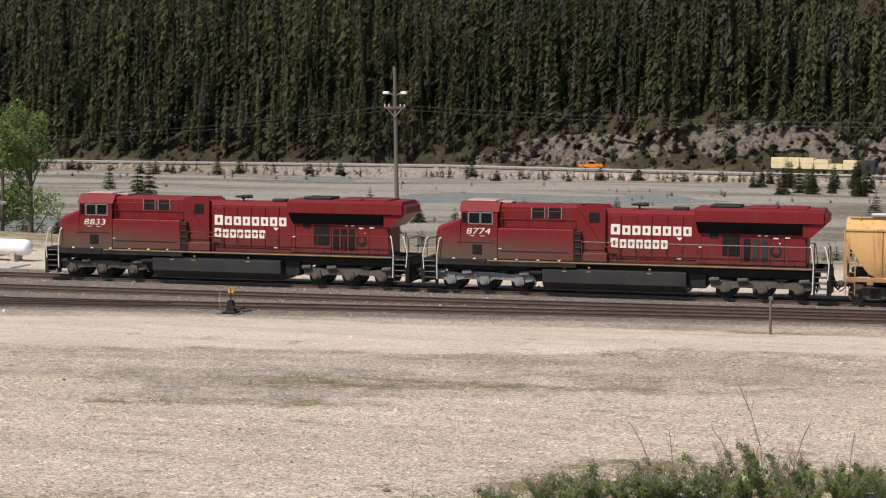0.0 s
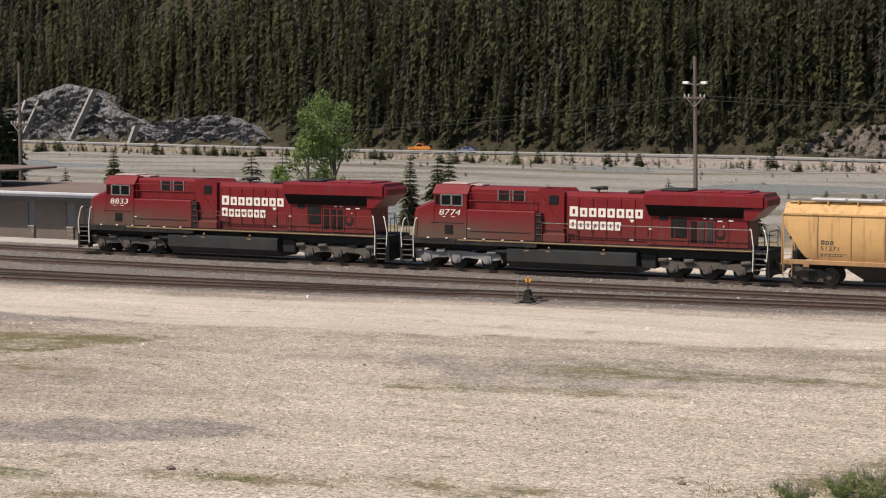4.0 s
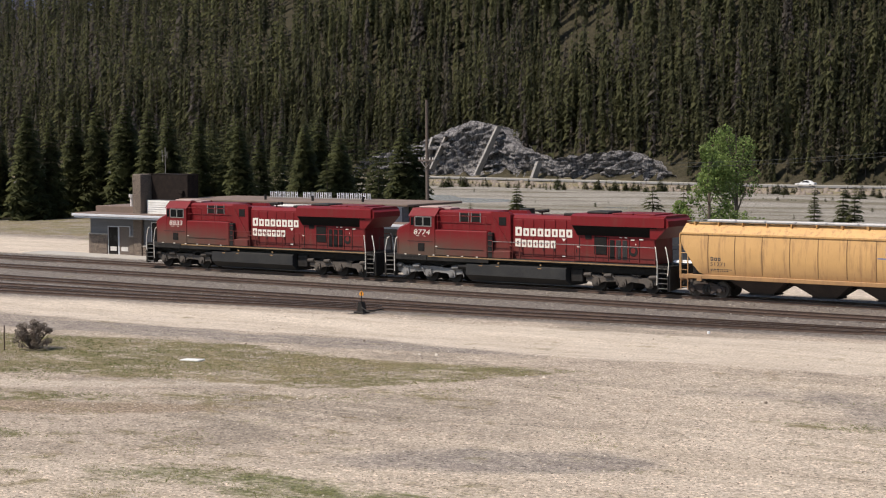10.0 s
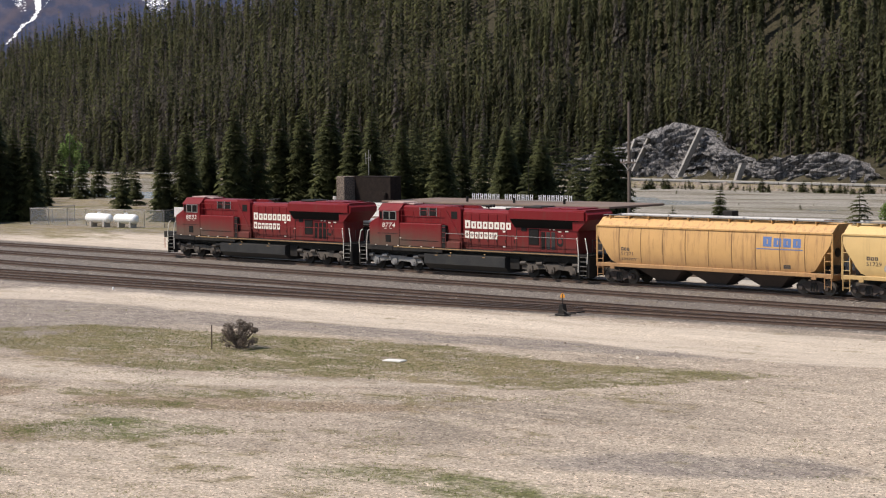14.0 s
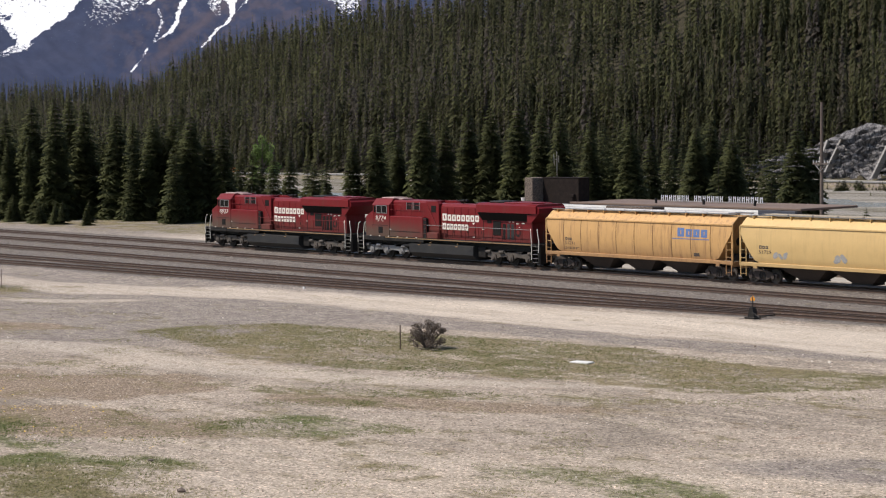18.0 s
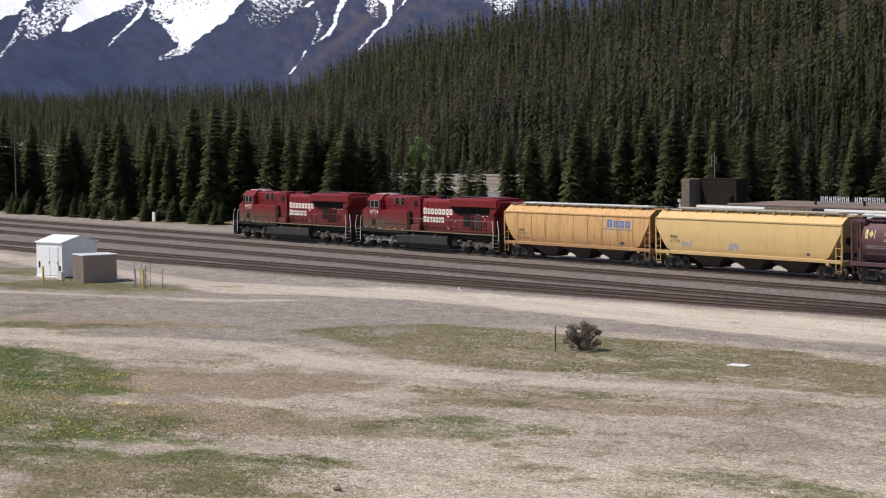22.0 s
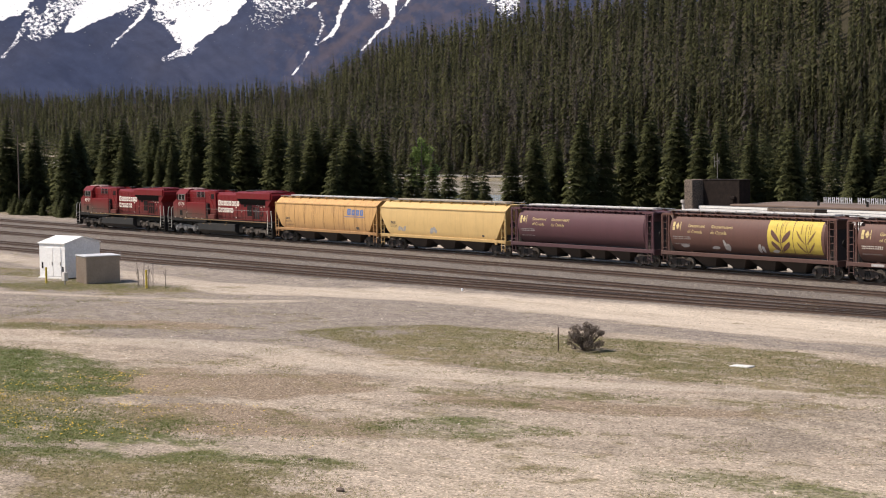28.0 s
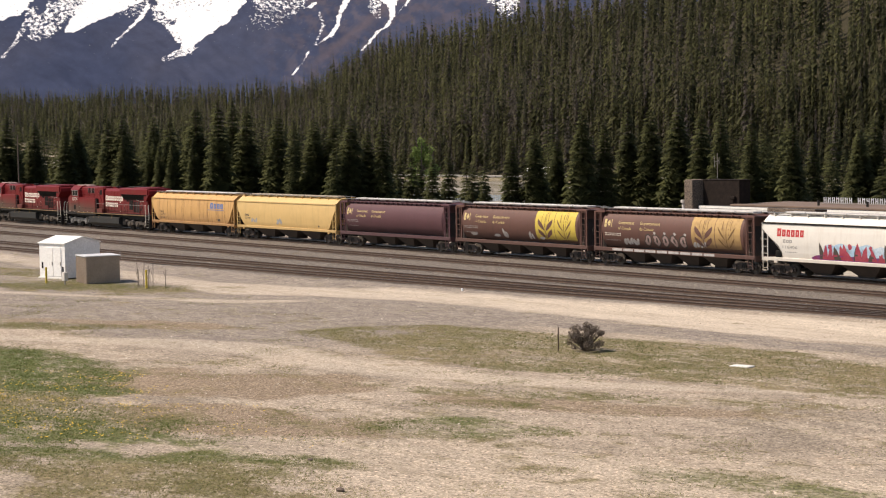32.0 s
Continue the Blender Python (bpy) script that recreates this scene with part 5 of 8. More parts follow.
        for a in (17.5, 17.95, 18.4):
            part("louvre", Geo().box(a, a + 0.33, y - 0.02, y + 0.02, 1.98, 3.15, 0.01), GRILLE if number == "8833" or a == 17.5 else TANKM, lo)
        em = Geo().cyl((19.15, y - s * 0.01, 2.5), (19.15, y + s * 0.012, 2.5), 0.3, 24)
        part("emblem_disc", em, BLACK, lo, "dark round emblem on the hood side")
        ri = Geo().cyl((19.15, y + s * 0.012, 2.55), (19.15, y + s * 0.02, 2.55), 0.17, 14)
        part("emblem_disc", ri, RED, lo)
        for x in (15.3, 17.38, 18.85, 19.55):
            part("door_seam", Geo().box(x, x + 0.03, y - 0.012, y + 0.012, 1.85, 3.3), BLACK, lo)
        for a, b, z in ((18.2, 18.35, 3.28), (18.55, 18.72, 3.28), (19.0, 19.25, 3.16), (19.6, 19.85, 3.2), (19.3, 19.36, 2.9)):
            part("warning_label", Geo().box(a, b, y - 0.03, y + 0.03, z, z + 0.06), LETTER, lo)
    part("fan_housing", Geo().box(15.7, 17.3, -0.8, 0.8, 4.68, 4.84, 0.06), BLACK, lo)
    for k in range(2):
        a = 17.7 + 1.55 * k
        part("radiator_cover", Geo().box(a, a + 1.45, -1.1, 1.1, 4.68, 4.78, 0.03), RED, lo)
    # walkway railings
    for s in (-1, 1):
        g = Geo()
        xs = [9.1] + [9.1 + 1.53 * k for k in range(1, 8)] + [20.9]
        for x in xs:
            p = part("stanchion", Geo().cyl((x, s * 1.47, 1.72), (x, s * 1.47, 2.8), 0.026, 6), RED, lo)
        part("handrail", Geo().tube([(9.1, s * 1.47, 2.8), (20.9, s * 1.47, 2.8)], 0.022), front_truck if number == "8774" else RED, lo)
    # end platforms, steps and pilots
    for e, x0, d in (("front", 0.42, 1), ("rear", 21.88, -1)):
        part("end_platform", Geo().box(min(x0, x0 + d * 0.75), max(x0, x0 + d * 0.75), -1.45, 1.45, 1.6, 1.74, 0.02), BLACK, lo)
        part("pilot", Geo().prism([(-1.45, 0.25), (-1.45, 1.6), (1.45, 1.6), (1.45, 0.25), (0.4, 0.35), (-0.4, 0.35)], x0 - 0.06, x0 + 0.06), BLACK, lo)
        part("coupler", Geo().box(min(x0, x0 - d * 0.55), max(x0, x0 - d * 0.55), -0.14, 0.14, 0.72, 1.0, 0.04).box(x0 - d * 0.5 - 0.16, x0 - d * 0.5 + 0.16, -0.2, 0.2, 0.7, 1.02, 0.05), TRUCKM, lo)
        for y in (-0.7, -0.4, 0.4, 0.7):
            part("air_hose", Geo().tube([(x0 - d * 0.06, y, 1.25), (x0 - d * 0.25, y, 0.75), (x0 - d * 0.42, y * 0.8, 0.6), (x0 - d * 0.45, y * 0.6, 0.85)], 0.03), BLACK, lo)
        for s in (-1, 1):
            st = part("step_side", Geo().box(min(x0 + d * 0.05, x0 + d * 0.12), max(x0 + d * 0.05, x0 + d * 0.12), s * 1.3 - 0.2, s * 1.3 + 0.2, 0.3, 1.6), BLACK, lo)
            part("step_side", Geo().box(min(x0 + d * 0.72, x0 + d * 0.8), max(x0 + d * 0.72, x0 + d * 0.8), s * 1.3 - 0.2, s * 1.3 + 0.2, 0.3, 1.6), BLACK, lo)
            for z in (0.38, 0.68, 0.98, 1.28, 1.56):
                part("tread", Geo().box(min(x0 + d * 0.1, x0 + d * 0.74), max(x0 + d * 0.1, x0 + d * 0.74), s * 1.32 - 0.17, s * 1.32 + 0.17, z, z + 0.035), STEEL, st)
            part("grab_rail", Geo().tube([(x0 + d * 0.08, s * 1.5, 1.15), (x0 + d * 0.02, s * 1.5, 1.9), (x0 + d * 0.2, s * 1.48, 2.75), (x0 + d * 0.3, s * 1.4, 2.85)], 0.03), LETTER, lo, "white painted grab rail")
            part("grab_rail", Geo().tube([(x0 + d * 0.82, s * 1.5, 0.6), (x0 + d * 0.8, s * 1.5, 1.9), (x0 + d * 0.92, s * 1.48, 2.75), (x0 + d * 1.0, s * 1.4, 2.85)], 0.03), LETTER, lo, "white painted grab rail")
        part("end_rail", Geo().tube([(x0 + d * 0.1, -0.9, 1.74), (x0 + d * 0.1, -0.9, 2.7), (x0 + d * 0.1, 0.9, 2.7), (x0 + d * 0.1, 0.9, 1.74)], 0.022), BLACK, lo)
    # fuel tank
    tank = Geo().prism([(-1.48, 0.62), (-1.48, 1.28), (-1.3, 1.36), (1.3, 1.36), (1.48, 1.28), (1.48, 0.62), (0.95, 0.22), (-0.95, 0.22)], 7.0, 14.6)
    tk = part("fuel_tank", tank, TANKM, lo)
    for x in (8.2, 9.5, 12.7):
        part("filler", Geo().cyl((x, -1.3, 1.33), (x, -1.42, 1.46), 0.06, 8).box(x - 0.16, x + 0.1, -1.5, -1.46, 1.2, 1.26), mat_sill, tk)
    part("battery_box", Geo().box(14.7, 15.6, -1.1, 1.1, 0.5, 1.3, 0.05), BLACK, lo)
    part("compressor_box", Geo().box(6.2, 6.9, -1.1, 1.1, 0.6, 1.3, 0.05), BLACK, lo)
    part("air_reservoir", Geo().cyl((6.3, -1.25, 1.1), (6.95, -1.25, 1.1), 0.16, 10), BLACK, lo)
    loco_truck(lo, (1.95, 3.8, 5.7), front_truck, False)
    loco_truck(lo, (16.6, 18.5, 20.35), TRUCKM, True)
    return lo


mat_sill = mat("faded gold sill paint", (0.34, 0.21, 0.09), (0.16, 0.1, 0.06), 0.6, 0, 2.0, 15, 0.7, 0.1)
PALE_TRUCK = mat("silver grey truck paint", (0.24, 0.235, 0.23), (0.12, 0.11, 0.1), 0.6, 0, 2.0, 15, 0.7, 0.2)


# ---- covered hoppers ----
def car_truck(parent, x, material):
    tr = part("truck", Geo().box(x - 0.22, x + 0.22, -1.1, 1.1, 0.5, 0.78, 0.04), BLACK, parent)
    for s in (-1, 1):
        y = s * 0.99
        g = Geo().prism([(x - 1.2, 0.36), (x - 1.22, 0.62), (x - 0.75, 0.72), (x - 0.4, 0.86), (x + 0.4, 0.86), (x + 0.75, 0.72), (x + 1.22, 0.62), (x + 1.2, 0.36), (x + 0.72, 0.42), (x + 0.36, 0.22), (x - 0.36, 0.22), (x - 0.72, 0.42)], y - 0.08, y + 0.08, "y")
        for a in (-0.89, 0.89):
            g.cyl((x + a, y - 0.05, 0.457), (x + a, y + s * 0.16, 0.457), 0.15, 12)
        part("side_frame", g, material, tr)
        for a in (-0.2, 0.0, 0.2):
            part("spring", Geo().cyl((x + a, y + s * 0.05, 0.3), (x + a, y + s * 0.05, 0.62), 0.085, 8), BLACK, tr)
    for a in (-0.89, 0.89):
        wheelset(CAR_WHEEL, tr, x + a, 0.457)


def profile_at(prof):
    """Half width of a body by height."""
    zs, ws = [p[1] for p in prof], [p[0] for p in prof]
    return lambda z: float(np.interp(z, zs, ws))


def ladder(parent, x, y, z0, z1, w, material, axis="x"):
    g = Geo()
    for d in (-w / 2, w / 2):
        p = (x + d, y) if axis == "x" else (x, y + d)
        g.box(p[0] - 0.025, p[0] + 0.025, p[1] - 0.025, p[1] + 0.025, z0, z1)
    n = max(2, int((z1 - z0) / 0.42))
    lad = part("ladder", g, material, parent)
    for k in range(n):
        z = z0 + 0.15 + (z1 - z0 - 0.25) * k / max(1, n - 1)
        a, b = ((x - w / 2, y, z), (x + w / 2, y, z)) if axis == "x" else ((x, y - w / 2, z), (x, y + w / 2, z))
        part("rung", Geo().cyl(a, b, 0.018, 6), material, lad)


def running_board(car, L, material, hatch_mat, z, hatches=True, rail=True, x0=0.5):
    for s in (-1, 1):
        g = Geo().box(x0, L - x0, s * 0.78 - 0.2, s * 0.78 + 0.2, z, z + 0.04)
        part("running_board", g, STEEL, car, "grey grated roof walkway")
    for k, x in enumerate(np.arange(1.0, L - 0.8, 1.55)):
        for s in (-1, 1):
            part("walkway_bracket", Geo().prism([(s * 0.6, z), (s * 1.02, z), (s * 1.02, z - 0.06), (s * 0.95, z - 0.3), (s * 0.6, z - 0.08)], x, x + 0.07), material, car)
    if hatches:
        n = 8
        d = (L - 3.0) / n
        for k in range(n):
            part("hatch_cover", Geo().box(1.5 + d * k + 0.05, 1.5 + d * (k + 1) - 0.05, -0.45, 0.45, z - 0.05, z + 0.1, 0.03), hatch_mat, car, "pale roof hatch cover")


def couplers(car, L):
    for x0, d in ((0.45, 1), (L - 0.45, -1)):
        part("coupler", Geo().box(min(x0 - d * 0.45, x0 + d * 0.5), max(x0 - d * 0.45, x0 + d * 0.5), -0.13, 0.13, 0.74, 1.0, 0.03).box(x0 - d * 0.38 - 0.14, x0 - d * 0.38 + 0.14, -0.19, 0.19, 0.7, 1.03, 0.05), TRUCKM, car)
        part("air_hose", Geo().tube([(x0, -0.5, 0.9), (x0 - d * 0.25, -0.5, 0.6), (x0 - d * 0.42, -0.4, 0.5)], 0.028), BLACK, car)


def outlet(car, x, w, top_w, material, z0=0.3, z1=1.2):
    g = Geo()
    a, b = w / 2, top_w / 2
    v = [(x - a, -0.55, z0), (x + a, -0.55, z0), (x + a, 0.55, z0), (x - a, 0.55, z0), (x - b, -1.35, z1), (x + b, -1.35, z1), (x + b, 1.35, z1), (x - b, 1.35, z1)]
    g.add(v, [(0, 3, 2, 1), (4, 5, 6, 7), (0, 1, 5, 4), (1, 2, 6, 5), (2, 3, 7, 6), (3, 0, 4, 7)])
    part("outlet_bay", g, material, car)
    part("gate", Geo().box(x - a - 0.12, x + a + 0.12, -0.62, 0.62, z0 - 0.06, z0 + 0.04, 0.01), BLACK, car)


def body_shell(L, prof, cut, n_seg=1):
    """A hopper body: the cross-section drawn out along the car, with its ends cut by a curve (distance from the end by height)."""
    cuts = lambda z: float(np.interp(z, [c[0] for c in cut], [c[1] for c in cut]))
    zs = sorted({*(p[1] for p in prof), *(c[0] for c in cut)})
    wid = profile_at(prof)
    g = Geo()
    left = [(cuts(z), -wid(z), z) for z in zs] + [(cuts(z), wid(z), z) for z in reversed(zs)]
    right = [(L - cuts(z), -wid(z), z) for z in zs] + [(L - cuts(z), wid(z), z) for z in reversed(zs)]
    return g.loft([left, right]), wid


def build_square_hopper(L, paint_mat, label, prof, cut, seams, under, hatch_mat, dark_band=False):
    car = thing("hopper_car", label, "hopper car", "grain hopper cars of the train")
    shell, wid = body_shell(L, prof, cut)
    body = part("body", shell, paint_mat, car)
    for k in range(seams):
        x = 2.2 + (L - 4.4) * k / max(1, seams - 1)
        for s in (-1, 1):
            g = Geo()
            zz = np.linspace(1.45, prof[-3][1] - 0.04, 8)
            for z0, z1 in zip(zz, zz[1:]):
                g.add([(x - 0.025, s * (wid(z0) + 0.012), z0), (x + 0.025, s * (wid(z0) + 0.012), z0), (x + 0.025, s * (wid(z1) + 0.012), z1), (x - 0.025, s * (wid(z1) + 0.012), z1)], [(0, 1, 2, 3)])
            part("weld_seam", g, SEAM, body)
    top = prof[-3][1]
    for s in (-1, 1):
        part("top_chord", Geo().box(0.35, L - 0.35, s * (wid(top) + 0.02) - 0.05, s * (wid(top) + 0.02) + 0.05, top - 0.06, top + 0.07, 0.02), paint_mat if not dark_band else BLACK, car)
        part("side_sill", Geo().box(0.4, L - 0.4, s * 1.46 - 0.06, s * 1.46 + 0.06, 1.12, 1.36, 0.02), paint_mat, car)
        for x in (1.45, L - 1.75):
            part("jacking_pad", Geo().box(x, x + 0.32, s * 1.5 - 0.04, s * 1.5 + 0.04, 0.98, 1.3, 0.01), paint_mat, car)
        for x in (0.62, L - 0.62):
            ladder(car, x, s * 1.5, 0.45, 3.3 if L > 18.5 else 3.2, 0.46, paint_mat)
            part("corner_post", Geo().box(x - (0.34 if x < 2 else -0.28), x - (0.28 if x < 2 else -0.34), s * 1.47 - 0.05, s * 1.47 + 0.05, 1.1, top, 0.01), paint_mat, car)
    for x0, d in ((0.42, 1), (L - 0.42, -1)):
        part("end_sill", Geo().box(x0 - 0.06, x0 + 0.06, -1.48, 1.48, 0.95, 1.3, 0.02), paint_mat, car)
        ladder(car, x0 - d * 0.05, 1.0, 1.3, 4.1, 0.45, paint_mat, "y")
        part("brake_wheel", Geo().cyl((x0 + d * 0.2, -0.5, 2.6), (x0 + d * 0.12, -0.5, 2.6), 0.28, 14), BLACK, car)
        part("brake_gear", Geo().box(min(x0 + d * 0.2, x0 + d * 1.0), max(x0 + d * 0.2, x0 + d * 1.0), -0.5, 0.5, 1.3, 1.75, 0.04), BLACK, car)
    part("center_sill", Geo().box(0.5, L - 0.5, -0.3, 0.3, 0.85, 1.2), BLACK, car)
    n = under
    d = (L - 6.4) / n
    for k in range(n):
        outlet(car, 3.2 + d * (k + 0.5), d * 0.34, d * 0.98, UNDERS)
    running_board(car, L, paint_mat, hatch_mat, prof[-1][1] + 0.12)
    couplers(car, L)
    car_truck(car, 1.85, UNDERS)
    car_truck(car, L - 1.85, UNDERS)
    return car, wid


SEAM = mat("dark weld seam grime", (0.16, 0.09, 0.035), (0.25, 0.14, 0.06), 0.8, 0, 2, 20, 0.6)
# darker than the body paint; bays, slope sheets and trucks share it
UNDERS = mat("dark hopper underside", (0.04, 0.03, 0.026), (0.075, 0.055, 0.045), 0.8, 0, 1.5, 12, 0.7)
DARKTEXT = mat("dark stencil paint", (0.06, 0.05, 0.045), (0.12, 0.09, 0.07), 0.7, 0, 4, 20, 0.5, 0)
BLUEP = mat("faded blue paint", (0.09, 0.16, 0.36), (0.14, 0.2, 0.36), 0.6, 0, 4, 20, 0.6, 0)
REDP = mat("bright red paint", (0.5, 0.035, 0.04), (0.4, 0.05, 0.05), 0.5, 0, 4, 20, 0.5, 0)
GREYTEXT = mat("grey stencil paint", (0.3, 0.29, 0.28), (0.45, 0.43, 0.4), 0.7, 0, 4, 20, 0.5, 0)
YELLOWTEXT = mat("worn yellow lettering", (0.62, 0.5, 0.22), (0.45, 0.33, 0.16), 0.7, 0, 5, 25, 0.7, 0)
PINKG = mat("pale pink spray paint", (0.42, 0.3, 0.28), (0.3, 0.2, 0.18), 0.7, 0, 2, 15, 0.7, 0)
SILVERG = mat("silver spray paint", (0.5, 0.48, 0.47), (0.3, 0.27, 0.26), 0.5, 0, 2, 15, 0.7, 0)
CRIMSONG = mat("crimson spray paint", (0.32, 0.03, 0.06), (0.45, 0.1, 0.13), 0.6, 0, 1.2, 10, 0.8, 0)
PURPLEG = mat("purple spray paint", (0.16, 0.05, 0.2), (0.25, 0.03, 0.08), 0.6, 0, 1.2, 8, 0.8, 0)
SKYG = mat("sky blue spray paint", (0.32, 0.5, 0.68), (0.62, 0.68, 0.72), 0.6, 0, 0.8, 8, 0.9, 0)


def stencil_rows(car, wid, material, x, z, rows, h=0.09):
    """Lines of small stencilled marks that cannot be read."""
    for k, (w, gap) in enumerate(rows):
        g = Geo()
        a = x
        rng = random.Random(k * 7 + int(x * 10))
        while a < x + w:
            b = a + rng.uniform(0.05, 0.16)
            bar(g, a, b, z - k * h * 1.9, z - k * h * 1.9 + h, wid)
            a = b + gap
        part("stencil_line", g, material, car)["kind"] = "stuff"


def spray(car, wid, material, blobs, lift=0.008):
    """Sprayed shapes: soft lobes of (x, z, half width, half height, lean)."""
    for x, z, a, b, lean in blobs:
        g = Geo()
        n = 9
        rows = []
        for k in range(n):
            q = -1 + 2 * k / (n - 1)
            w = a * math.sqrt(max(0.02, 1 - q * q)) * (0.85 + 0.3 * noise.noise(Vector((x * 3, q * 2, z))))
            c = x + lean * q + 0.12 * a * math.sin(3 * q + x)
            rows.append((z + b * q, c - w, c + w))
        decal(g, rows, wid, lift)
        part("spray_paint", g, material, car)


ROUND = [(1.42, 1.3), (1.5, 1.7), (1.55, 2.3), (1.56, 2.8), (1.53, 3.3), (1.46, 3.75), (1.2, 4.0), (0.8, 4.3)]
CURVED_CUT = [(1.3, 2.1), (1.5, 1.55), (1.9, 1.22), (2.4, 0.92), (2.9, 0.55), (3.3, 0.38), (4.3, 0.36)]
STRAIGHT_CUT = [(1.3, 2.2), (1.75, 2.2), (2.2, 1.9), (3.2, 0.5), (3.35, 0.36), (4.3, 0.36)]
CYL = [(1.05, 1.42), (1.28, 1.65), (1.46, 2.0), (1.57, 2.4), (1.61, 2.8), (1.57, 3.2), (1.44, 3.6), (1.2, 3.95), (0.85, 4.2), (0.5, 4.3)]


def build_cylinder_hopper(paint_mat, label, L=18.1):
    """A round-bodied grain hopper with open end platforms."""
    car = thing("hopper_car", label, "hopper car", "grain hopper cars of the train")
    wid = profile_at(CYL)
    zs = [p[1] for p in CYL]
    def ring(x, k):
        m = 2.75
        return [(x, -wid(z) * k, m + (z - m) * k) for z in zs] + [(x, wid(z) * k, m + (z - m) * k) for z in reversed(zs)]
    body = part("body", Geo().loft([ring(1.35, 0.93), ring(1.5, 1.0), ring(L - 1.5, 1.0), ring(L - 1.35, 0.93)]), paint_mat, car)
    for k in range(6):
        x = 2.9 + (L - 5.8) * k / 5
        for s in (-1, 1):
            g = Geo()
            for a, b in zip(zs, zs[1:]):
                g.add([(x - 0.02, s * (wid(a) + 0.006), a), (x + 0.02, s * (wid(a) + 0.006), a), (x + 0.02, s * (wid(b) + 0.006), b), (x - 0.02, s * (wid(b) + 0.006), b)], [(0, 1, 2, 3)])
            part("weld_seam", g, paint_mat, body)
    for s in (-1, 1):
        part("side_sill", Geo().box(0.4, L - 0.4, s * 1.46 - 0.07, s * 1.46 + 0.07, 1.08, 1.36, 0.02), paint_mat, car)
        for x, d in ((0.5, 1), (L - 0.5, -1)):
            for a in (0.0, 0.75):
                part("end_post", Geo().box(x + d * a - 0.06, x + d * a + 0.06, s * 1.45 - 0.06, s * 1.45 + 0.06, 1.3, 4.1, 0.01), paint_mat, car)
            ladder(car, x + d * 0.35, s * 1.5, 0.5, 4.05, 0.42, paint_mat)
            part("roof_plate", Geo().prism([(x, 4.05), (x + d * 1.2, 4.05), (x + d * 1.2, 4.22), (x, 4.15)], s * 0.75 - 0.75, s * 0.75 + 0.75, "y"), paint_mat, car)
        g = Geo()
        for x in np.arange(2.2, L - 1.8, 0.72):
            part("roof_bracket", Geo().prism([(s * 1.08, 4.12), (s * 1.32, 4.14), (s * 1.32, 4.08), (s * 1.22, 3.95)], x, x + 0.1), paint_mat, car)
        part("roof_edge", Geo().box(0.5, L - 0.5, s * 1.2 - 0.14, s * 1.2 + 0.14, 4.13, 4.19, 0.01), paint_mat, car)
    for x0, d in ((0.42, 1), (L - 0.42, -1)):
        part("end_sill", Geo().box(x0 - 0.06, x0 + 0.06, -1.5, 1.5, 0.95, 1.36, 0.02), paint_mat, car)
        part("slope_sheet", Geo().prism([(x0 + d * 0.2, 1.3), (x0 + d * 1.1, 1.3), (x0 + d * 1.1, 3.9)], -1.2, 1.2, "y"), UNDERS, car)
        part("brake_gear", Geo().cyl((x0 + d * 0.1, -0.6, 2.5), (x0 + d * 0.02, -0.6, 2.5), 0.28, 14), BLACK, car)
    part("center_sill", Geo().box(0.5, L - 0.5, -0.3, 0.3, 0.85, 1.2), BLACK, car)
    for k in range(4):
        d = (L - 6.4) / 4
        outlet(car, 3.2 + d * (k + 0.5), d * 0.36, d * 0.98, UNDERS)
    running_board(car, L, paint_mat, PALEHATCH, 4.34, True, True, 0.6)
    couplers(car, L)
    car_truck(car, 1.85, UNDERS)
    car_truck(car, L - 1.85, UNDERS)
    return car, wid


PALEHATCH = mat("dusty pale hatch paint", (0.62, 0.6, 0.58), (0.4, 0.36, 0.33), 0.5, 0, 0.9, 12, 0.7)
TANHATCH = mat("dusty tan hatch paint", (0.4, 0.33, 0.24), (0.24, 0.2, 0.15), 0.6, 0, 0.9, 12, 0.7)


def wheat_panel(car, wid, faded):
    """Two square panels with a wheat ear each."""
    base = Geo()
    bar(base, 11.35, 16.35, 1.62, 3.95, wid, 0.006)
    part("wheat_panel", base, OLDWHEAT if faded else WHEAT, car, "yellow panel with a wheat motif" if not faded else "rust-streaked yellow panel with a wheat motif")
    for x, ink, slim in ((12.6, BROWN, 1.0), (14.95, SEAM, 0.34)):
        for s in (-1, 1):
            for z0, h, out in ((1.78, 0.72, 0.72), (2.38, 0.92, 0.78)):
                rows = []
                for k in range(8):
                    u = k / 7
                    c = x + s * (0.1 + out * u ** 0.8)
                    w = 0.02 + 0.24 * slim * math.sin(math.pi * min(1, u * 1.02)) ** 0.8
                    rows.append((z0 + h * u, c - w, c + w))
                part("wheat_leaf", decal(Geo(), rows, wid, 0.014), ink, car)
        part("wheat_stem", bar(Geo(), x - 0.035, x + 0.035, 1.68, 3.0, wid, 0.014), ink, car)
        for a in (-0.42, 0.0, 0.42):
            part("wheat_awn", bar(Geo(), x + a - 0.025, x + a + 0.025, 3.05, 3.75, wid, 0.014), SEAM, car)
    g = Geo()
    bar(g, 13.74, 13.79, 1.62, 3.95, wid, 0.012)
    part("panel_gap", g, BROWN, car)


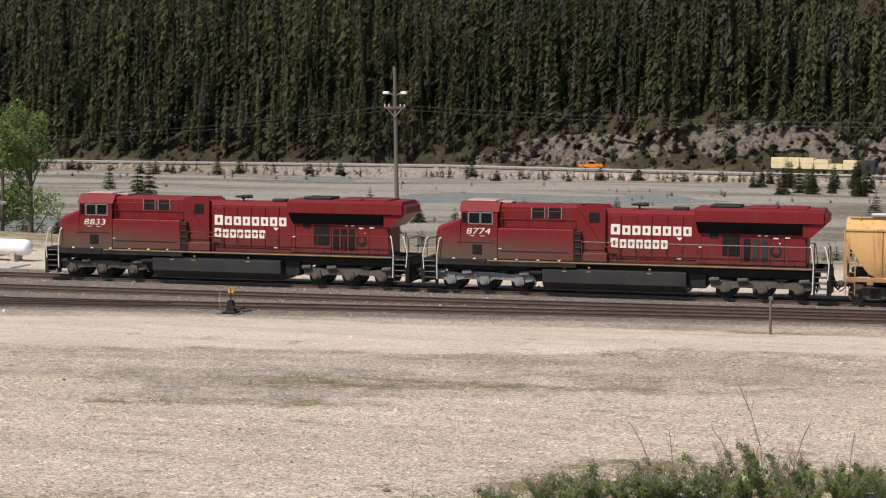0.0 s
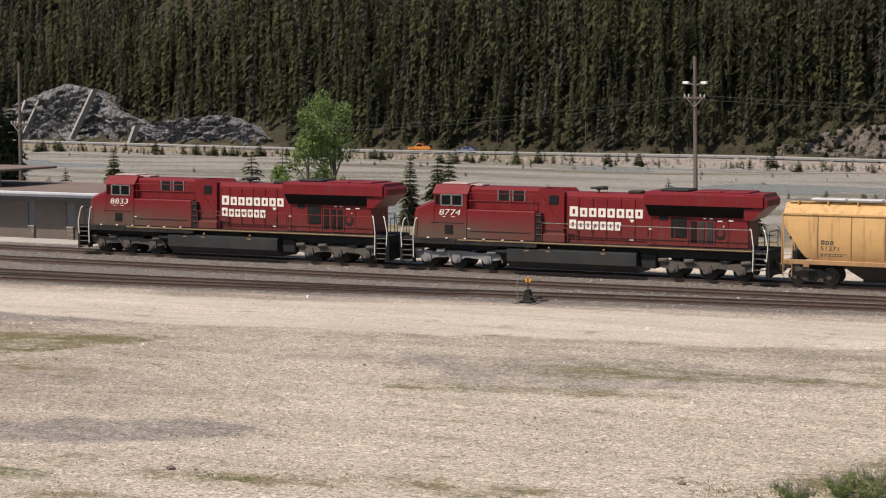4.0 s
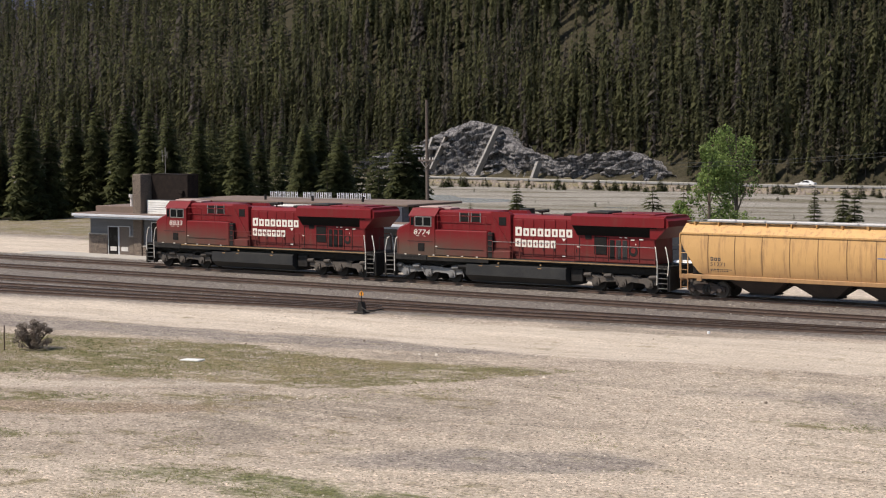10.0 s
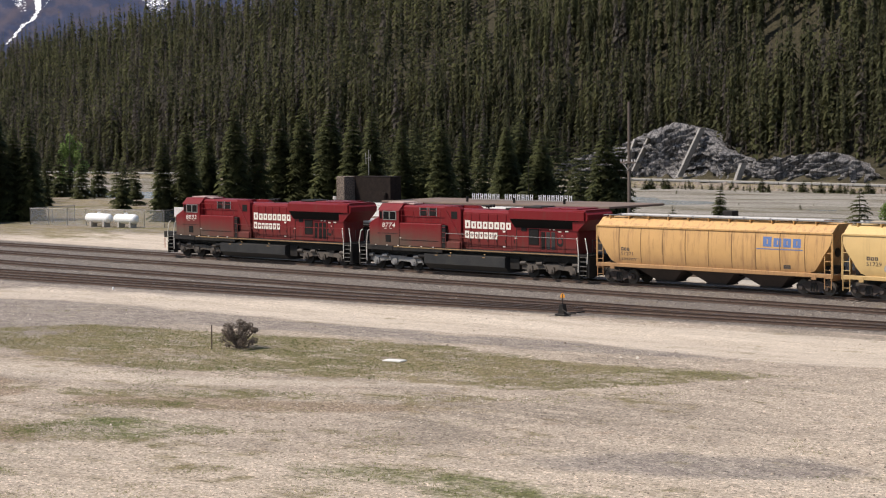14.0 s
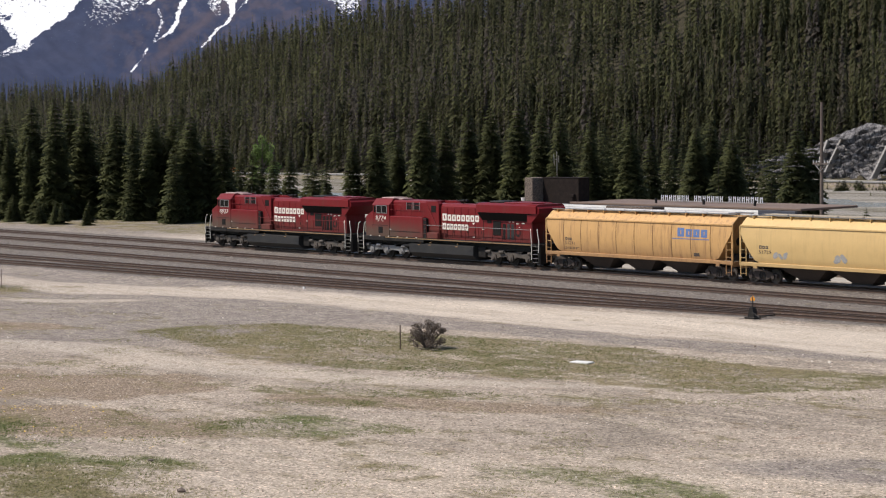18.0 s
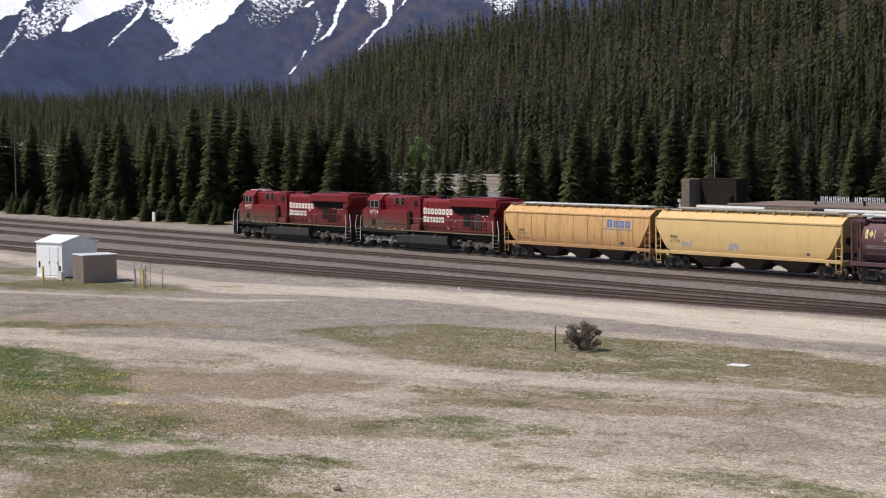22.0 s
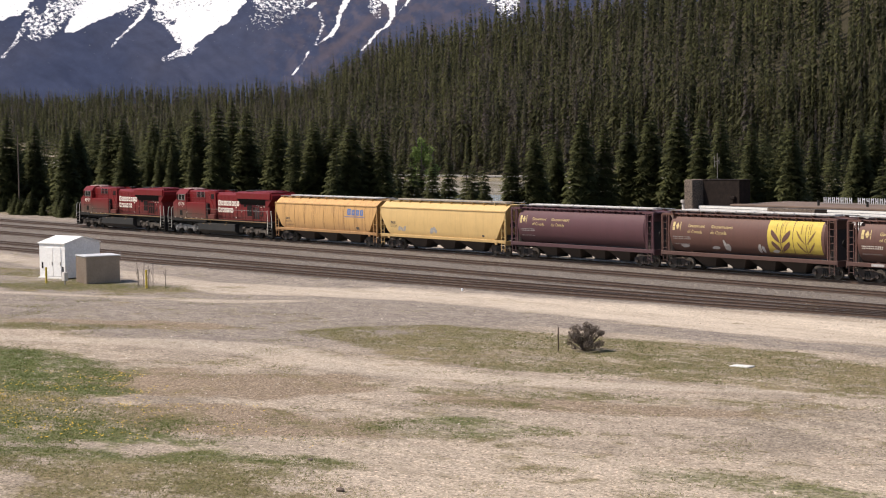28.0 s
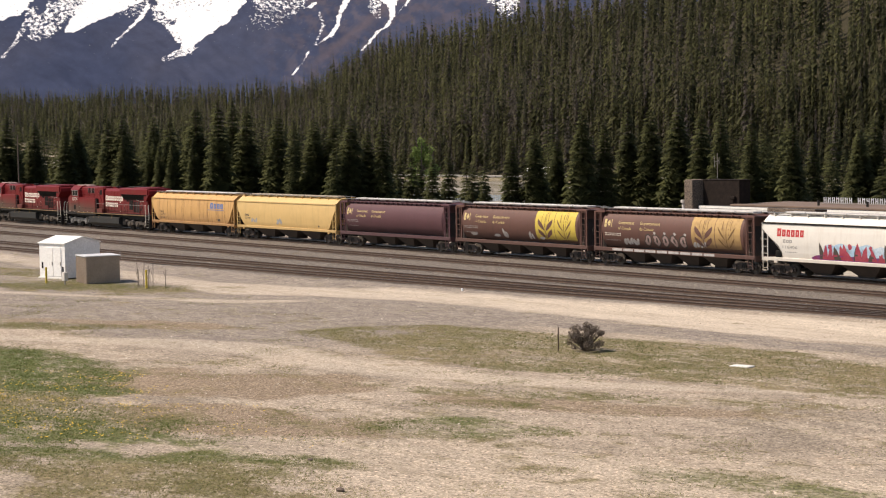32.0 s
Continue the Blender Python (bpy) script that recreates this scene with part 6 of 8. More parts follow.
def flag_mark(car, wid, x):
    part("flag_bar", bar(Geo(), x, x + 0.24, 2.95, 3.55, wid), YELLOWTEXT, car)
    part("flag_bar", bar(Geo(), x + 0.78, x + 0.84, 2.95, 3.55, wid), YELLOWTEXT, car)
    leaf = Geo()
    decal(leaf, [(3.02, x + 0.5, x + 0.53), (3.12, x + 0.42, x + 0.61), (3.25, x + 0.32, x + 0.71), (3.35, x + 0.4, x + 0.63), (3.5, x + 0.5, x + 0.53)], wid)
    part("flag_leaf", leaf, YELLOWTEXT, car)


CARS = []


def build_train():
    CARS.append((build_loco("8833", TRUCKM, "red diesel locomotive with cream lettering and dusty black running gear"), 0.0))
    CARS.append((build_loco("8774", PALE_TRUCK, "red diesel locomotive with cream lettering and a silver leading truck"), 22.3))
    u = 44.6
    car, wid = build_square_hopper(18.3, YELLOW, "rust-streaked orange yellow grain hopper car with blue lettering", ROUND, CURVED_CUT, 9, 3, PALEHATCH)
    letter_blocks("brand_block", car, BLUEP, wid, 13.1, 15.9, 2.85, 3.45, 4, 1.1, 0.32)
    g = Geo()
    bar(g, 12.7, 16.0, 2.68, 2.74, wid)
    part("brand_bar", g, BLUEP, car)
    letter_blocks("brand_block", car, DARKTEXT, wid, 2.35, 3.05, 2.2, 2.42, 3)
    words("fleet_number", "51271", 0.32, DARKTEXT, car, 2.35, 1.9, wid, 0.01, 0, 0.95)
    stencil_rows(car, wid, DARKTEXT, 2.35, 1.68, [(1.3, 0.05), (1.2, 0.06)], 0.05)
    g = Geo()
    bar(g, 14.6, 15.1, 1.55, 1.78, wid)
    part("service_plate", g, DARKTEXT, car)
    CARS.append((car, u))
    u += 18.3
    car, wid = build_square_hopper(18.9, YELLOW2, "pale yellow grain hopper car with grey graffiti marks", ROUND, CURVED_CUT, 0, 3, TANHATCH)
    letter_blocks("brand_block", car, DARKTEXT, wid, 1.95, 2.75, 2.3, 2.52, 3)
    words("fleet_number", "51729", 0.32, DARKTEXT, car, 1.95, 1.98, wid, 0.01, 0, 1.0)
    spray(car, wid, GREYTEXT, [(3.3, 1.9, 0.22, 0.22, 0.1), (3.7, 1.85, 0.18, 0.2, -0.1), (4.1, 1.9, 0.2, 0.24, 0.1), (8.2, 1.85, 0.3, 0.28, 0.1), (8.7, 1.9, 0.25, 0.3, -0.1)])
    g = Geo()
    bar(g, 15.4, 15.7, 1.55, 1.72, wid)
    part("service_plate", g, DARKTEXT, car)
    CARS.append((car, u))
    u += 18.9
    for k, (paint_mat, label) in enumerate(((PLUM, "plum brown round-bodied grain hopper car with faded yellow lettering"), (BROWN, "brown round-bodied grain hopper car with a bright yellow wheat panel"), (BROWN, "rusty brown round-bodied grain hopper car covered in graffiti"))):
        car, wid = build_cylinder_hopper(paint_mat, label)
        flag_mark(car, wid, 1.75)
        words("lettering", "Government", 0.34, YELLOWTEXT, car, 3.35, 3.2, wid, 0.01, 0, 1.75)
        words("lettering", "of Canada", 0.34, YELLOWTEXT, car, 3.35, 2.78, wid, 0.01, 0, 1.5)
        words("lettering", "Gouvernement", 0.34, YELLOWTEXT, car, 5.75, 3.2, wid, 0.01, 0, 2.2)
        words("lettering", "du Canada", 0.34, YELLOWTEXT, car, 5.75, 2.78, wid, 0.01, 0, 1.6)
        stencil_rows(car, wid, LETTER if k == 2 else GREYTEXT, 1.8, 2.3, [(1.8, 0.06)], 0.2)
        stencil_rows(car, wid, GREYTEXT, 1.8, 1.9, [(1.6, 0.08)], 0.08)
        if k:
            wheat_panel(car, wid, k == 2)
        if k == 1:
            spray(car, wid, SILVERG, [(2.9, 1.8, 0.5, 0.13, 0.1), (6.1, 1.78, 0.5, 0.12, 0.0), (7.1, 2.0, 0.18, 0.4, -0.1), (7.4, 1.85, 0.2, 0.28, 0.0), (10.5, 1.9, 0.2, 0.33, 0.05), (10.85, 1.85, 0.16, 0.25, -0.05), (12.0, 1.75, 0.35, 0.12, 0.0)])
        if k == 2:
            spray(car, wid, SILVERG, [(4.0 + 0.35 * q, 1.85 + 0.04 * (q % 3), 0.2, 0.26, 0.06 * (-1) ** q) for q in range(5)])
            spray(car, wid, DARKTEXT, [(6.6 + 0.95 * q, 2.05, 0.5, 0.52, 0.08 * (-1) ** q) for q in range(5)], 0.007)
            spray(car, wid, PINKG, [(6.6 + 0.95 * q, 2.05, 0.36, 0.4, 0.08 * (-1) ** q) for q in range(5)], 0.012)
            spray(car, wid, DARKTEXT, [(6.62 + 0.95 * q, 2.08, 0.12, 0.2, 0.0) for q in range(5)], 0.016)
            spray(car, wid, SILVERG, [(11.6 + 0.35 * q, 1.9 + 0.05 * (q % 2), 0.18, 0.22, 0.05) for q in range(4)] + [(7.4 + 1.1 * q, 2.62, 0.16, 0.1, 0.0) for q in range(4)])
            flat = lambda z: 1.535
            for q in range(9):
                part("spray_paint", bar(Geo(), 2.6 + 1.25 * q, 3.7 + 1.25 * q, 1.14, 1.32, flat), SILVERG, car)
        CARS.append((car, u))
        u += 18.1
    car, wid = build_square_hopper(18.1, CPW, "dirty white grain hopper car with red lettering and graffiti", ROUND, STRAIGHT_CUT, 0, 3, PALEHATCH, True)
    letter_blocks("brand_block", car, REDP, wid, 1.75, 4.3, 2.85, 3.4, 6, 1.1, 0.32)
    letter_blocks("brand_block", car, GREYTEXT, wid, 2.3, 3.2, 2.42, 2.66, 3)
    words("fleet_number", "116406", 0.3, GREYTEXT, car, 2.3, 2.02, wid, 0.01, 0, 1.35)
    stencil_rows(car, wid, GREYTEXT, 2.5, 1.75, [(1.2, 0.06)], 0.06)
    spray(car, wid, SKYG, [(6.5 + 1.1 * q, 1.95 + 0.1 * (q % 2), 0.85, 0.5, 0.1) for q in range(8)], 0.006)
    spray(car, wid, PURPLEG, [(5.6 + 1.0 * q, 1.5, 0.75, 0.2, 0.1) for q in range(11)], 0.009)
    rg = random.Random(6)
    for q in range(26):
        x, z = 5.9 + 0.36 * q + rg.uniform(-0.1, 0.1), 1.42
        h, w, lean = rg.uniform(0.45, 1.25), rg.uniform(0.16, 0.34), rg.uniform(-0.45, 0.3)
        rows = [(z + h * u, x + lean * u - w * (1 - u) ** 0.7 - 0.02, x + lean * u + w * (1 - u) ** 0.7 + 0.02) for u in (0, 0.2, 0.4, 0.6, 0.8, 1.0)]
        part("spray_paint", decal(Geo(), rows, wid, 0.011 + 0.0006 * (q % 5)), CRIMSONG if q % 4 else DARKTEXT, car)
    spray(car, wid, CRIMSONG, [(6.6, 2.3, 0.16, 0.16, 0.0), (8.4, 2.35, 0.2, 0.2, 0.0), (10.2, 2.3, 0.18, 0.18, 0.0), (12.1, 2.35, 0.2, 0.2, 0.0)], 0.016)
    CARS.append((car, u))


build_train()


# ---- near trees ----
SPRUCE = leaf_material("spruce needles", (0.058, 0.065, 0.031), (0.13, 0.137, 0.056), 0.8, 2.5, 0.65, 1.3, 0.5)
BARK = mat("grey brown bark", (0.085, 0.065, 0.05), (0.15, 0.12, 0.1), 0.9, 0, 3, 20, 0.7, 0.4)
ASPEN = leaf_material("fresh aspen leaves", (0.085, 0.13, 0.035), (0.22, 0.29, 0.09), 0.6)


CROWN_DATA = {}


def spruce_crown(seed, spread, levels, most, twigs):
    """A crown one metre high: drooping boughs, each feathered with side twigs."""
    rng = np.random.default_rng(seed)
    v, f, t, m = [], [], [], []
    for k in range(levels):
        u = 0.02 + 0.97 * (k + rng.random()) / levels
        n = int(most - 0.5 * most * u)
        for j in range(n):
            g = math.tau * (j + rng.random()) / n + k * 1.7
            L = spread * (1 - u) ** 0.72 * rng.uniform(0.6, 1.18) + 0.012
            c, s = math.cos(g), math.sin(g)
            droop, tint = rng.uniform(0.2, 0.6), rng.random()
            q = g + rng.normal() * 0.2
            out = np.array((math.cos(q), math.sin(q), rng.uniform(0.25, 0.65)))
            out /= np.linalg.norm(out)
            for b in range(twigs):
                a = (b + 0.6) / twigs
                r = L * a
                z = u + L * (0.16 * a - droop * a * a)
                for side in (-1, 1):
                    w = L * (0.55 - 0.28 * a) * rng.uniform(0.6, 1.3)
                    h = w * rng.uniform(0.5, 0.8)
                    o = len(v)
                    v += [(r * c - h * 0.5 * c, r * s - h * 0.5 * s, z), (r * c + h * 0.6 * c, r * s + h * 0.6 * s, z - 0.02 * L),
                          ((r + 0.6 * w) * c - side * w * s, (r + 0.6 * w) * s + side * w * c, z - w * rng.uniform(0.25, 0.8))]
                    # tint pales towards the bough tips, painting in the light they catch
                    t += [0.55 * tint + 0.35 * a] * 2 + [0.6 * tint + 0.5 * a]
                    m += [out] * 3
                    f.append((o, o + 1, o + 2) if side > 0 else (o, o + 2, o + 1))
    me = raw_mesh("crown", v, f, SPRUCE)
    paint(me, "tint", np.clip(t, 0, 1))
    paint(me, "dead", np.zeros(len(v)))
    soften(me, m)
    CROWN_DATA[me.name] = (np.array(v), np.array(f), np.clip(t, 0, 1), np.array(m))
    return me


TRUNK = Geo().cyl((0, 0, -0.03), (0, 0, 0.98), 0.014, 8, 0.002).mesh("trunk", BARK)
CROWNS = [spruce_crown(k, s, 58, 13, 5) for k, s in enumerate((0.15, 0.175, 0.14, 0.19, 0.165))]
MIDDLE = [spruce_crown(20 + k, s, 34, 10, 3) for k, s in enumerate((0.135, 0.155, 0.125, 0.17))]
YOUNG = [spruce_crown(10 + k, s, 26, 10, 4) for k, s in enumerate((0.24, 0.28, 0.21))]


def spruce(x, y, top, label="", wide=1.0, group="spruces beside the line", near=False):
    z = float(land(x, y)) - 0.1
    h = top - z
    tree = thing("spruce_tree", label or "tall dark green spruce with drooping boughs", "tree", group)
    tree.matrix_basis = pose(x, y, z)
    rng = random.Random(int(x * 13 + y * 7))
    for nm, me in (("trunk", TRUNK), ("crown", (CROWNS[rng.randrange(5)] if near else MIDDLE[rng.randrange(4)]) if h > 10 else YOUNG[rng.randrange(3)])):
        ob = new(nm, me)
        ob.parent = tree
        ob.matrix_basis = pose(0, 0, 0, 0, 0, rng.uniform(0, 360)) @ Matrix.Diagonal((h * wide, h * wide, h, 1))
    return tree


STAND = []  # trees of the closed stand behind the first row


def spruce_stand():
    V, F, T, N, o = [], [], [], [], 0
    rng = np.random.default_rng(17)
    for x, y, top in STAND:
        z = float(land(x, y)) - 0.1
        h = top - z
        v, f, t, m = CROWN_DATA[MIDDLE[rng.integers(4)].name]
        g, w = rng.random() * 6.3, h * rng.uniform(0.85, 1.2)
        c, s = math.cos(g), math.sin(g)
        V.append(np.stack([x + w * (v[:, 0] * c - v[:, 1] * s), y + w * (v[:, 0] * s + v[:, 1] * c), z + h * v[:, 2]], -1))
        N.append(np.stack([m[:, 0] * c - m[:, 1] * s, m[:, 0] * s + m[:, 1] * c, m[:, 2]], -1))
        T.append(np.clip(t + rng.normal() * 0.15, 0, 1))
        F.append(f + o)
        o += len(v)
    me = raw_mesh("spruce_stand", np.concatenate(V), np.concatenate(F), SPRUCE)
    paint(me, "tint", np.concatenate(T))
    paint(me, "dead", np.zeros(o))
    soften(me, np.concatenate(N))
    tagged(new("spruce_stand", me), "closed stand of dark green spruces behind the first row", "trees", kind="stuff")


LINE_WEST = [(-263.6, 113.3, 14.3), (-263.7, 117.8, 13.8), (-241.4, 112.5, 12.7), (-251.6, 119.5, 11.6), (-234.0, 115.4, 13.4), (-232.6, 116.8, 13.7), (-231.8, 121.2, 13.3), (-221.8, 118.4, 13.2), (-218.5, 120.5, 15.0), (-206.5, 117.1, 15.1), (-214.2, 123.6, 15.6), (-208.9, 122.6, 14.4), (-201.2, 122.6, 13.5), (-204.6, 127.1, 12.5), (-195.4, 124.3, 12.4), (-194.6, 126.7, 12.7), (-188.5, 125.2, 12.6), (-189.7, 128.4, 11.2)]
BEHIND_STATION = [(-170.7, 135.8, 10.2), (-168.9, 137.8, 10.9), (-171.2, 143.1, 9.5), (-164.1, 141.0, 12.7), (-163.7, 144.1, 11.7), (-165.8, 149.6, 12.7), (-163.3, 150.9, 13.0), (-158.4, 150.8, 13.6), (-153.6, 149.8, 12.8), (-148.7, 148.0, 12.7), (-143.7, 147.7, 11.7), (-145.0, 154.9, 11.4), (-138.4, 151.7, 9.8), (-130.0, 149.4, 10.3), (-131.6, 153.8, 11.8)]
BY_RIVER = [(-130.5, 140.0, 11.1), (-121.7, 140.0, 10.2), (-119.0, 142.0, 9.8), (-112.4, 140.0, 6.0), (-105.4, 135.0, 10.8), (-105.3, 137.0, 9.6), (-116.9, 170.0, 3.5), (-87.9, 150.0, 4.4), (-84.6, 150.0, 4.2), (-71.6, 150.0, 4.3), (-69.8, 152.0, 4.2), (-67.8, 150.0, 4.6), (-122.0, 140.0, 9.8), (-117.1, 140.0, 9.8), (-117.2, 138.0, 7.1)]


def open_gap(x, y):
    """The thin stand through which the river shows."""
    return 1.24 < -x / y < 1.52


def plant_spruces():
    for row in (LINE_WEST, BEHIND_STATION, BY_RIVER):
        for x, y, top in row:
            spruce(x, y, top, wide=1.12 if y < 130 else 1.05, near=True)
    rng = random.Random(11)
    # second rows that close the gaps, lower and a little behind
    for k in range(26):
        x = rng.uniform(-300, -186)
        spruce(x, 113 + max(0, (x + 215) * 0.25) + rng.uniform(0, 8), rng.uniform(9.0, 13.0), near=True)
    for k in range(290):
        x = rng.uniform(-370, -176)
        y, top = 118 + (x + 186) * -0.03 + rng.uniform(0, 34), rng.uniform(8.0, 13.2)
        if not open_gap(x, y):
            STAND.append((x, y, top))
    for k in range(95):
        x = rng.uniform(-190, -116)
        y, top = 146 + rng.uniform(2, 34), rng.uniform(6.0, 11.5)
        if not open_gap(x, y) and -x / y > 0.78:
            STAND.append((x, y, top))
    spruce_stand()
    for k in range(60):
        x = rng.uniform(-268, -190)
        spruce(x, 108.5 + max(0, (x + 215) * 0.15) + rng.uniform(0, 3.5), rng.uniform(1.2, 3.2), "young bushy green spruce at the wood's edge", 1.5)
    for k in range(16):
        y = rng.uniform(150, 185)
        spruce(-y * rng.uniform(1.25, 1.5), y, rng.uniform(4.0, 9.0), "slender young spruce before the river", 0.85)
    # young trees on the river flats
    for k in range(75):
        x = rng.uniform(-230, 5)
        y = rng.uniform(155, 250)
        spruce(x, y, float(land(x, y)) + rng.uniform(2.0, 5.5), "small young spruce on the river flats", 1.25, "young trees on the river flats")
    for k in range(36):
        x = rng.uniform(-40, 14)
        y = float(lerp(x, ROAD_Y)) - rng.uniform(22, 52)
        spruce(x, y, float(land(x, y)) + rng.uniform(2.5, 6.5), "slim young spruce below the highway", 1.0, "young trees below the highway")
    for k in range(45):
        x = rng.uniform(-330, -60)
        y = float(lerp(x, ROAD_Y)) - rng.uniform(12, 30)
        spruce(x, y, float(land(x, y)) + rng.uniform(1.5, 3.5), "low bushy spruce below the highway", 1.9, "young trees below the highway")


plant_spruces()


def leafy(name, clumps, n, size, material, seed):
    """Leaves as small bent quads in soft clumps of (x, y, z, rx, ry, rz)."""
    rng = np.random.default_rng(seed)
    w = np.array([c[3] * c[4] * c[5] for c in clumps]) ** 0.6
    pick = rng.choice(len(clumps), n, p=w / w.sum())
    v, f, t = [], [], []
    for k in pick:
        cx, cy, cz, rx, ry, rz = clumps[k]
        d = rng.normal(size=3)
        d /= np.linalg.norm(d)
        q = d * rng.uniform(0.35, 1.05) ** 0.6
        p = np.array((cx + q[0] * rx, cy + q[1] * ry, cz + q[2] * rz))
        a = rng.normal(size=3)
        a /= np.linalg.norm(a)
        b = np.cross(a, rng.normal(size=3))
        b /= np.linalg.norm(b) + 1e-6
        s = size * rng.uniform(0.6, 1.4)
        o = len(v)
        v += [p - a * s, p + b * s * 0.55, p + a * s, p - b * s * 0.55]
        f.append((o, o + 1, o + 2, o + 3))
        # tint grows paler towards the top of each clump
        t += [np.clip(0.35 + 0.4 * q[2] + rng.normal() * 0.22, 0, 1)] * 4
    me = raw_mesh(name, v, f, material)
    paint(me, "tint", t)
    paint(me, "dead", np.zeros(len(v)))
    return me


def build_aspen(x, y, h, label, seed, n=5200, leaf=0.15):
    z = float(land(x, y)) - 0.1
    rng = random.Random(seed)
    tree = thing("aspen_tree", label, "tree")
    tree.matrix_basis = pose(x, y, z)
    part("trunk", Geo().cyl((0, 0, 0), (0.1, 0, 0.5 * h), 0.02 * h, 8, 0.012 * h).cyl((0.1, 0, 0.5 * h), (0, 0.1, 0.95 * h), 0.012 * h, 8, 0.003 * h), BARK, tree)
    clumps = []
    for k in range(26):
        u = rng.uniform(0.2, 0.97)
        r = 0.27 * h * (1 - abs(u - 0.42) * 1.25) * rng.uniform(0.4, 1.0)
        g = rng.uniform(0, 6.3)
        c = (r * math.cos(g), r * math.sin(g), u * h)
        q = h * rng.uniform(0.05, 0.09)
        clumps.append((*c, q, q, q * 1.25))
        if k < 14:
            part("limb", Geo().cyl((0.05, 0, max(0.15 * h, c[2] - 0.2 * h)), c, 0.006 * h, 5, 0.002 * h), BARK, tree)
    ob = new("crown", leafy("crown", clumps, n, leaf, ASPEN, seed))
    ob.parent = tree
    return tree


build_aspen(-79.3, 150, 15.4, "bright fresh green leafing aspen tree near the river", 3, 8500, 0.105)
build_aspen(-75.5, 138, 9.5, "light green young aspen beside the river bank", 5, 6000, 0.12)
build_aspen(-417, 300, 17.0, "pale green leafing aspen among the dark conifers", 9, 2500, 0.35)


# ---- poles and wires ----
POLEM = mat("weathered grey pole timber", (0.14, 0.11, 0.09), (0.08, 0.064, 0.055), 0.9, 0, 2, 15, 0.7, 0.3, (1, 1, 0.1))
WIREM = mat("dull wire", (0.09, 0.09, 0.09), None, 0.5, 0.5)


def build_pole(x, y, top, arm, label, lean=0.0, lamps=False, r=0.15):
    z = float(land(x, y)) - 0.3
    po = thing("utility_pole", label, "utility pole", "poles along the yard")
    po.matrix_basis = pose(x, y, z)
    h = top - z
    part("pole", Geo().cyl((0, 0, 0), (lean * h, 0, h), r, 10, r * 0.62), POLEM, po)
    if arm:
        za = h * arm
        xa = lean * za
        cr = part("crossarm", Geo().box(xa - 0.75, xa + 0.75, -0.2, -0.08, za - 0.07, za + 0.07, 0.01), POLEM, po)
        for d in (-0.68, -0.4, 0.4, 0.68):
            part("insulator", Geo().cyl((xa + d, -0.14, za + 0.07), (xa + d, -0.14, za + 0.25), 0.05, 8), PALEHATCH, cr)
        part("brace", Geo().tube([(xa - 0.5, -0.16, za - 0.07), (xa, -0.16, za - 0.6), (xa + 0.5, -0.16, za - 0.07)], 0.03), STEEL, po)
    if lamps:
        za = h * arm + 0.95
        for d in (-1, 1):
            br = part("lamp_arm", Geo().tube([(lean * za, 0, za - 0.15), (lean * za + d * 0.45, 0, za + 0.05)], 0.035), STEEL, po)
            part("floodlight", Geo().box(lean * za + d * 0.62 - 0.2, lean * za + d * 0.62 + 0.2, -0.16, 0.16, za - 0.05, za + 0.14, 0.03), WHITEP, po, "white floodlight head")
    return po


build_pole(-36.1, 120, 12.3, 0.79, "weathered timber utility pole with crossarm and white floodlights", -0.02, True, 0.17)
build_pole(-91.0, 119.6, 12.1, 0.62, "dark weathered timber utility pole behind the station", 0.0, False, 0.17)
build_pole(-190.1, 129.4, 11.0, 0, "slim grey lamp pole among the spruces", 0.0, False, 0.08)
build_pole(-252, 110, 10.9, 0, "slim grey lamp pole at the edge of the wood", 0.0, False, 0.12)


def build_wires():
    ends = [(-91.0, 119.5, 7.4), (-36.3, 119.9, 9.6), (40, 119.5, 10.4)]
    for off in (-0.9, 0.9):
        for a, b in zip(ends, ends[1:]):
            g = Geo()
            pts = []
            for k in range(13):
                u = k / 12
                pts.append((a[0] + (b[0] - a[0]) * u, a[1] + (b[1] - a[1]) * u + off * 0.3, a[2] + (b[2] - a[2]) * u - 1.3 * 4 * u * (1 - u) + off * 0.15))
            g.tube(pts, 0.014, 4)
            tagged(part("overhead_wire", g, WIREM), "thin sagging wire strung between timber poles", "wire", "overhead wires")


build_wires()


# ---- station ----
SIDING = mat("grey blue lapped siding", (0.15, 0.152, 0.16), (0.1, 0.102, 0.108), 0.7, 0, 0.8, 12, 0.6, 0.2, (0.3, 1, 6))
STONE, nd_, lk_, p_ = nodes_of("mixed field stone")
co_ = nd_.new("ShaderNodeTexCoord").outputs["Object"]
for feature_ in ("F1", "DISTANCE_TO_EDGE"):  # flat stones laid in courses, with dark joints
    vo_, mp_ = nd_.new("ShaderNodeTexVoronoi"), nd_.new("ShaderNodeMapping")
    vo_.feature = feature_
    mp_.inputs["Scale"].default_value = (2.4, 2.4, 6.5)
    lk_.new(co_, mp_.inputs[0])
    lk_.new(mp_.outputs[0], vo_.inputs["Vector"])
    if feature_ == "F1":
        hue_ = nd_.new("ShaderNodeSeparateColor")
        lk_.new(vo_.outputs["Color"], hue_.inputs[0])
        stone_ = ramp(nd_, lk_, hue_.outputs[0], [(0.0, (0.085, 0.066, 0.055)), (0.5, (0.19, 0.145, 0.115)), (1.0, (0.3, 0.25, 0.205))])
    else:
        stone_ = mixc(nd_, lk_, ramp(nd_, lk_, vo_.outputs["Distance"], [(0.02, (1, 1, 1)), (0.08, (0, 0, 0))]), stone_, (0.035, 0.03, 0.027))
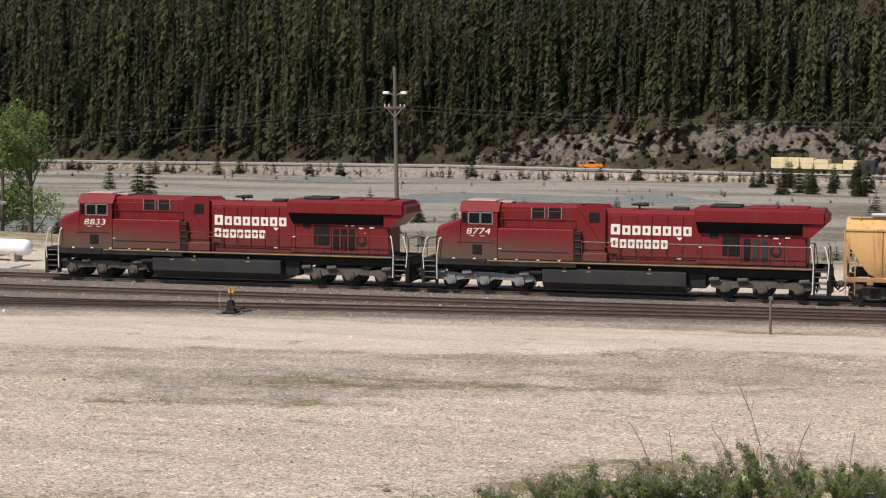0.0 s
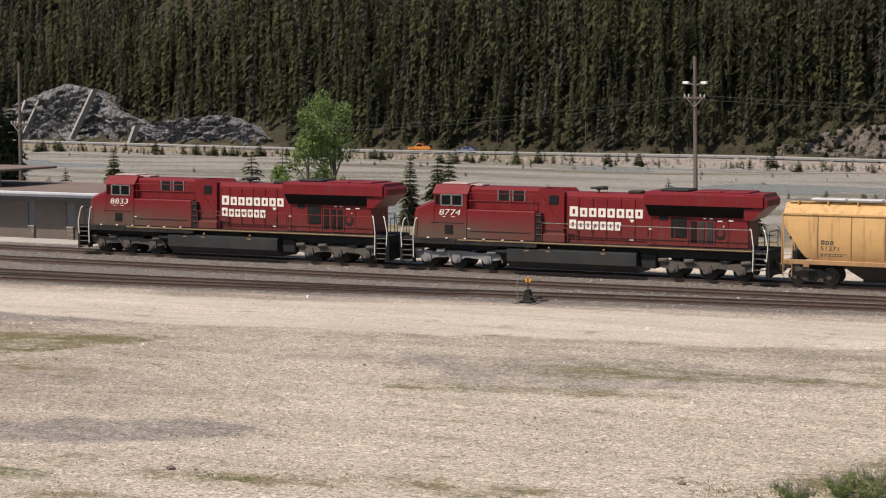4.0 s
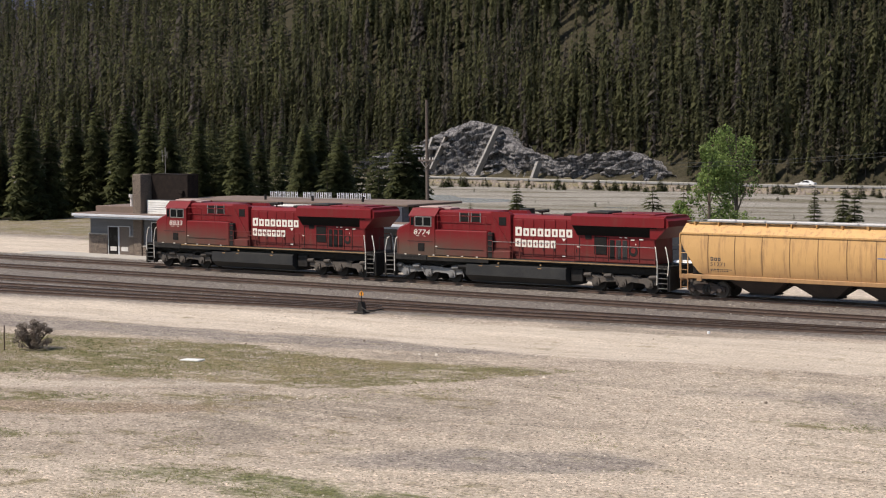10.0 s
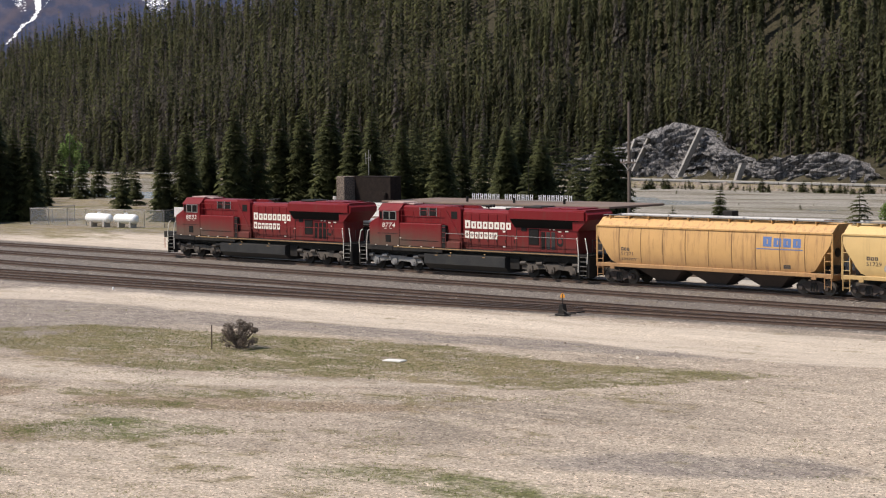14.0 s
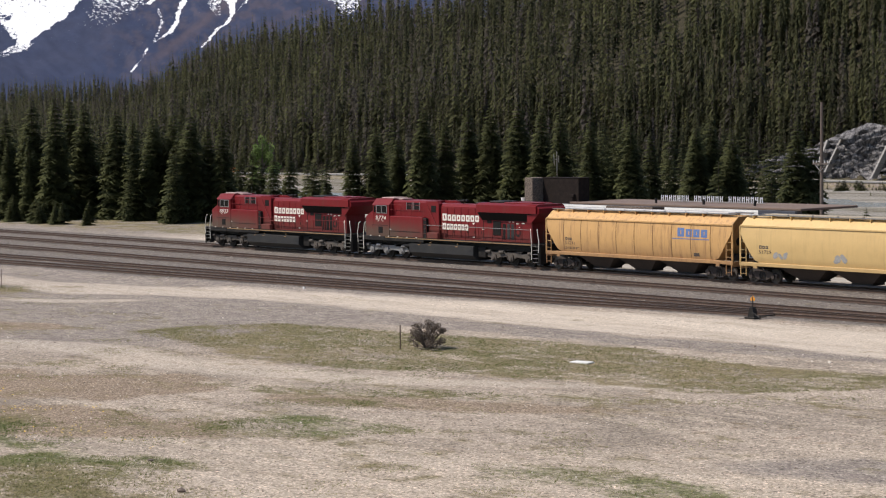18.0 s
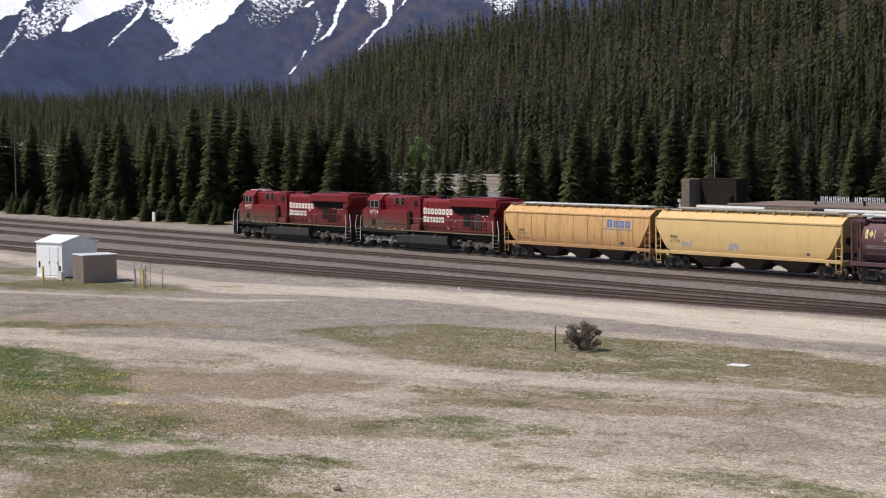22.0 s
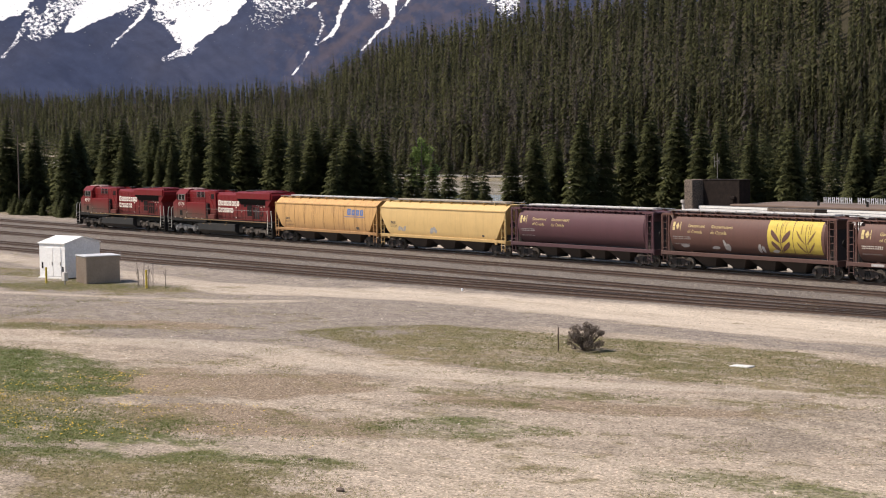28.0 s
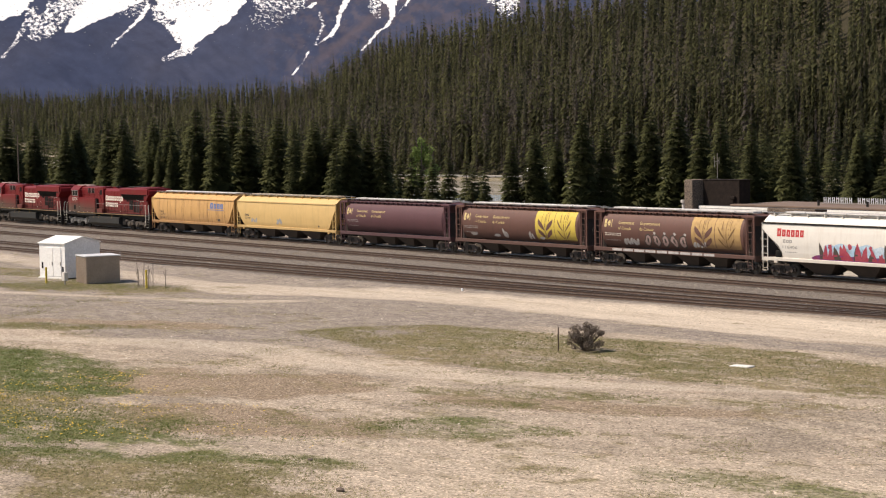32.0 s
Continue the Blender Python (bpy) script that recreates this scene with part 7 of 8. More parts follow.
lk_.new(stone_, p_.inputs["Base Color"])
p_.inputs["Roughness"].default_value = 0.9
p_.inputs["Specular IOR Level"].default_value = 0.2
TARROOF = mat("brown gravel roofing", (0.19, 0.13, 0.1), (0.12, 0.095, 0.08), 0.9, 0, 0.5, 10, 0.7, 0.3)
FASCIA = mat("pale grey fascia boards", (0.58, 0.59, 0.62), (0.42, 0.42, 0.44), 0.6, 0, 0.6, 12, 0.6)
DARKSTONE = mat("dark stone cladding", (0.026, 0.019, 0.016), (0.015, 0.012, 0.011), 0.85, 0, 3, 18, 0.9, 0.5)
DARKSTONE.node_tree.nodes["Principled BSDF"].inputs["Specular IOR Level"].default_value = 0.1
DOORM = mat("dull brown door paint", (0.13, 0.1, 0.08), (0.09, 0.07, 0.06), 0.6, 0, 1, 12, 0.6)
WINDOWM = mat("dark boarded glass", (0.016, 0.015, 0.015), (0.03, 0.027, 0.025), 0.25, 0, 0.8, 8, 0.6, 0)
WINDOWM.node_tree.nodes["Principled BSDF"].inputs["Specular IOR Level"].default_value = 0.12
CONCRETE = mat("pale concrete", (0.42, 0.39, 0.35), (0.3, 0.28, 0.25), 0.9, 0, 0.6, 10, 0.7, 0.3)


SLATEB = mat("slate blue boards", (0.06, 0.065, 0.085), (0.04, 0.043, 0.055), 0.7, 0, 0.8, 12, 0.6)


def build_station():
    st = thing("station_building", "low grey station with stone base, white band and flat roofs", "station")
    y = 105.9
    z0 = -0.45
    part("wall", Geo().box(-115.6, -62.9, y, y + 8.6, z0, 3.0), SIDING, st)
    part("platform", Geo().box(-121, -56, 103.2, y, z0, -0.28, 0.02), CONCRETE, st)
    # stone base and piers
    for a, b, t in ((-115.7, -113.5, 1.3), (-110.9, -110.4, 1.2), (-109.35, -101.0, 0.45), (-100.4, -97.0, 0.62), (-93.35, -85.0, 0.45)):
        part("stone_base", Geo().box(a, b, y - 0.16, y + 0.02, z0, t, 0.03), STONE, st)
        part("sill", Geo().box(a - 0.02, b + 0.02, y - 0.2, y - 0.02, t, t + 0.09, 0.01), CONCRETE, st)
    part("chimney", Geo().box(-110.35, -109.4, y - 0.25, y + 1.2, z0, 6.3, 0.04), STONE, st, "tall stone chimney pier")
    part("chimney_block", Geo().box(-109.4, -105.3, y + 0.95, y + 2.2, 3.0, 6.25, 0.04), DARKSTONE, st, "dark stone block above the roof")
    part("chimney_cap", Geo().box(-109.42, -105.25, y + 0.92, y + 2.24, 6.25, 6.31, 0.02), DARKSTONE, st)
    # lapped boards of the white band
    part("clerestory", Geo().box(-109.3, -83.0, y + 0.3, y + 0.94, 3.0, 4.22), SIDING, st)
    for k in range(6):
        z = 3.12 + 0.18 * k
        part("siding_board", Geo().prism([(y + 0.29, z), (y + 0.24, z + 0.01), (y + 0.28, z + 0.18), (y + 0.29, z + 0.18)], -109.2, -101.53), WHITEP, st, "white lapped siding board")
        part("siding_board", Geo().prism([(y + 0.29, z), (y + 0.24, z + 0.01), (y + 0.28, z + 0.18), (y + 0.29, z + 0.18)], -95.5, -86.42), WHITEP, st, "white lapped siding board")
    part("band_panel", Geo().box(-96.63, -95.52, y + 0.2, y + 0.29, 3.12, 4.2, 0.01), DARKSTONE, st, "dark end of the stone panel")
    part("band_panel", Geo().box(-86.4, -83.02, y + 0.2, y + 0.29, 3.12, 4.2, 0.01), SLATEB, st, "slate blue end of the white band")
    # flat dark sheet paints the shade of the door recess, no opening is cut
    part("porch_panel", Geo().box(-96.28, -95.05, y - 0.03, y + 0.01, z0, 2.7), DARKSTONE, st, "flat dark panel standing in for the shaded door recess")
    for a, b in ((-101.0, -100.42), (-96.95, -96.3)):
        part("stone_pier", Geo().box(a, b, y - 0.2, y + 0.02, z0, 2.72, 0.03), STONE, st)
    part("band_panel", Geo().box(-101.53, -96.64, y + 0.14, y + 0.29, 3.12, 4.2, 0.02), STONE, st, "stone clad end of the white band")
    part("roof", Geo().box(-105.7, -82.6, y + 0.3, y + 7.0, 4.23, 4.4, 0.03), TARROOF, st, "brown upper flat roof")
    for a, b, m in ((-116.2, -62.5, FASCIA),):
        part("canopy", Geo().box(a, b, y - 1.55, y + 9.0, 2.86, 3.06, 0.03), FASCIA, st, "flat roof with pale grey fascia")
        part("canopy_top", Geo().box(a + 0.15, b - 0.15, y - 1.4, y + 8.9, 3.06, 3.12, 0.01), TARROOF, st)
    part("roof_curb", Geo().box(-115.5, -110.5, y + 0.5, y + 7.0, 3.1, 3.62, 0.03), TARROOF, st)
    part("soffit_beam", Geo().box(-116.0, -62.8, y - 1.45, y - 1.3, 2.72, 2.87), FASCIA, st)
    # doors, windows, openings
    for a, b, t, m in ((-113.42, -112.3, 1.95, WINDOWM), (-112.15, -110.95, 1.98, DOORM), (-94.95, -93.45, 2.3, DOORM)):
        d = part("door", Geo().box(a, b, y - 0.05, y + 0.03, z0 + 0.15, t, 0.01), m, st)
        part("door_frame", Geo().box(a - 0.07, a, y - 0.08, y + 0.03, z0 + 0.15, t + 0.07).box(b, b + 0.07, y - 0.08, y + 0.03, z0 + 0.15, t + 0.07).box(a - 0.07, b + 0.07, y - 0.08, y + 0.03, t, t + 0.07), FASCIA, d)
        part("door_panel", Geo().box(a + 0.2, b - 0.2, y - 0.062, y - 0.045, 0.0, 0.35), PALEHATCH, d)
    for a, b, c, d in ((-108.4, -106.6, 0.85, 2.4), (-105.3, -103.6, 0.85, 2.4), (-101.9, -101.15, 0.85, 2.4), (-100.3, -97.05, 0.75, 2.35), (-92.6, -90.8, 0.62, 2.55), (-90.7, -88.9, 0.62, 2.55), (-88.8, -87.0, 0.62, 2.55)):
        w = part("window", Geo().box(a, b, y - 0.04, y + 0.03, c, d, 0.005), WINDOWM, st)
        part("window_frame", Geo().box(a - 0.06, a, y - 0.07, y + 0.03, c - 0.06, d + 0.06).box(b, b + 0.06, y - 0.07, y + 0.03, c - 0.06, d + 0.06).box(a, b, y - 0.07, y + 0.03, d, d + 0.06).box(a, b, y - 0.09, y + 0.03, c - 0.07, c), FASCIA, w)
    for x in (-108.75, -106.3, -103.3, -94.05, -86.7):
        part("white_block", Geo().box(x - 0.28, x + 0.28, y - 0.12, y + 0.02, 0.5, 0.78, 0.01), WHITEP, st)
    for x in (-82.6, -79.4, -76.05):
        part("garage_door", Geo().box(x, x + 2.65, y - 0.06, y + 0.02, z0, 2.3), DOORM, st)
    for a, b in ((-79.9, -79.4), (-76.65, -76.1), (-73.35, -72.5), (-66.0, -62.8)):
        part("pier", Geo().box(a, b, y - 0.2, y + 0.02, z0, 0.55, 0.03), STONE, st)
        part("sill", Geo().box(a - 0.02, b + 0.02, y - 0.23, y, 0.55, 0.62, 0.01), CONCRETE, st)
    for z in np.arange(0.7, 2.8, 0.19):
        part("siding_board", Geo().prism([(y, z), (y - 0.03, z + 0.005), (y - 0.008, z + 0.18), (y, z + 0.18)], -73.4, -62.9), SIDING, st)
        part("siding_board", Geo().prism([(y, z), (y - 0.03, z + 0.005), (y - 0.008, z + 0.18), (y, z + 0.18)], -115.6, -113.55), SIDING, st)
        for a, b in ((-109.35, -101.05), (-93.35, -85.0)):
            part("siding_board", Geo().prism([(y, z), (y - 0.03, z + 0.005), (y - 0.008, z + 0.18), (y, z + 0.18)], a, b), SIDING, st)
    part("door", Geo().box(-68.2, -67.1, y - 0.05, y + 0.03, z0 + 0.15, 1.9), DOORM, st)
    part("ramp_rail", Geo().tube([(-67.0, y - 1.2, 0.6), (-64.0, y - 1.2, 0.75), (-61.6, y - 1.2, 0.4), (-61.6, y - 1.2, -0.3)], 0.03), STEEL, st)
    part("notice_board", Geo().box(-62.9, -62.86, y + 1.2, y + 2.1, 0.9, 1.7), PALEHATCH, st)
    # roof clutter
    vent = part("roof_vent", Geo().cyl((-111.7, y + 1.0, 3.1), (-111.7, y + 1.0, 4.35), 0.16, 12).cyl((-111.7, y + 1.0, 4.35), (-111.7, y + 1.0, 4.6), 0.26, 12), PALEHATCH, st)
    part("roof_vent", Geo().cyl((-105.9, y + 0.9, 4.45), (-105.9, y + 0.9, 4.9), 0.16, 10).box(-106.15, -105.65, y + 0.7, y + 1.1, 4.75, 5.0, 0.03), DARKSTONE, st)
    part("roof_vent", Geo().box(-74.0, -73.2, y + 2.0, y + 2.8, 3.1, 4.25, 0.03), BLACK, st)
    for x in (-97.2, -92.4, -87.5):
        part("roof_vent", Geo().cyl((x, y + 1.2, 4.45), (x, y + 1.2, 4.85), 0.1, 8), BLACK, st)
    an = part("antenna", Geo().cyl((-107.7, y + 0.9, 6.4), (-107.7, y + 0.9, 8.45), 0.03, 8), STEEL, st)
    part("dipole", Geo().tube([(-108.0, y + 0.9, 7.3), (-108.05, y + 0.9, 8.2)], 0.025).cyl((-108.05, y + 0.9, 7.7), (-107.5, y + 0.9, 7.85), 0.02, 6).cyl((-107.5, y + 0.9, 7.55), (-107.5, y + 0.9, 8.1), 0.025, 6), STEEL, an)
    part("waste_box", Geo().box(-107.0, -106.0, y - 0.9, y - 0.2, -0.3, 0.55, 0.03), DOORM, st)
    # sign letters that stand on the roof's far edge, seen from behind
    sg = thing("roof_sign", "thin grey letter plates seen from behind on the roof", "sign")
    ys = y + 4.0
    part("rail", Geo().box(-99.4, -88.8, ys - 0.03, ys + 0.03, 4.46, 4.52), STEEL, sg)
    x = -99.2
    for k in range(24):
        if k not in (7, 15):
            b = part("letter_plate", Geo().box(x, x + 0.07, ys - 0.02, ys + 0.02, 4.5, 4.96).box(x + 0.2, x + 0.27, ys - 0.02, ys + 0.02, 4.5, 4.96).box(x + 0.05, x + 0.22, ys - 0.02, ys + 0.02, 4.7 + 0.12 * (k % 2), 4.77 + 0.12 * (k % 2)), FASCIA, sg)
        x += 0.43
    sg2 = thing("roof_sign", "short row of white letter plates beside the chimney", "sign")
    part("rail", Geo().box(-112.8, -110.6, ys - 0.03, ys + 0.03, 3.6, 3.67), STEEL, sg2)
    for k in range(5):
        part("letter_plate", Geo().box(-112.7 + 0.42 * k, -112.42 + 0.42 * k, ys - 0.02, ys + 0.02, 3.66, 4.3), WHITEP, sg2)
    fe = thing("picket_sign", "row of upright white boards beyond the station's end", "sign")
    part("rail", Geo().box(-64.4, -62.0, 109.9, 109.96, 3.12, 3.3), STEEL, fe)
    for k in range(4):
        part("board", Geo().box(-64.3 + 0.4 * k, -64.1 + 0.4 * k, 109.86, 109.9, 3.12, 3.75), WHITEP, fe)


build_station()


# ---- yard furniture ----
ORANGE = mat("orange target paint", (0.62, 0.26, 0.02), (0.5, 0.18, 0.02), 0.5)
YELLOWB = mat("yellow bollard paint", (0.55, 0.42, 0.05), (0.4, 0.28, 0.05), 0.6)
TANM = mat("tan ribbed sheet steel", (0.36, 0.285, 0.225), (0.27, 0.21, 0.165), 0.6, 0, 1, 12, 0.6)
SHEDW = mat("bright white shed sheeting", (0.82, 0.82, 0.82), (0.74, 0.74, 0.73), 0.5, 0, 0.8, 10, 0.4)
BRICKRED = mat("rusty red steel", (0.3, 0.06, 0.04), (0.2, 0.05, 0.04), 0.7)


def build_switch_stand(x, y, label, tall):
    sw = thing("switch_stand", label, "switch stand", "switch stands")
    sw.matrix_basis = pose(x, y, -0.16)
    part("base", Geo().box(-0.35, 0.35, -0.3, 0.3, 0.0, 0.1, 0.02).prism([(-0.22, 0.1), (0.22, 0.1), (0.1, 0.62), (-0.1, 0.62)], -0.16, 0.16, "y"), BLACK, sw)
    part("spindle", Geo().cyl((0, 0, 0.6), (0, 0, 1.0), 0.03, 8), BLACK, sw)
    tg = part("target", Geo().prism([(-0.13, 0.98), (0.13, 0.98), (0.16, 1.1), (0, 1.26), (-0.16, 1.1)], -0.012, 0.012, "y"), ORANGE, sw, "small orange target plate")
    part("target_stripe", Geo().box(-0.03, 0.03, -0.018, -0.012, 1.0, 1.2), BLACK, tg)
    part("lever", Geo().tube([(0.1, -0.15, 0.35), (0.75, -0.35, 0.14), (1.25, -0.4, 0.22)], 0.035), BLACK, sw)
    part("throw_rod", Geo().cyl((0, 0.2, 0.08), (0.0, 1.9, 0.06), 0.035, 6), BLACK, sw)
    for d in (-0.45, 0.45):
        part("head_block", Geo().box(d - 0.13, d + 0.13, -0.6, 3.0, -0.2, 0.0, 0.02), TIEM, sw)
    if tall:
        part("lock_staff", Geo().tube([(-0.55, 0, 0.0), (-0.6, 0.05, 0.9), (-0.52, 0.05, 1.25)], 0.022).ball((-0.5, 0.05, 1.27), 0.06, 0.06, 0.06, 8, 5), STEEL, sw)


build_switch_stand(-65.2, 79.6, "black iron switch stand with an orange target", False)
build_switch_stand(-33.8, 84.2, "black iron switch stand with orange target and staff", True)


def build_white_shed():
    sh = thing("storage_shed", "bright white pitched storage shed on the grass", "shed")
    sh.matrix_basis = pose(-135.1, 60.5, -0.42, 0, 0, 13)
    w, d = 3.15, 3.4
    part("wall", Geo().box(0, w, 0, d, 0.12, 2.75), SHEDW, sh)
    part("gable", Geo().prism([(0, 2.75), (d, 2.75), (d / 2, 3.2)], 0, w, "x"), SHEDW, sh)
    for a, b, z0, z1 in ((-0.1, d / 2, 2.74, 3.22), (d / 2, d + 0.1, 3.22, 2.74)):
        part("roof", Geo().prism([(a, z0), (b, z1), (b, z1 + 0.06), (a, z0 + 0.06)], -0.08, w + 0.08, "x"), SHEDW, sh)
    for a in (0.75, 1.75):
        dr = part("door", Geo().box(a, a + 0.95, -0.05, 0.0, 0.25, 2.45, 0.01), SHEDW, sh)
        part("latch", Geo().box(a + 0.85, a + 0.92, -0.09, -0.05, 1.1, 1.35), STEEL, dr)
    part("vent", Geo().box(0.28, 0.45, -0.03, 0.0, 0.8, 1.3), GRILLE, sh)
    part("vent", Geo().box(2.8, 2.95, -0.03, 0.0, 0.5, 1.0), GRILLE, sh)
    part("skid", Geo().box(-0.1, w + 0.1, -0.1, 0.12, 0, 0.14, 0.02), WHITEP, sh)
    part("skid", Geo().box(-0.1, w + 0.1, d - 0.2, d, 0, 0.14, 0.02), WHITEP, sh)
    bx = thing("storage_box", "tan ribbed steel storage box with a flat roof", "shed")
    bx.matrix_basis = pose(-127.1, 60.6, -0.42, 0, 0, 82)
    part("wall", Geo().box(0, 2.6, 0, 2.4, 0, 2.0), TANM, bx)
    for x in np.arange(0.08, 2.6, 0.16):
        part("rib", Geo().box(x, x + 0.07, -0.03, 0.0, 0.05, 1.98), TANM, bx)
    for y in np.arange(0.1, 2.35, 0.2):
        part("rib", Geo().box(-0.03, 0.0, y, y + 0.09, 0.05, 1.98), TANM, bx)
    part("roof", Geo().box(-0.08, 2.7, -0.08, 2.5, 2.0, 2.08, 0.015), FASCIA, bx)
    for x, y, z in ((-130.2, 58.8, 0.9), (-120.6, 62.2, 1.0)):
        bo = thing("bollard", "thin yellow painted steel bollard beside the sheds", "bollard", "bollards")
        bo.matrix_basis = pose(x, y, -0.45)
        part("post", Geo().cyl((0, 0, 0), (0, 0, z + 0.3), 0.085, 10).ball((0, 0, z + 0.3), 0.085, 0.085, 0.05, 10, 4), YELLOWB, bo)
    mt = thing("meter_box", "grey utility meter box on a short post", "meter box")
    mt.matrix_basis = pose(-127.6, 59.1, -0.42)
    part("post", Geo().cyl((0, 0, 0), (0, 0, 0.5), 0.05, 8), STEEL, mt)
    part("case", Geo().box(-0.25, 0.25, -0.15, 0.15, 0.3, 0.95, 0.03), PALEHATCH, mt)
    rng = random.Random(4)
    for k in range(7):
        x, y = -121.8 + rng.uniform(0, 2.4), 62.2 + rng.uniform(-0.5, 1.5)
        s = thing("dry_stalk", "bare dark dead weed stalk", "weed", "dead stalks by the sheds")
        s.matrix_basis = pose(x, y, -0.42)
        part("stem", Geo().tube([(0, 0, 0), (0.05, 0, 0.7), (rng.uniform(-0.2, 0.2), 0, rng.uniform(1.2, 1.9))], 0.02).tube([(0.04, 0, 0.6), (-0.25, 0, 1.15)], 0.014), BARK, s)


build_white_shed()


def build_propane(x, y, turn, length, label):
    tk = thing("propane_tank", label, "tank", "white gas tanks")
    tk.matrix_basis = pose(x, y, -0.42, 0, 0, turn)
    g = Geo()
    r = 0.52
    rings = []
    for u, q in ((0.0, 0.02), (0.05, 0.5), (0.15, 0.8), (0.3, 0.96), (0.45, 1.0)):
        rings.append([(u, r * q * math.cos(math.tau * i / 18), 0.95 + r * q * math.sin(math.tau * i / 18)) for i in range(18)])
    for u, q in ((0.45, 1.0), (0.3, 0.96), (0.15, 0.8), (0.05, 0.5), (0.0, 0.02)):
        rings.append([(length - u, r * q * math.cos(math.tau * i / 18), 0.95 + r * q * math.sin(math.tau * i / 18)) for i in range(18)])
    part("vessel", g.loft(rings), SHEDW, tk)
    for a in (0.22, 0.75):
        part("saddle", Geo().box(a * length, a * length + 0.3, -0.45, 0.45, 0.0, 0.6, 0.02), CONCRETE, tk)
    part("dome", Geo().cyl((length * 0.5, 0, 1.45), (length * 0.5, 0, 1.62), 0.18, 12), SHEDW, tk)


build_propane(-170.2, 124.6, 3, 4.1, "long white gas tank on concrete saddles inside a fence")
build_propane(-165.6, 125.0, 3, 3.6, "white gas tank on concrete saddles inside a fence")
build_propane(-62.3, 108.9, -8, 5.2, "white gas tank on saddles beside the station")


def build_fence():
    fe = thing("mesh_fence", "grey wire mesh fence round the gas tanks", "fence")
    m, nd, lk, p = nodes_of("wire mesh")
    co = nd.new("ShaderNodeTexCoord").outputs["Object"]
    p.inputs["Base Color"].default_value = (0.3, 0.3, 0.3, 1)
    p.inputs["Alpha"].default_value = 0.3
    for a, b in (((-178.5, 122.8), (-160.0, 127.3)), ((-178.5, 122.8), (-180, 130)), ((-160.0, 127.3), (-162, 132))):
        n = max(2, int(math.hypot(b[0] - a[0], b[1] - a[1]) / 2.6))
        for k in range(n + 1):
            x, y = a[0] + (b[0] - a[0]) * k / n, a[1] + (b[1] - a[1]) * k / n
            part("post", Geo().cyl((x, y, -0.45), (x, y, 1.5), 0.04, 6), STEEL, fe)
        part("top_rail", Geo().cyl((*a, 1.45), (*b, 1.45), 0.03, 6), STEEL, fe)
        part("mesh_panel", Geo().add([(*a, -0.4), (*b, -0.4), (*b, 1.45), (*a, 1.45)], [(0, 1, 2, 3)]), m, fe)


build_fence()


def build_signs():
    s = thing("yard_sign", "white blank board on a post beside the track", "sign")
    s.matrix_basis = pose(-132.8, 107.5, -0.42)
    part("post", Geo().cyl((0, 0, 0), (0, 0, 3.1), 0.05, 8), WHITEP, s)
    part("board", Geo().box(-0.8, 0.8, -0.05, 0.0, 2.75, 3.62, 0.02), PALEHATCH, s)
    t = thing("tool_stand", "dark box on a red steel frame beside the track", "trackside box")
    t.matrix_basis = pose(-132.6, 106.6, -0.42)
    part("box", Geo().box(-1.0, 0.8, -0.35, 0.35, 0.95, 1.5, 0.02), BLACK, t)
    for x in (-0.95, -0.35, 0.25, 0.75):
        for y in (-0.3, 0.3):
            part("leg", Geo().cyl((x, y, 0), (x, y, 0.98), 0.035, 6), BRICKRED, t)
    h = thing("hydrant_post", "short rusty red post beside the track", "post")
    h.matrix_basis = pose(-130.6, 106.9, -0.42)
    part("post", Geo().cyl((0, 0, 0), (0, 0, 0.9), 0.11, 10).ball((0, 0, 0.95), 0.13, 0.13, 0.1, 10, 5), BRICKRED, h)
    p = thing("marker_post", "pale weathered timber post in the gravel", "post")
    p.matrix_basis = pose(-7.8, 83.9, -0.42)
    part("post", Geo().cyl((0, 0, 0), (-0.02, 0, 1.85), 0.065, 8, 0.055), POLEM, p)
    part("cap", Geo().box(-0.1, 0.1, -0.06, 0.06, 1.8, 1.95, 0.01), POLEM, p)
    r = thing("steel_stake", "thin rusty steel stake beside the bush", "stake")
    r.matrix_basis = pose(-70.4, 58.8, -0.42)
    part("rod", Geo().cyl((0, 0, 0), (0.02, 0, 1.2), 0.03, 6), RAILM, r)
    c = thing("concrete_slab", "small pale concrete slab lying in the grass", "slab")
    c.matrix_basis = pose(-60.0, 61.0, -0.42, 0, 0, 12)
    part("slab", Geo().box(-0.5, 0.5, -0.3, 0.3, 0, 0.07, 0.02), WHITEP, c)
    w = thing("marker_sign", "small white marker on a stub at the wood's edge", "sign")
    w.matrix_basis = pose(-211, 110.5, -0.42)
    part("stub", Geo().box(-0.35, 0.35, -0.08, 0.08, 0.0, 1.2, 0.03), WHITEP, w)
    for k, (x, y) in enumerate(((-44.5, 83.3), (-99.9, 77.0))):
        m = thing("survey_marker", "tiny white marker stub at the track's edge", "marker", "survey markers")
        m.matrix_basis = pose(x, y - 1.9, -0.35)
        part("stub", Geo().box(-0.06, 0.06, -0.05, 0.05, 0, 0.3, 0.01), SHEDW, m)


build_signs()


# ---- shrubs and ground plants ----
JUNIPER = leaf_material("dull purple brown foliage", (0.12, 0.095, 0.08), (0.25, 0.21, 0.175), 0.85)
SHRUBLEAF = leaf_material("fresh shrub leaves", (0.12, 0.165, 0.05), (0.32, 0.4, 0.14), 0.5, 1.7, 0.7, 1.25, 0.45)
TWIG = mat("grey brown twigs", (0.17, 0.14, 0.125), (0.26, 0.22, 0.2), 0.8)


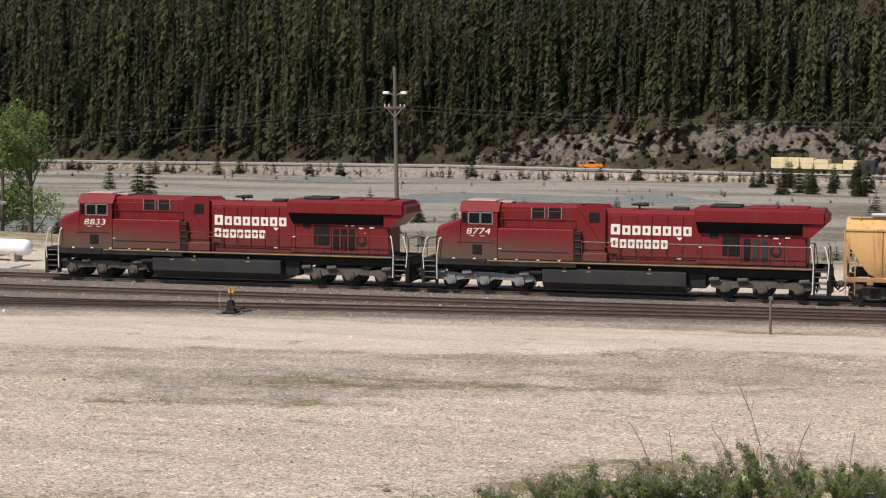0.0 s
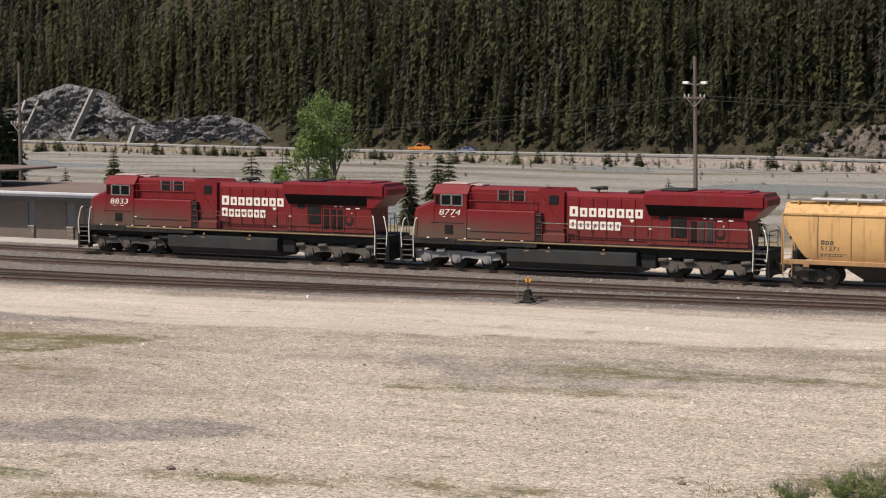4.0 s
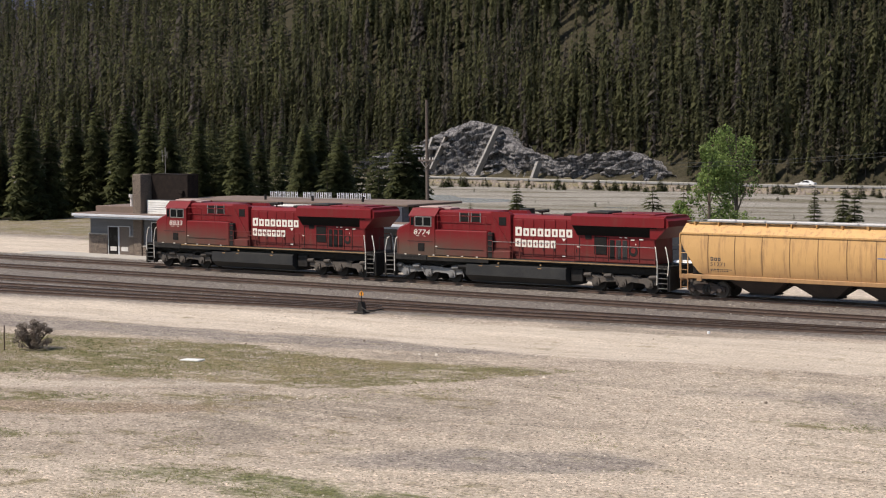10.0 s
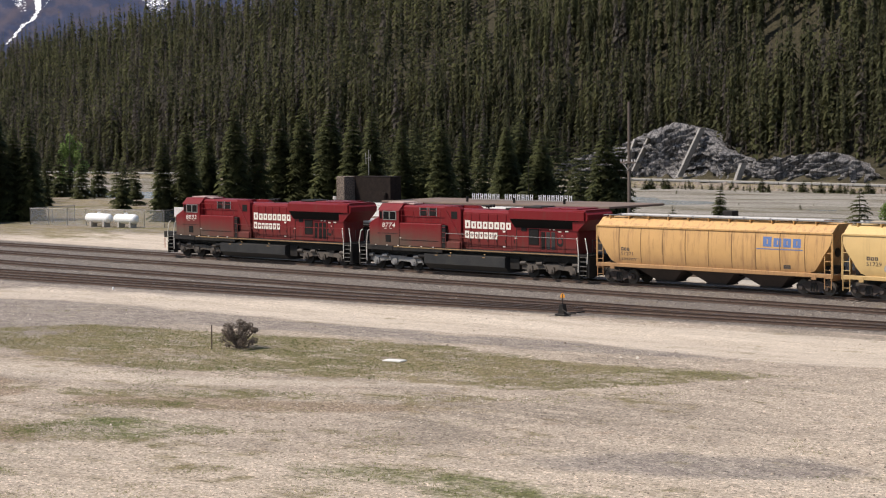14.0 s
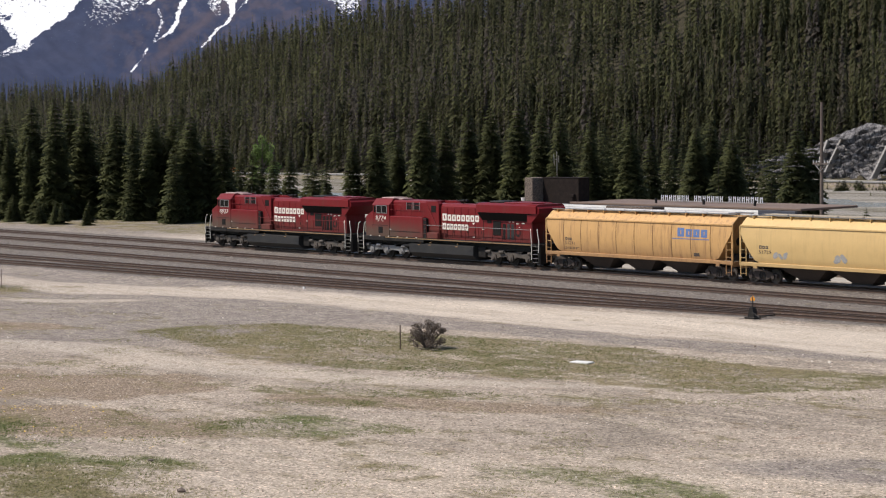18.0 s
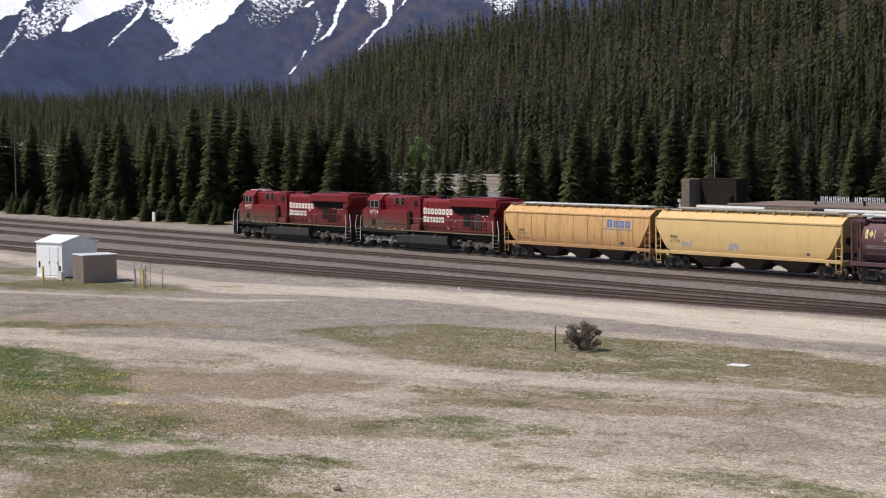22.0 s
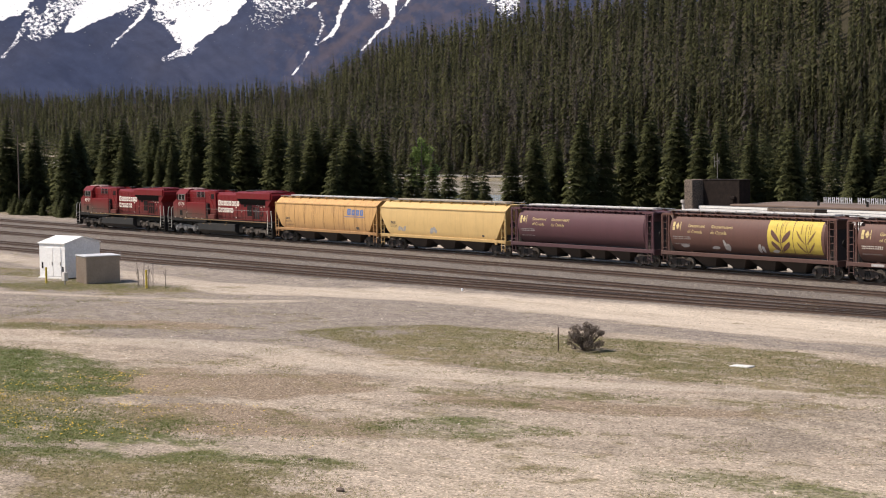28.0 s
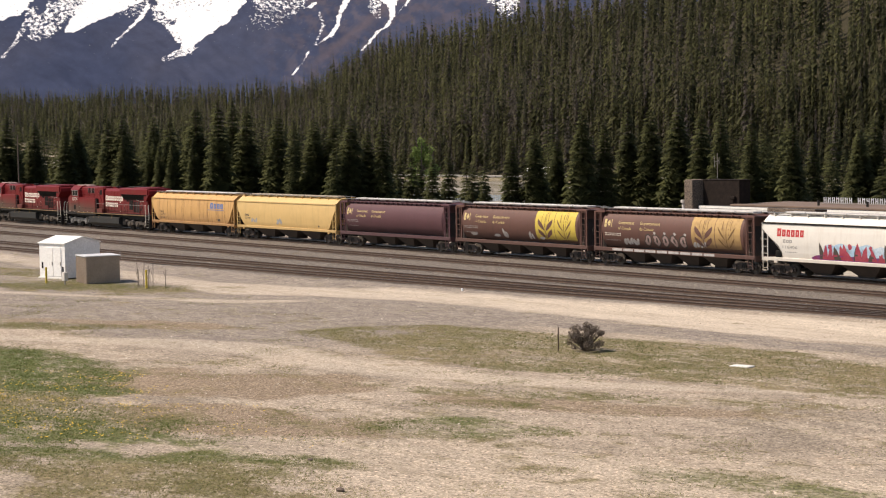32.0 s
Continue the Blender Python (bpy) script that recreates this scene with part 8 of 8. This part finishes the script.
def build_bush():
    b = thing("round_bush", "round grey brown leafless looking bush in the grass", "bush")
    b.matrix_basis = pose(-69.7, 59.9, -0.42)
    rng = random.Random(2)
    cl = []
    for k in range(46):
        g, u = rng.uniform(0, 6.3), rng.random()
        r = 0.98 * math.sqrt(rng.random())
        z = 0.2 + (1.2 - 0.5 * r * r) * u
        cl.append((r * math.cos(g), r * math.sin(g), z, 0.2, 0.2, 0.16))
        part("branch", Geo().tube([(0, 0, 0), (0.4 * r * math.cos(g), 0.4 * r * math.sin(g), 0.35 * z), cl[-1][:3]], 0.018, 4), BARK, b)
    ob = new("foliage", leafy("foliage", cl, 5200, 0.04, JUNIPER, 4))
    ob.parent = b


build_bush()


def build_shrubs():
    rng = random.Random(8)
    row = [(-11.6, 0.45), (-10.6, 0.6), (-9.9, 0.75), (-9.2, 0.85), (-8.5, 0.95), (-7.9, 1.1), (-7.2, 0.95), (-6.6, 1.0), (-6.0, 1.25), (-5.3, 1.45), (-4.7, 1.5), (-4.1, 1.35), (-3.5, 1.15), (-2.9, 1.0), (-2.3, 0.8), (-1.6, 0.9), (-0.9, 0.9), (-7.6, 0.8), (-5.8, 0.9), (-3.9, 0.8), (-2.6, 1.0)]
    for k, (x, h) in enumerate(row):
        s = thing("leafy_shrub", "leggy shrub with fresh green leaves and bare twigs", "shrub", "shrubs at the yard's near edge")
        y = 51.95 + 0.296 * x + rng.uniform(-0.9, 0.2)
        s.matrix_basis = pose(x, y, -0.45)
        r = 0.5 + 0.3 * h
        cl, tw = [], Geo()
        for j in range(13):
            g, q = rng.uniform(0, 6.3), r * math.sqrt(rng.random())
            z = h * rng.uniform(0.55, 1.05)
            tip = (q * math.cos(g), q * math.sin(g), z)
            mid = (0.6 * tip[0] + rng.uniform(-0.05, 0.05), 0.6 * tip[1], 0.55 * z)
            part("stem", Geo().tube([(0.25 * tip[0], 0.25 * tip[1], 0), mid, tip], 0.009, 4), TWIG, s)
            bare = rng.random() < 0.55
            for u in (0.12, 0.3, 0.45, 0.62, 0.78, 0.92, 1.0):
                p = [mid[i] * min(1, u * 2) if u < 0.5 else mid[i] + (tip[i] - mid[i]) * (2 * u - 1) for i in range(3)]
                if u < 0.75 or not bare:
                    cl.append((p[0] + rng.uniform(-0.07, 0.07), p[1] + rng.uniform(-0.07, 0.07), p[2] * 0.95, rng.uniform(0.06, 0.12), 0.09, rng.uniform(0.05, 0.12)))
                for _ in range(2):
                    tw.cyl(p, (p[0] + rng.uniform(-0.14, 0.14), p[1] + rng.uniform(-0.1, 0.1), p[2] + rng.uniform(0.06, 0.22)), 0.005, 3)
        part("twig", tw, TWIG, s)["kind"] = "stuff"
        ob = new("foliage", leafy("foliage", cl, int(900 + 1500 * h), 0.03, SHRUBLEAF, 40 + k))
        ob.parent = s
    for x, y, h, lean in ((-5.1, 53.4, 2.7, -0.75), (-8.0, 51.6, 1.75, -0.7), (-7.4, 51.5, 1.6, -0.15), (-5.7, 52.2, 1.6, -0.75), (-2.7, 54.0, 1.35, 0.12), (-4.2, 52.6, 1.9, 0.5)):
        s = thing("dead_stalk", "tall bare dead stalk above the shrubs", "weed", "dead stalks among the shrubs")
        s.matrix_basis = pose(x, y, -0.45)
        pts = [(0, 0, 0), (0.1 * lean, 0, 0.33 * h), (0.5 * lean, 0.02, 0.68 * h), (lean, 0.05, h)]
        part("stem", Geo().tube(pts, 0.014, 5), TWIG, s)
        for u, d in ((1, -0.3), (1, 0.35), (2, 0.14), (2, -0.22)):
            p = pts[u]
            part("side_twig", Geo().tube([p, (p[0] + 0.5 * d, 0, p[2] + 0.12 * h), (p[0] + 0.7 * d, 0, p[2] + 0.26 * h)], 0.008, 4), TWIG, s)


build_shrubs()


def pebble_material(name, dark, middle, pale):
    """Stones of which each has its own shade."""
    m, nd, lk, p = nodes_of(name)
    co = nd.new("ShaderNodeTexCoord").outputs["Object"]
    own = ramp(nd, lk, nd.new("ShaderNodeNewGeometry").outputs["Random Per Island"], [(0.0, dark), (0.35, middle), (0.75, middle), (1.0, pale)])
    lk.new(mixc(nd, lk, 1.0, own, ramp(nd, lk, tex(nd, lk, "noise", 25.0, co, 3, 0.6), [(0.3, (0.8,) * 3), (0.7, (1.15,) * 3)]), "MULTIPLY"), p.inputs["Base Color"])
    p.inputs["Roughness"].default_value = 0.95
    p.inputs["Specular IOR Level"].default_value = 0.2
    return m


PEBBLE = pebble_material("mixed gravel stones", (0.13, 0.1, 0.08), (0.36, 0.3, 0.24), (0.66, 0.6, 0.52))
BALLASTM = pebble_material("crushed track ballast", (0.07, 0.06, 0.055), (0.2, 0.175, 0.15), (0.42, 0.38, 0.33))


def ground_clutter():
    """Grass tufts, weeds, flowers and stones by the thousand."""
    rng = np.random.default_rng(21)
    n = 900000
    x = rng.uniform(-150, 8, n)
    y = rng.uniform(22, 72, n)
    g, road, bed = ground_masks(x, y)
    az = np.degrees(np.arctan2(x, y))
    near = np.clip(1.6 - y / 60, 0.25, 1)
    keep = (rng.random(n) < np.clip(g * 1.3 - 0.45 + 0.4 * wave(x, y, 2.6) + 0.35 * wave(x, y, 0.9, 2), 0.004, 0.9) * near) & (az > -69) & (az < 0)
    x, y = x[keep], y[keep]
    z = land(x, y)
    m = len(x)
    h = rng.uniform(0.015, 0.05, m) * (0.7 + 0.7 * rng.random(m))
    v = np.zeros((m, 9, 3))
    for b in range(3):
        a = rng.uniform(0, 6.28, m)
        w = rng.uniform(0.01, 0.024, m)
        lx, ly = rng.normal(0, 0.04, m), rng.normal(0, 0.04, m)
        ox, oy = rng.normal(0, 0.04, m), rng.normal(0, 0.04, m)
        v[:, 3 * b, :] = np.stack([x + ox - w * np.cos(a), y + oy - w * np.sin(a), z - 0.01], -1)
        v[:, 3 * b + 1, :] = np.stack([x + ox + w * np.cos(a), y + oy + w * np.sin(a), z - 0.01], -1)
        v[:, 3 * b + 2, :] = np.stack([x + ox + lx, y + oy + ly, z + h], -1)
    f = np.arange(m * 9).reshape(-1, 3)
    GR = leaf_material("grass blades", (0.12, 0.155, 0.045), (0.34, 0.29, 0.15), 0.7, 1.7, 0.75, 1.2, 0.4)
    me = raw_mesh("grass", v.reshape(-1, 3), f, GR)
    tint = np.clip(rng.normal(0.45, 0.25, m) + 0.25 * wave(x, y, 8.0, 1.0) - 0.4 * ground_tints(x, y)[2], 0, 1)
    paint(me, "tint", np.repeat(tint, 9))
    paint(me, "dead", np.zeros(m * 9))
    tagged(new("grass", me), "short patchy green and straw-coloured grass", "grass", kind="stuff")
    # dandelions
    n = 900
    hubs = np.stack([rng.normal(-73, 6, 60), rng.normal(32.5, 2.8, 60)], -1)[rng.integers(60, size=n)]
    x, y = hubs[:, 0] + rng.normal(0, 0.7, n), hubs[:, 1] + rng.normal(0, 0.6, n)
    v, f = [], []
    for a, b in zip(x, y):
        z = float(land(a, b)) + rng.uniform(0.05, 0.12)
        r = rng.uniform(0.02, 0.045)
        o = len(v)
        v += [(a + r * math.cos(q), b + r * math.sin(q), z) for q in np.arange(6) * math.tau / 6] + [(a, b, z + 0.02)]
        f += [(o + i, o + (i + 1) % 6, o + 6) for i in range(6)]
    me = raw_mesh("dandelions", v, f, mat("dandelion yellow", (0.75, 0.5, 0.02), (0.6, 0.4, 0.02), 0.6))
    tagged(new("dandelions", me), "scattered yellow dandelion flowers in the grass", "flowers", kind="stuff")
    # stones
    ico = [(0, 0, 1), (0.9, 0, 0.3), (0.28, 0.85, 0.35), (-0.72, 0.52, 0.3), (-0.72, -0.52, 0.35), (0.28, -0.85, 0.3), (0.6, 0.5, -0.4), (-0.3, 0.8, -0.4), (-0.85, 0, -0.4), (-0.3, -0.8, -0.4), (0.6, -0.5, -0.4)]
    tri = [(0, 1, 2), (0, 2, 3), (0, 3, 4), (0, 4, 5), (0, 5, 1), (1, 6, 2), (2, 6, 7), (2, 7, 3), (3, 7, 8), (3, 8, 4), (4, 8, 9), (4, 9, 5), (5, 9, 10), (5, 10, 1), (1, 10, 6)]
    base = np.array([(1, 0.1, -0.5), (0.1, 1, -0.5), (-1, 0.1, -0.5), (-0.1, -1, -0.5), (0.45, 0.1, 0.95), (-0.45, -0.1, 0.8)])
    sides = [(0, 1, 4), (1, 5, 4), (1, 2, 5), (2, 3, 5), (3, 4, 5), (3, 0, 4)]

    def heap(name, xs, ys, sizes, material, label, cat, flat=0.6):
        k = len(xs)
        zz = land(xs, ys)
        jit = rng.uniform(0.7, 1.3, (k, len(base), 3))
        vv = base[None] * jit * sizes[:, None, None] * np.array((1.2, 1.0, flat))
        vv += np.stack([xs, ys, zz + sizes * flat * 0.15], -1)[:, None, :]
        ff = (np.array(sides)[None] + (np.arange(k) * len(base))[:, None, None]).reshape(-1, 3)
        me = raw_mesh(name, vv.reshape(-1, 3), ff, material)
        tagged(new(name, me), label, cat, kind="stuff")

    k = 78000
    xs, ys = rng.uniform(-120, 4, k), 24 + 56 * rng.random(k) ** 1.2
    azz = np.degrees(np.arctan2(xs, ys))
    g, way, bed = ground_masks(xs, ys)
    ok = (azz > -69) & (azz < 0) & (bed < 0.3) & (rng.random(k) < (1 - 0.9 * way) * (1 - 0.6 * g) * (0.62 + 0.38 * wave(xs, ys, 3.1)))
    xs, ys = xs[ok], ys[ok]
    heap("gravel", xs, ys, 0.014 + 0.03 * rng.random(len(xs)) ** 2.5 + 0.045 * (rng.random(len(xs)) < 0.006), PEBBLE, "loose gravel stones scattered over the yard", "gravel", 0.9)
    k = 19000
    xs, ys = rng.uniform(-200, 10, k), rng.uniform(74, 103, k)
    ok = ground_masks(xs, ys)[2] > 0.6
    xs, ys = xs[ok], ys[ok]
    k = len(xs)
    heap("ballast", xs, ys, rng.uniform(0.03, 0.065, k), BALLASTM, "crushed grey brown stone ballast between the tracks", "ballast", 0.8)
    k = 520
    xs = rng.uniform(-330, 5, k)
    ys = lerp(xs, ROAD_Y) - rng.uniform(8.5, 17, k)
    heap("riprap", xs, ys, rng.uniform(0.25, 0.85, k), mat("riprap boulders", (0.27, 0.22, 0.175), (0.15, 0.125, 0.105), 0.9, 0, 0.3, 3, 0.9), "pale boulders along the highway bank", "boulders", 0.8)
    # single stones that catch the eye
    for x, y, s in ((-47.3, 30.8, 0.14), (-28.6, 44.2, 0.13), (-14.9, 48.5, 0.12), (-27.9, 44.4, 0.06), (-17.2, 45.1, 0.09), (-41.7, 31.5, 0.12), (-52.5, 33.0, 0.1), (-36.9, 28.0, 0.1)):
        st = Geo().add([tuple(np.array(p) * s * np.array((1.3, 1, 0.7)) * rng.uniform(0.85, 1.15)) for p in ico], tri + [(6, 10, 9, 8, 7)])
        ob = part("stone", st, mat_stone, None)
        ob.matrix_basis = pose(x, y, float(land(x, y)) + 0.3 * s)
        tagged(ob, "single dark brown stone lying on the gravel", "stone", "loose stones")


mat_stone = mat("dark brown stone", (0.11, 0.08, 0.065), (0.2, 0.16, 0.13), 0.9, 0, 6, 30, 0.7, 0.4)
ground_clutter()


# ---- highway traffic ----
ORANGEV = mat("orange truck paint", (0.62, 0.2, 0.02), (0.5, 0.16, 0.02), 0.35, 0, 1, 10, 0.3, 0, None, 0.3)
BLUEV = mat("silver blue car paint", (0.16, 0.2, 0.32), (0.12, 0.15, 0.24), 0.3, 0.3, 1, 10, 0.3, 0, None, 0.4)
CREAM = mat("pale lumber wrap", (0.66, 0.56, 0.34), (0.5, 0.42, 0.25), 0.7, 0, 0.8, 8, 0.6)
TYRE = mat("tyre rubber", (0.02, 0.02, 0.02), (0.04, 0.04, 0.04), 0.8)


def add_wheels(v, xs, r, half):
    for x in xs:
        for s in (-1, 1):
            w = part("wheel", Geo().cyl((x, s * half - s * 0.25, r), (x, s * half, r), r, 16), TYRE, v)
            part("rim", Geo().cyl((x, s * half, r), (x, s * (half + 0.01), r), r * 0.6, 12), STEEL, w)


def build_pickup():
    v = thing("pickup_truck", "orange pickup truck driving along the highway", "pickup truck")
    part("body", Geo().prism([(-2.85, 0.5), (-2.9, 1.02), (-1.3, 1.1), (2.75, 1.1), (2.8, 0.5)], -0.98, 0.98, "y"), ORANGEV, v)
    part("cab", Geo().loft([[(a, s * w, z) for a, w, z, s in ((-1.25, 0.95, 1.1, -1), (1.1, 0.95, 1.1, -1), (1.1, 0.95, 1.1, 1), (-1.25, 0.95, 1.1, 1))], [(a, s * 0.8, 1.85) for a, s in ((-0.55, -1), (0.9, -1), (0.9, 1), (-0.55, 1))]]), ORANGEV, v)
    for s in (-1, 1):
        part("window", Geo().add([(-0.9, s * 0.93, 1.2), (0.95, s * 0.93, 1.2), (0.82, s * 0.84, 1.74), (-0.5, s * 0.84, 1.74)], [(0, 1, 2, 3)]), GLASS, v)
    part("box_rail", Geo().box(1.15, 2.7, -0.98, -0.85, 1.1, 1.3, 0.02).box(1.15, 2.7, 0.85, 0.98, 1.1, 1.3, 0.02), ORANGEV, v)
    part("cargo", Geo().box(1.3, 2.6, -0.8, 0.8, 1.05, 1.5, 0.05), BLACK, v)
    add_wheels(v, (-1.9, 1.75), 0.4, 0.98)
    return v


def build_car(material, label, name="sedan_car"):
    v = thing(name, label, "car")
    part("body", Geo().prism([(-2.3, 0.35), (-2.35, 0.75), (-1.1, 0.92), (1.6, 0.95), (2.3, 0.85), (2.3, 0.35)], -0.88, 0.88, "y"), material, v)
    part("cabin", Geo().loft([[(-1.1, -0.84, 0.9), (1.7, -0.84, 0.93), (1.7, 0.84, 0.93), (-1.1, 0.84, 0.9)], [(-0.35, -0.66, 1.43), (0.95, -0.66, 1.43), (0.95, 0.66, 1.43), (-0.35, 0.66, 1.43)]]), material, v)
    for s in (-1, 1):
        part("window", Geo().add([(-0.8, s * 0.82, 0.98), (1.35, s * 0.82, 0.98), (0.85, s * 0.69, 1.36), (-0.35, s * 0.69, 1.36)], [(0, 1, 2, 3)]), GLASS, v)
    add_wheels(v, (-1.45, 1.4), 0.33, 0.88)
    return v


def build_lumber_truck():
    v = thing("lumber_truck", "long truck carrying cream wrapped lumber packs", "truck")
    part("bed", Geo().box(-10.5, 8.0, -1.25, 1.25, 1.15, 1.4, 0.03), BLACK, v)
    for k in range(6):
        a = -10.3 + 3.0 * k
        part("lumber_pack", Geo().box(a, a + 2.9, -1.2, 1.2, 1.4, 2.5, 0.03), CREAM, v)
        if k < 4 or k == 5:
            part("lumber_pack", Geo().box(a, a + 2.9, -1.2, 1.2, 2.54, 3.3 + (0.3 if k < 3 else 0.0), 0.03), CREAM, v)
    part("tractor", Geo().box(8.3, 11.2, -1.2, 1.2, 1.0, 3.4, 0.15).box(11.2, 12.6, -1.1, 1.1, 0.9, 2.0, 0.15), TANKM, v)
    add_wheels(v, (-9.6, -8.4, -1.0, 0.2, 6.5, 7.6, 11.6), 0.5, 1.22)
    return v


def build_motorhome():
    v = thing("box_truck", "long white box truck driving along the highway", "truck")
    part("body", Geo().box(-4.3, 8.8, -1.25, 1.25, 0.9, 3.9, 0.15), SHEDW, v)
    part("cab", Geo().prism([(-6.0, 0.6), (-6.0, 1.4), (-5.2, 1.6), (-4.5, 2.3), (-4.5, 0.6)], -1.05, 1.05, "y"), SHEDW, v)
    part("window", Geo().box(-5.3, -4.7, -1.07, -1.05, 1.55, 2.0), GLASS, v)
    add_wheels(v, (-5.1, -2.4, 5.8, 7.0), 0.45, 1.15)
    return v


TRAFFIC = [
    (build_pickup(), -1, -76.0, -28.3, -2.4),
    (build_car(BLUEV, "silver blue sedan driving along the highway"), 1, -297.0, 30.3, 1.8),
    (build_car(SHEDW, "white car driving along the highway", "white_car"), 1, -532.0, 34.0, 1.8),
    (build_lumber_truck(), 1, -26.0, 28.0, 1.8),
    (build_motorhome(), -1, 40.0, -17.0, -2.4),
]


def road_pose(x, lane, way):
    y0, y1 = float(lerp(x - 3, ROAD_Y)), float(lerp(x + 3, ROAD_Y))
    turn = math.degrees(math.atan2(y1 - y0, 6.0))
    return pose(x, (y0 + y1) / 2 - lane, -5.68, 0, 0, turn)


def motions():
    for c, u in CARS:
        rows = []
        for t in range(0, 33):
            x = train_s(t) + u
            rows.append((t, pose(x, line_y(x), 0, 0, 0, math.degrees(math.atan2(line_y(x + 18) - line_y(x), 18)))))
        walk(c, rows)
    times = [k / 10 for k in range(321)]
    for ob, x, r in SPIN:
        walk(ob, [(t, pose(x, 0, r, 0, math.degrees((train_s(t) - train_s(0)) / r), 0)) for t in times])
    for v, way, x0, speed, lane in TRAFFIC:
        walk(v, [(t, road_pose(x0 + speed * t, lane, way)) for t in range(0, 33)])


motions()
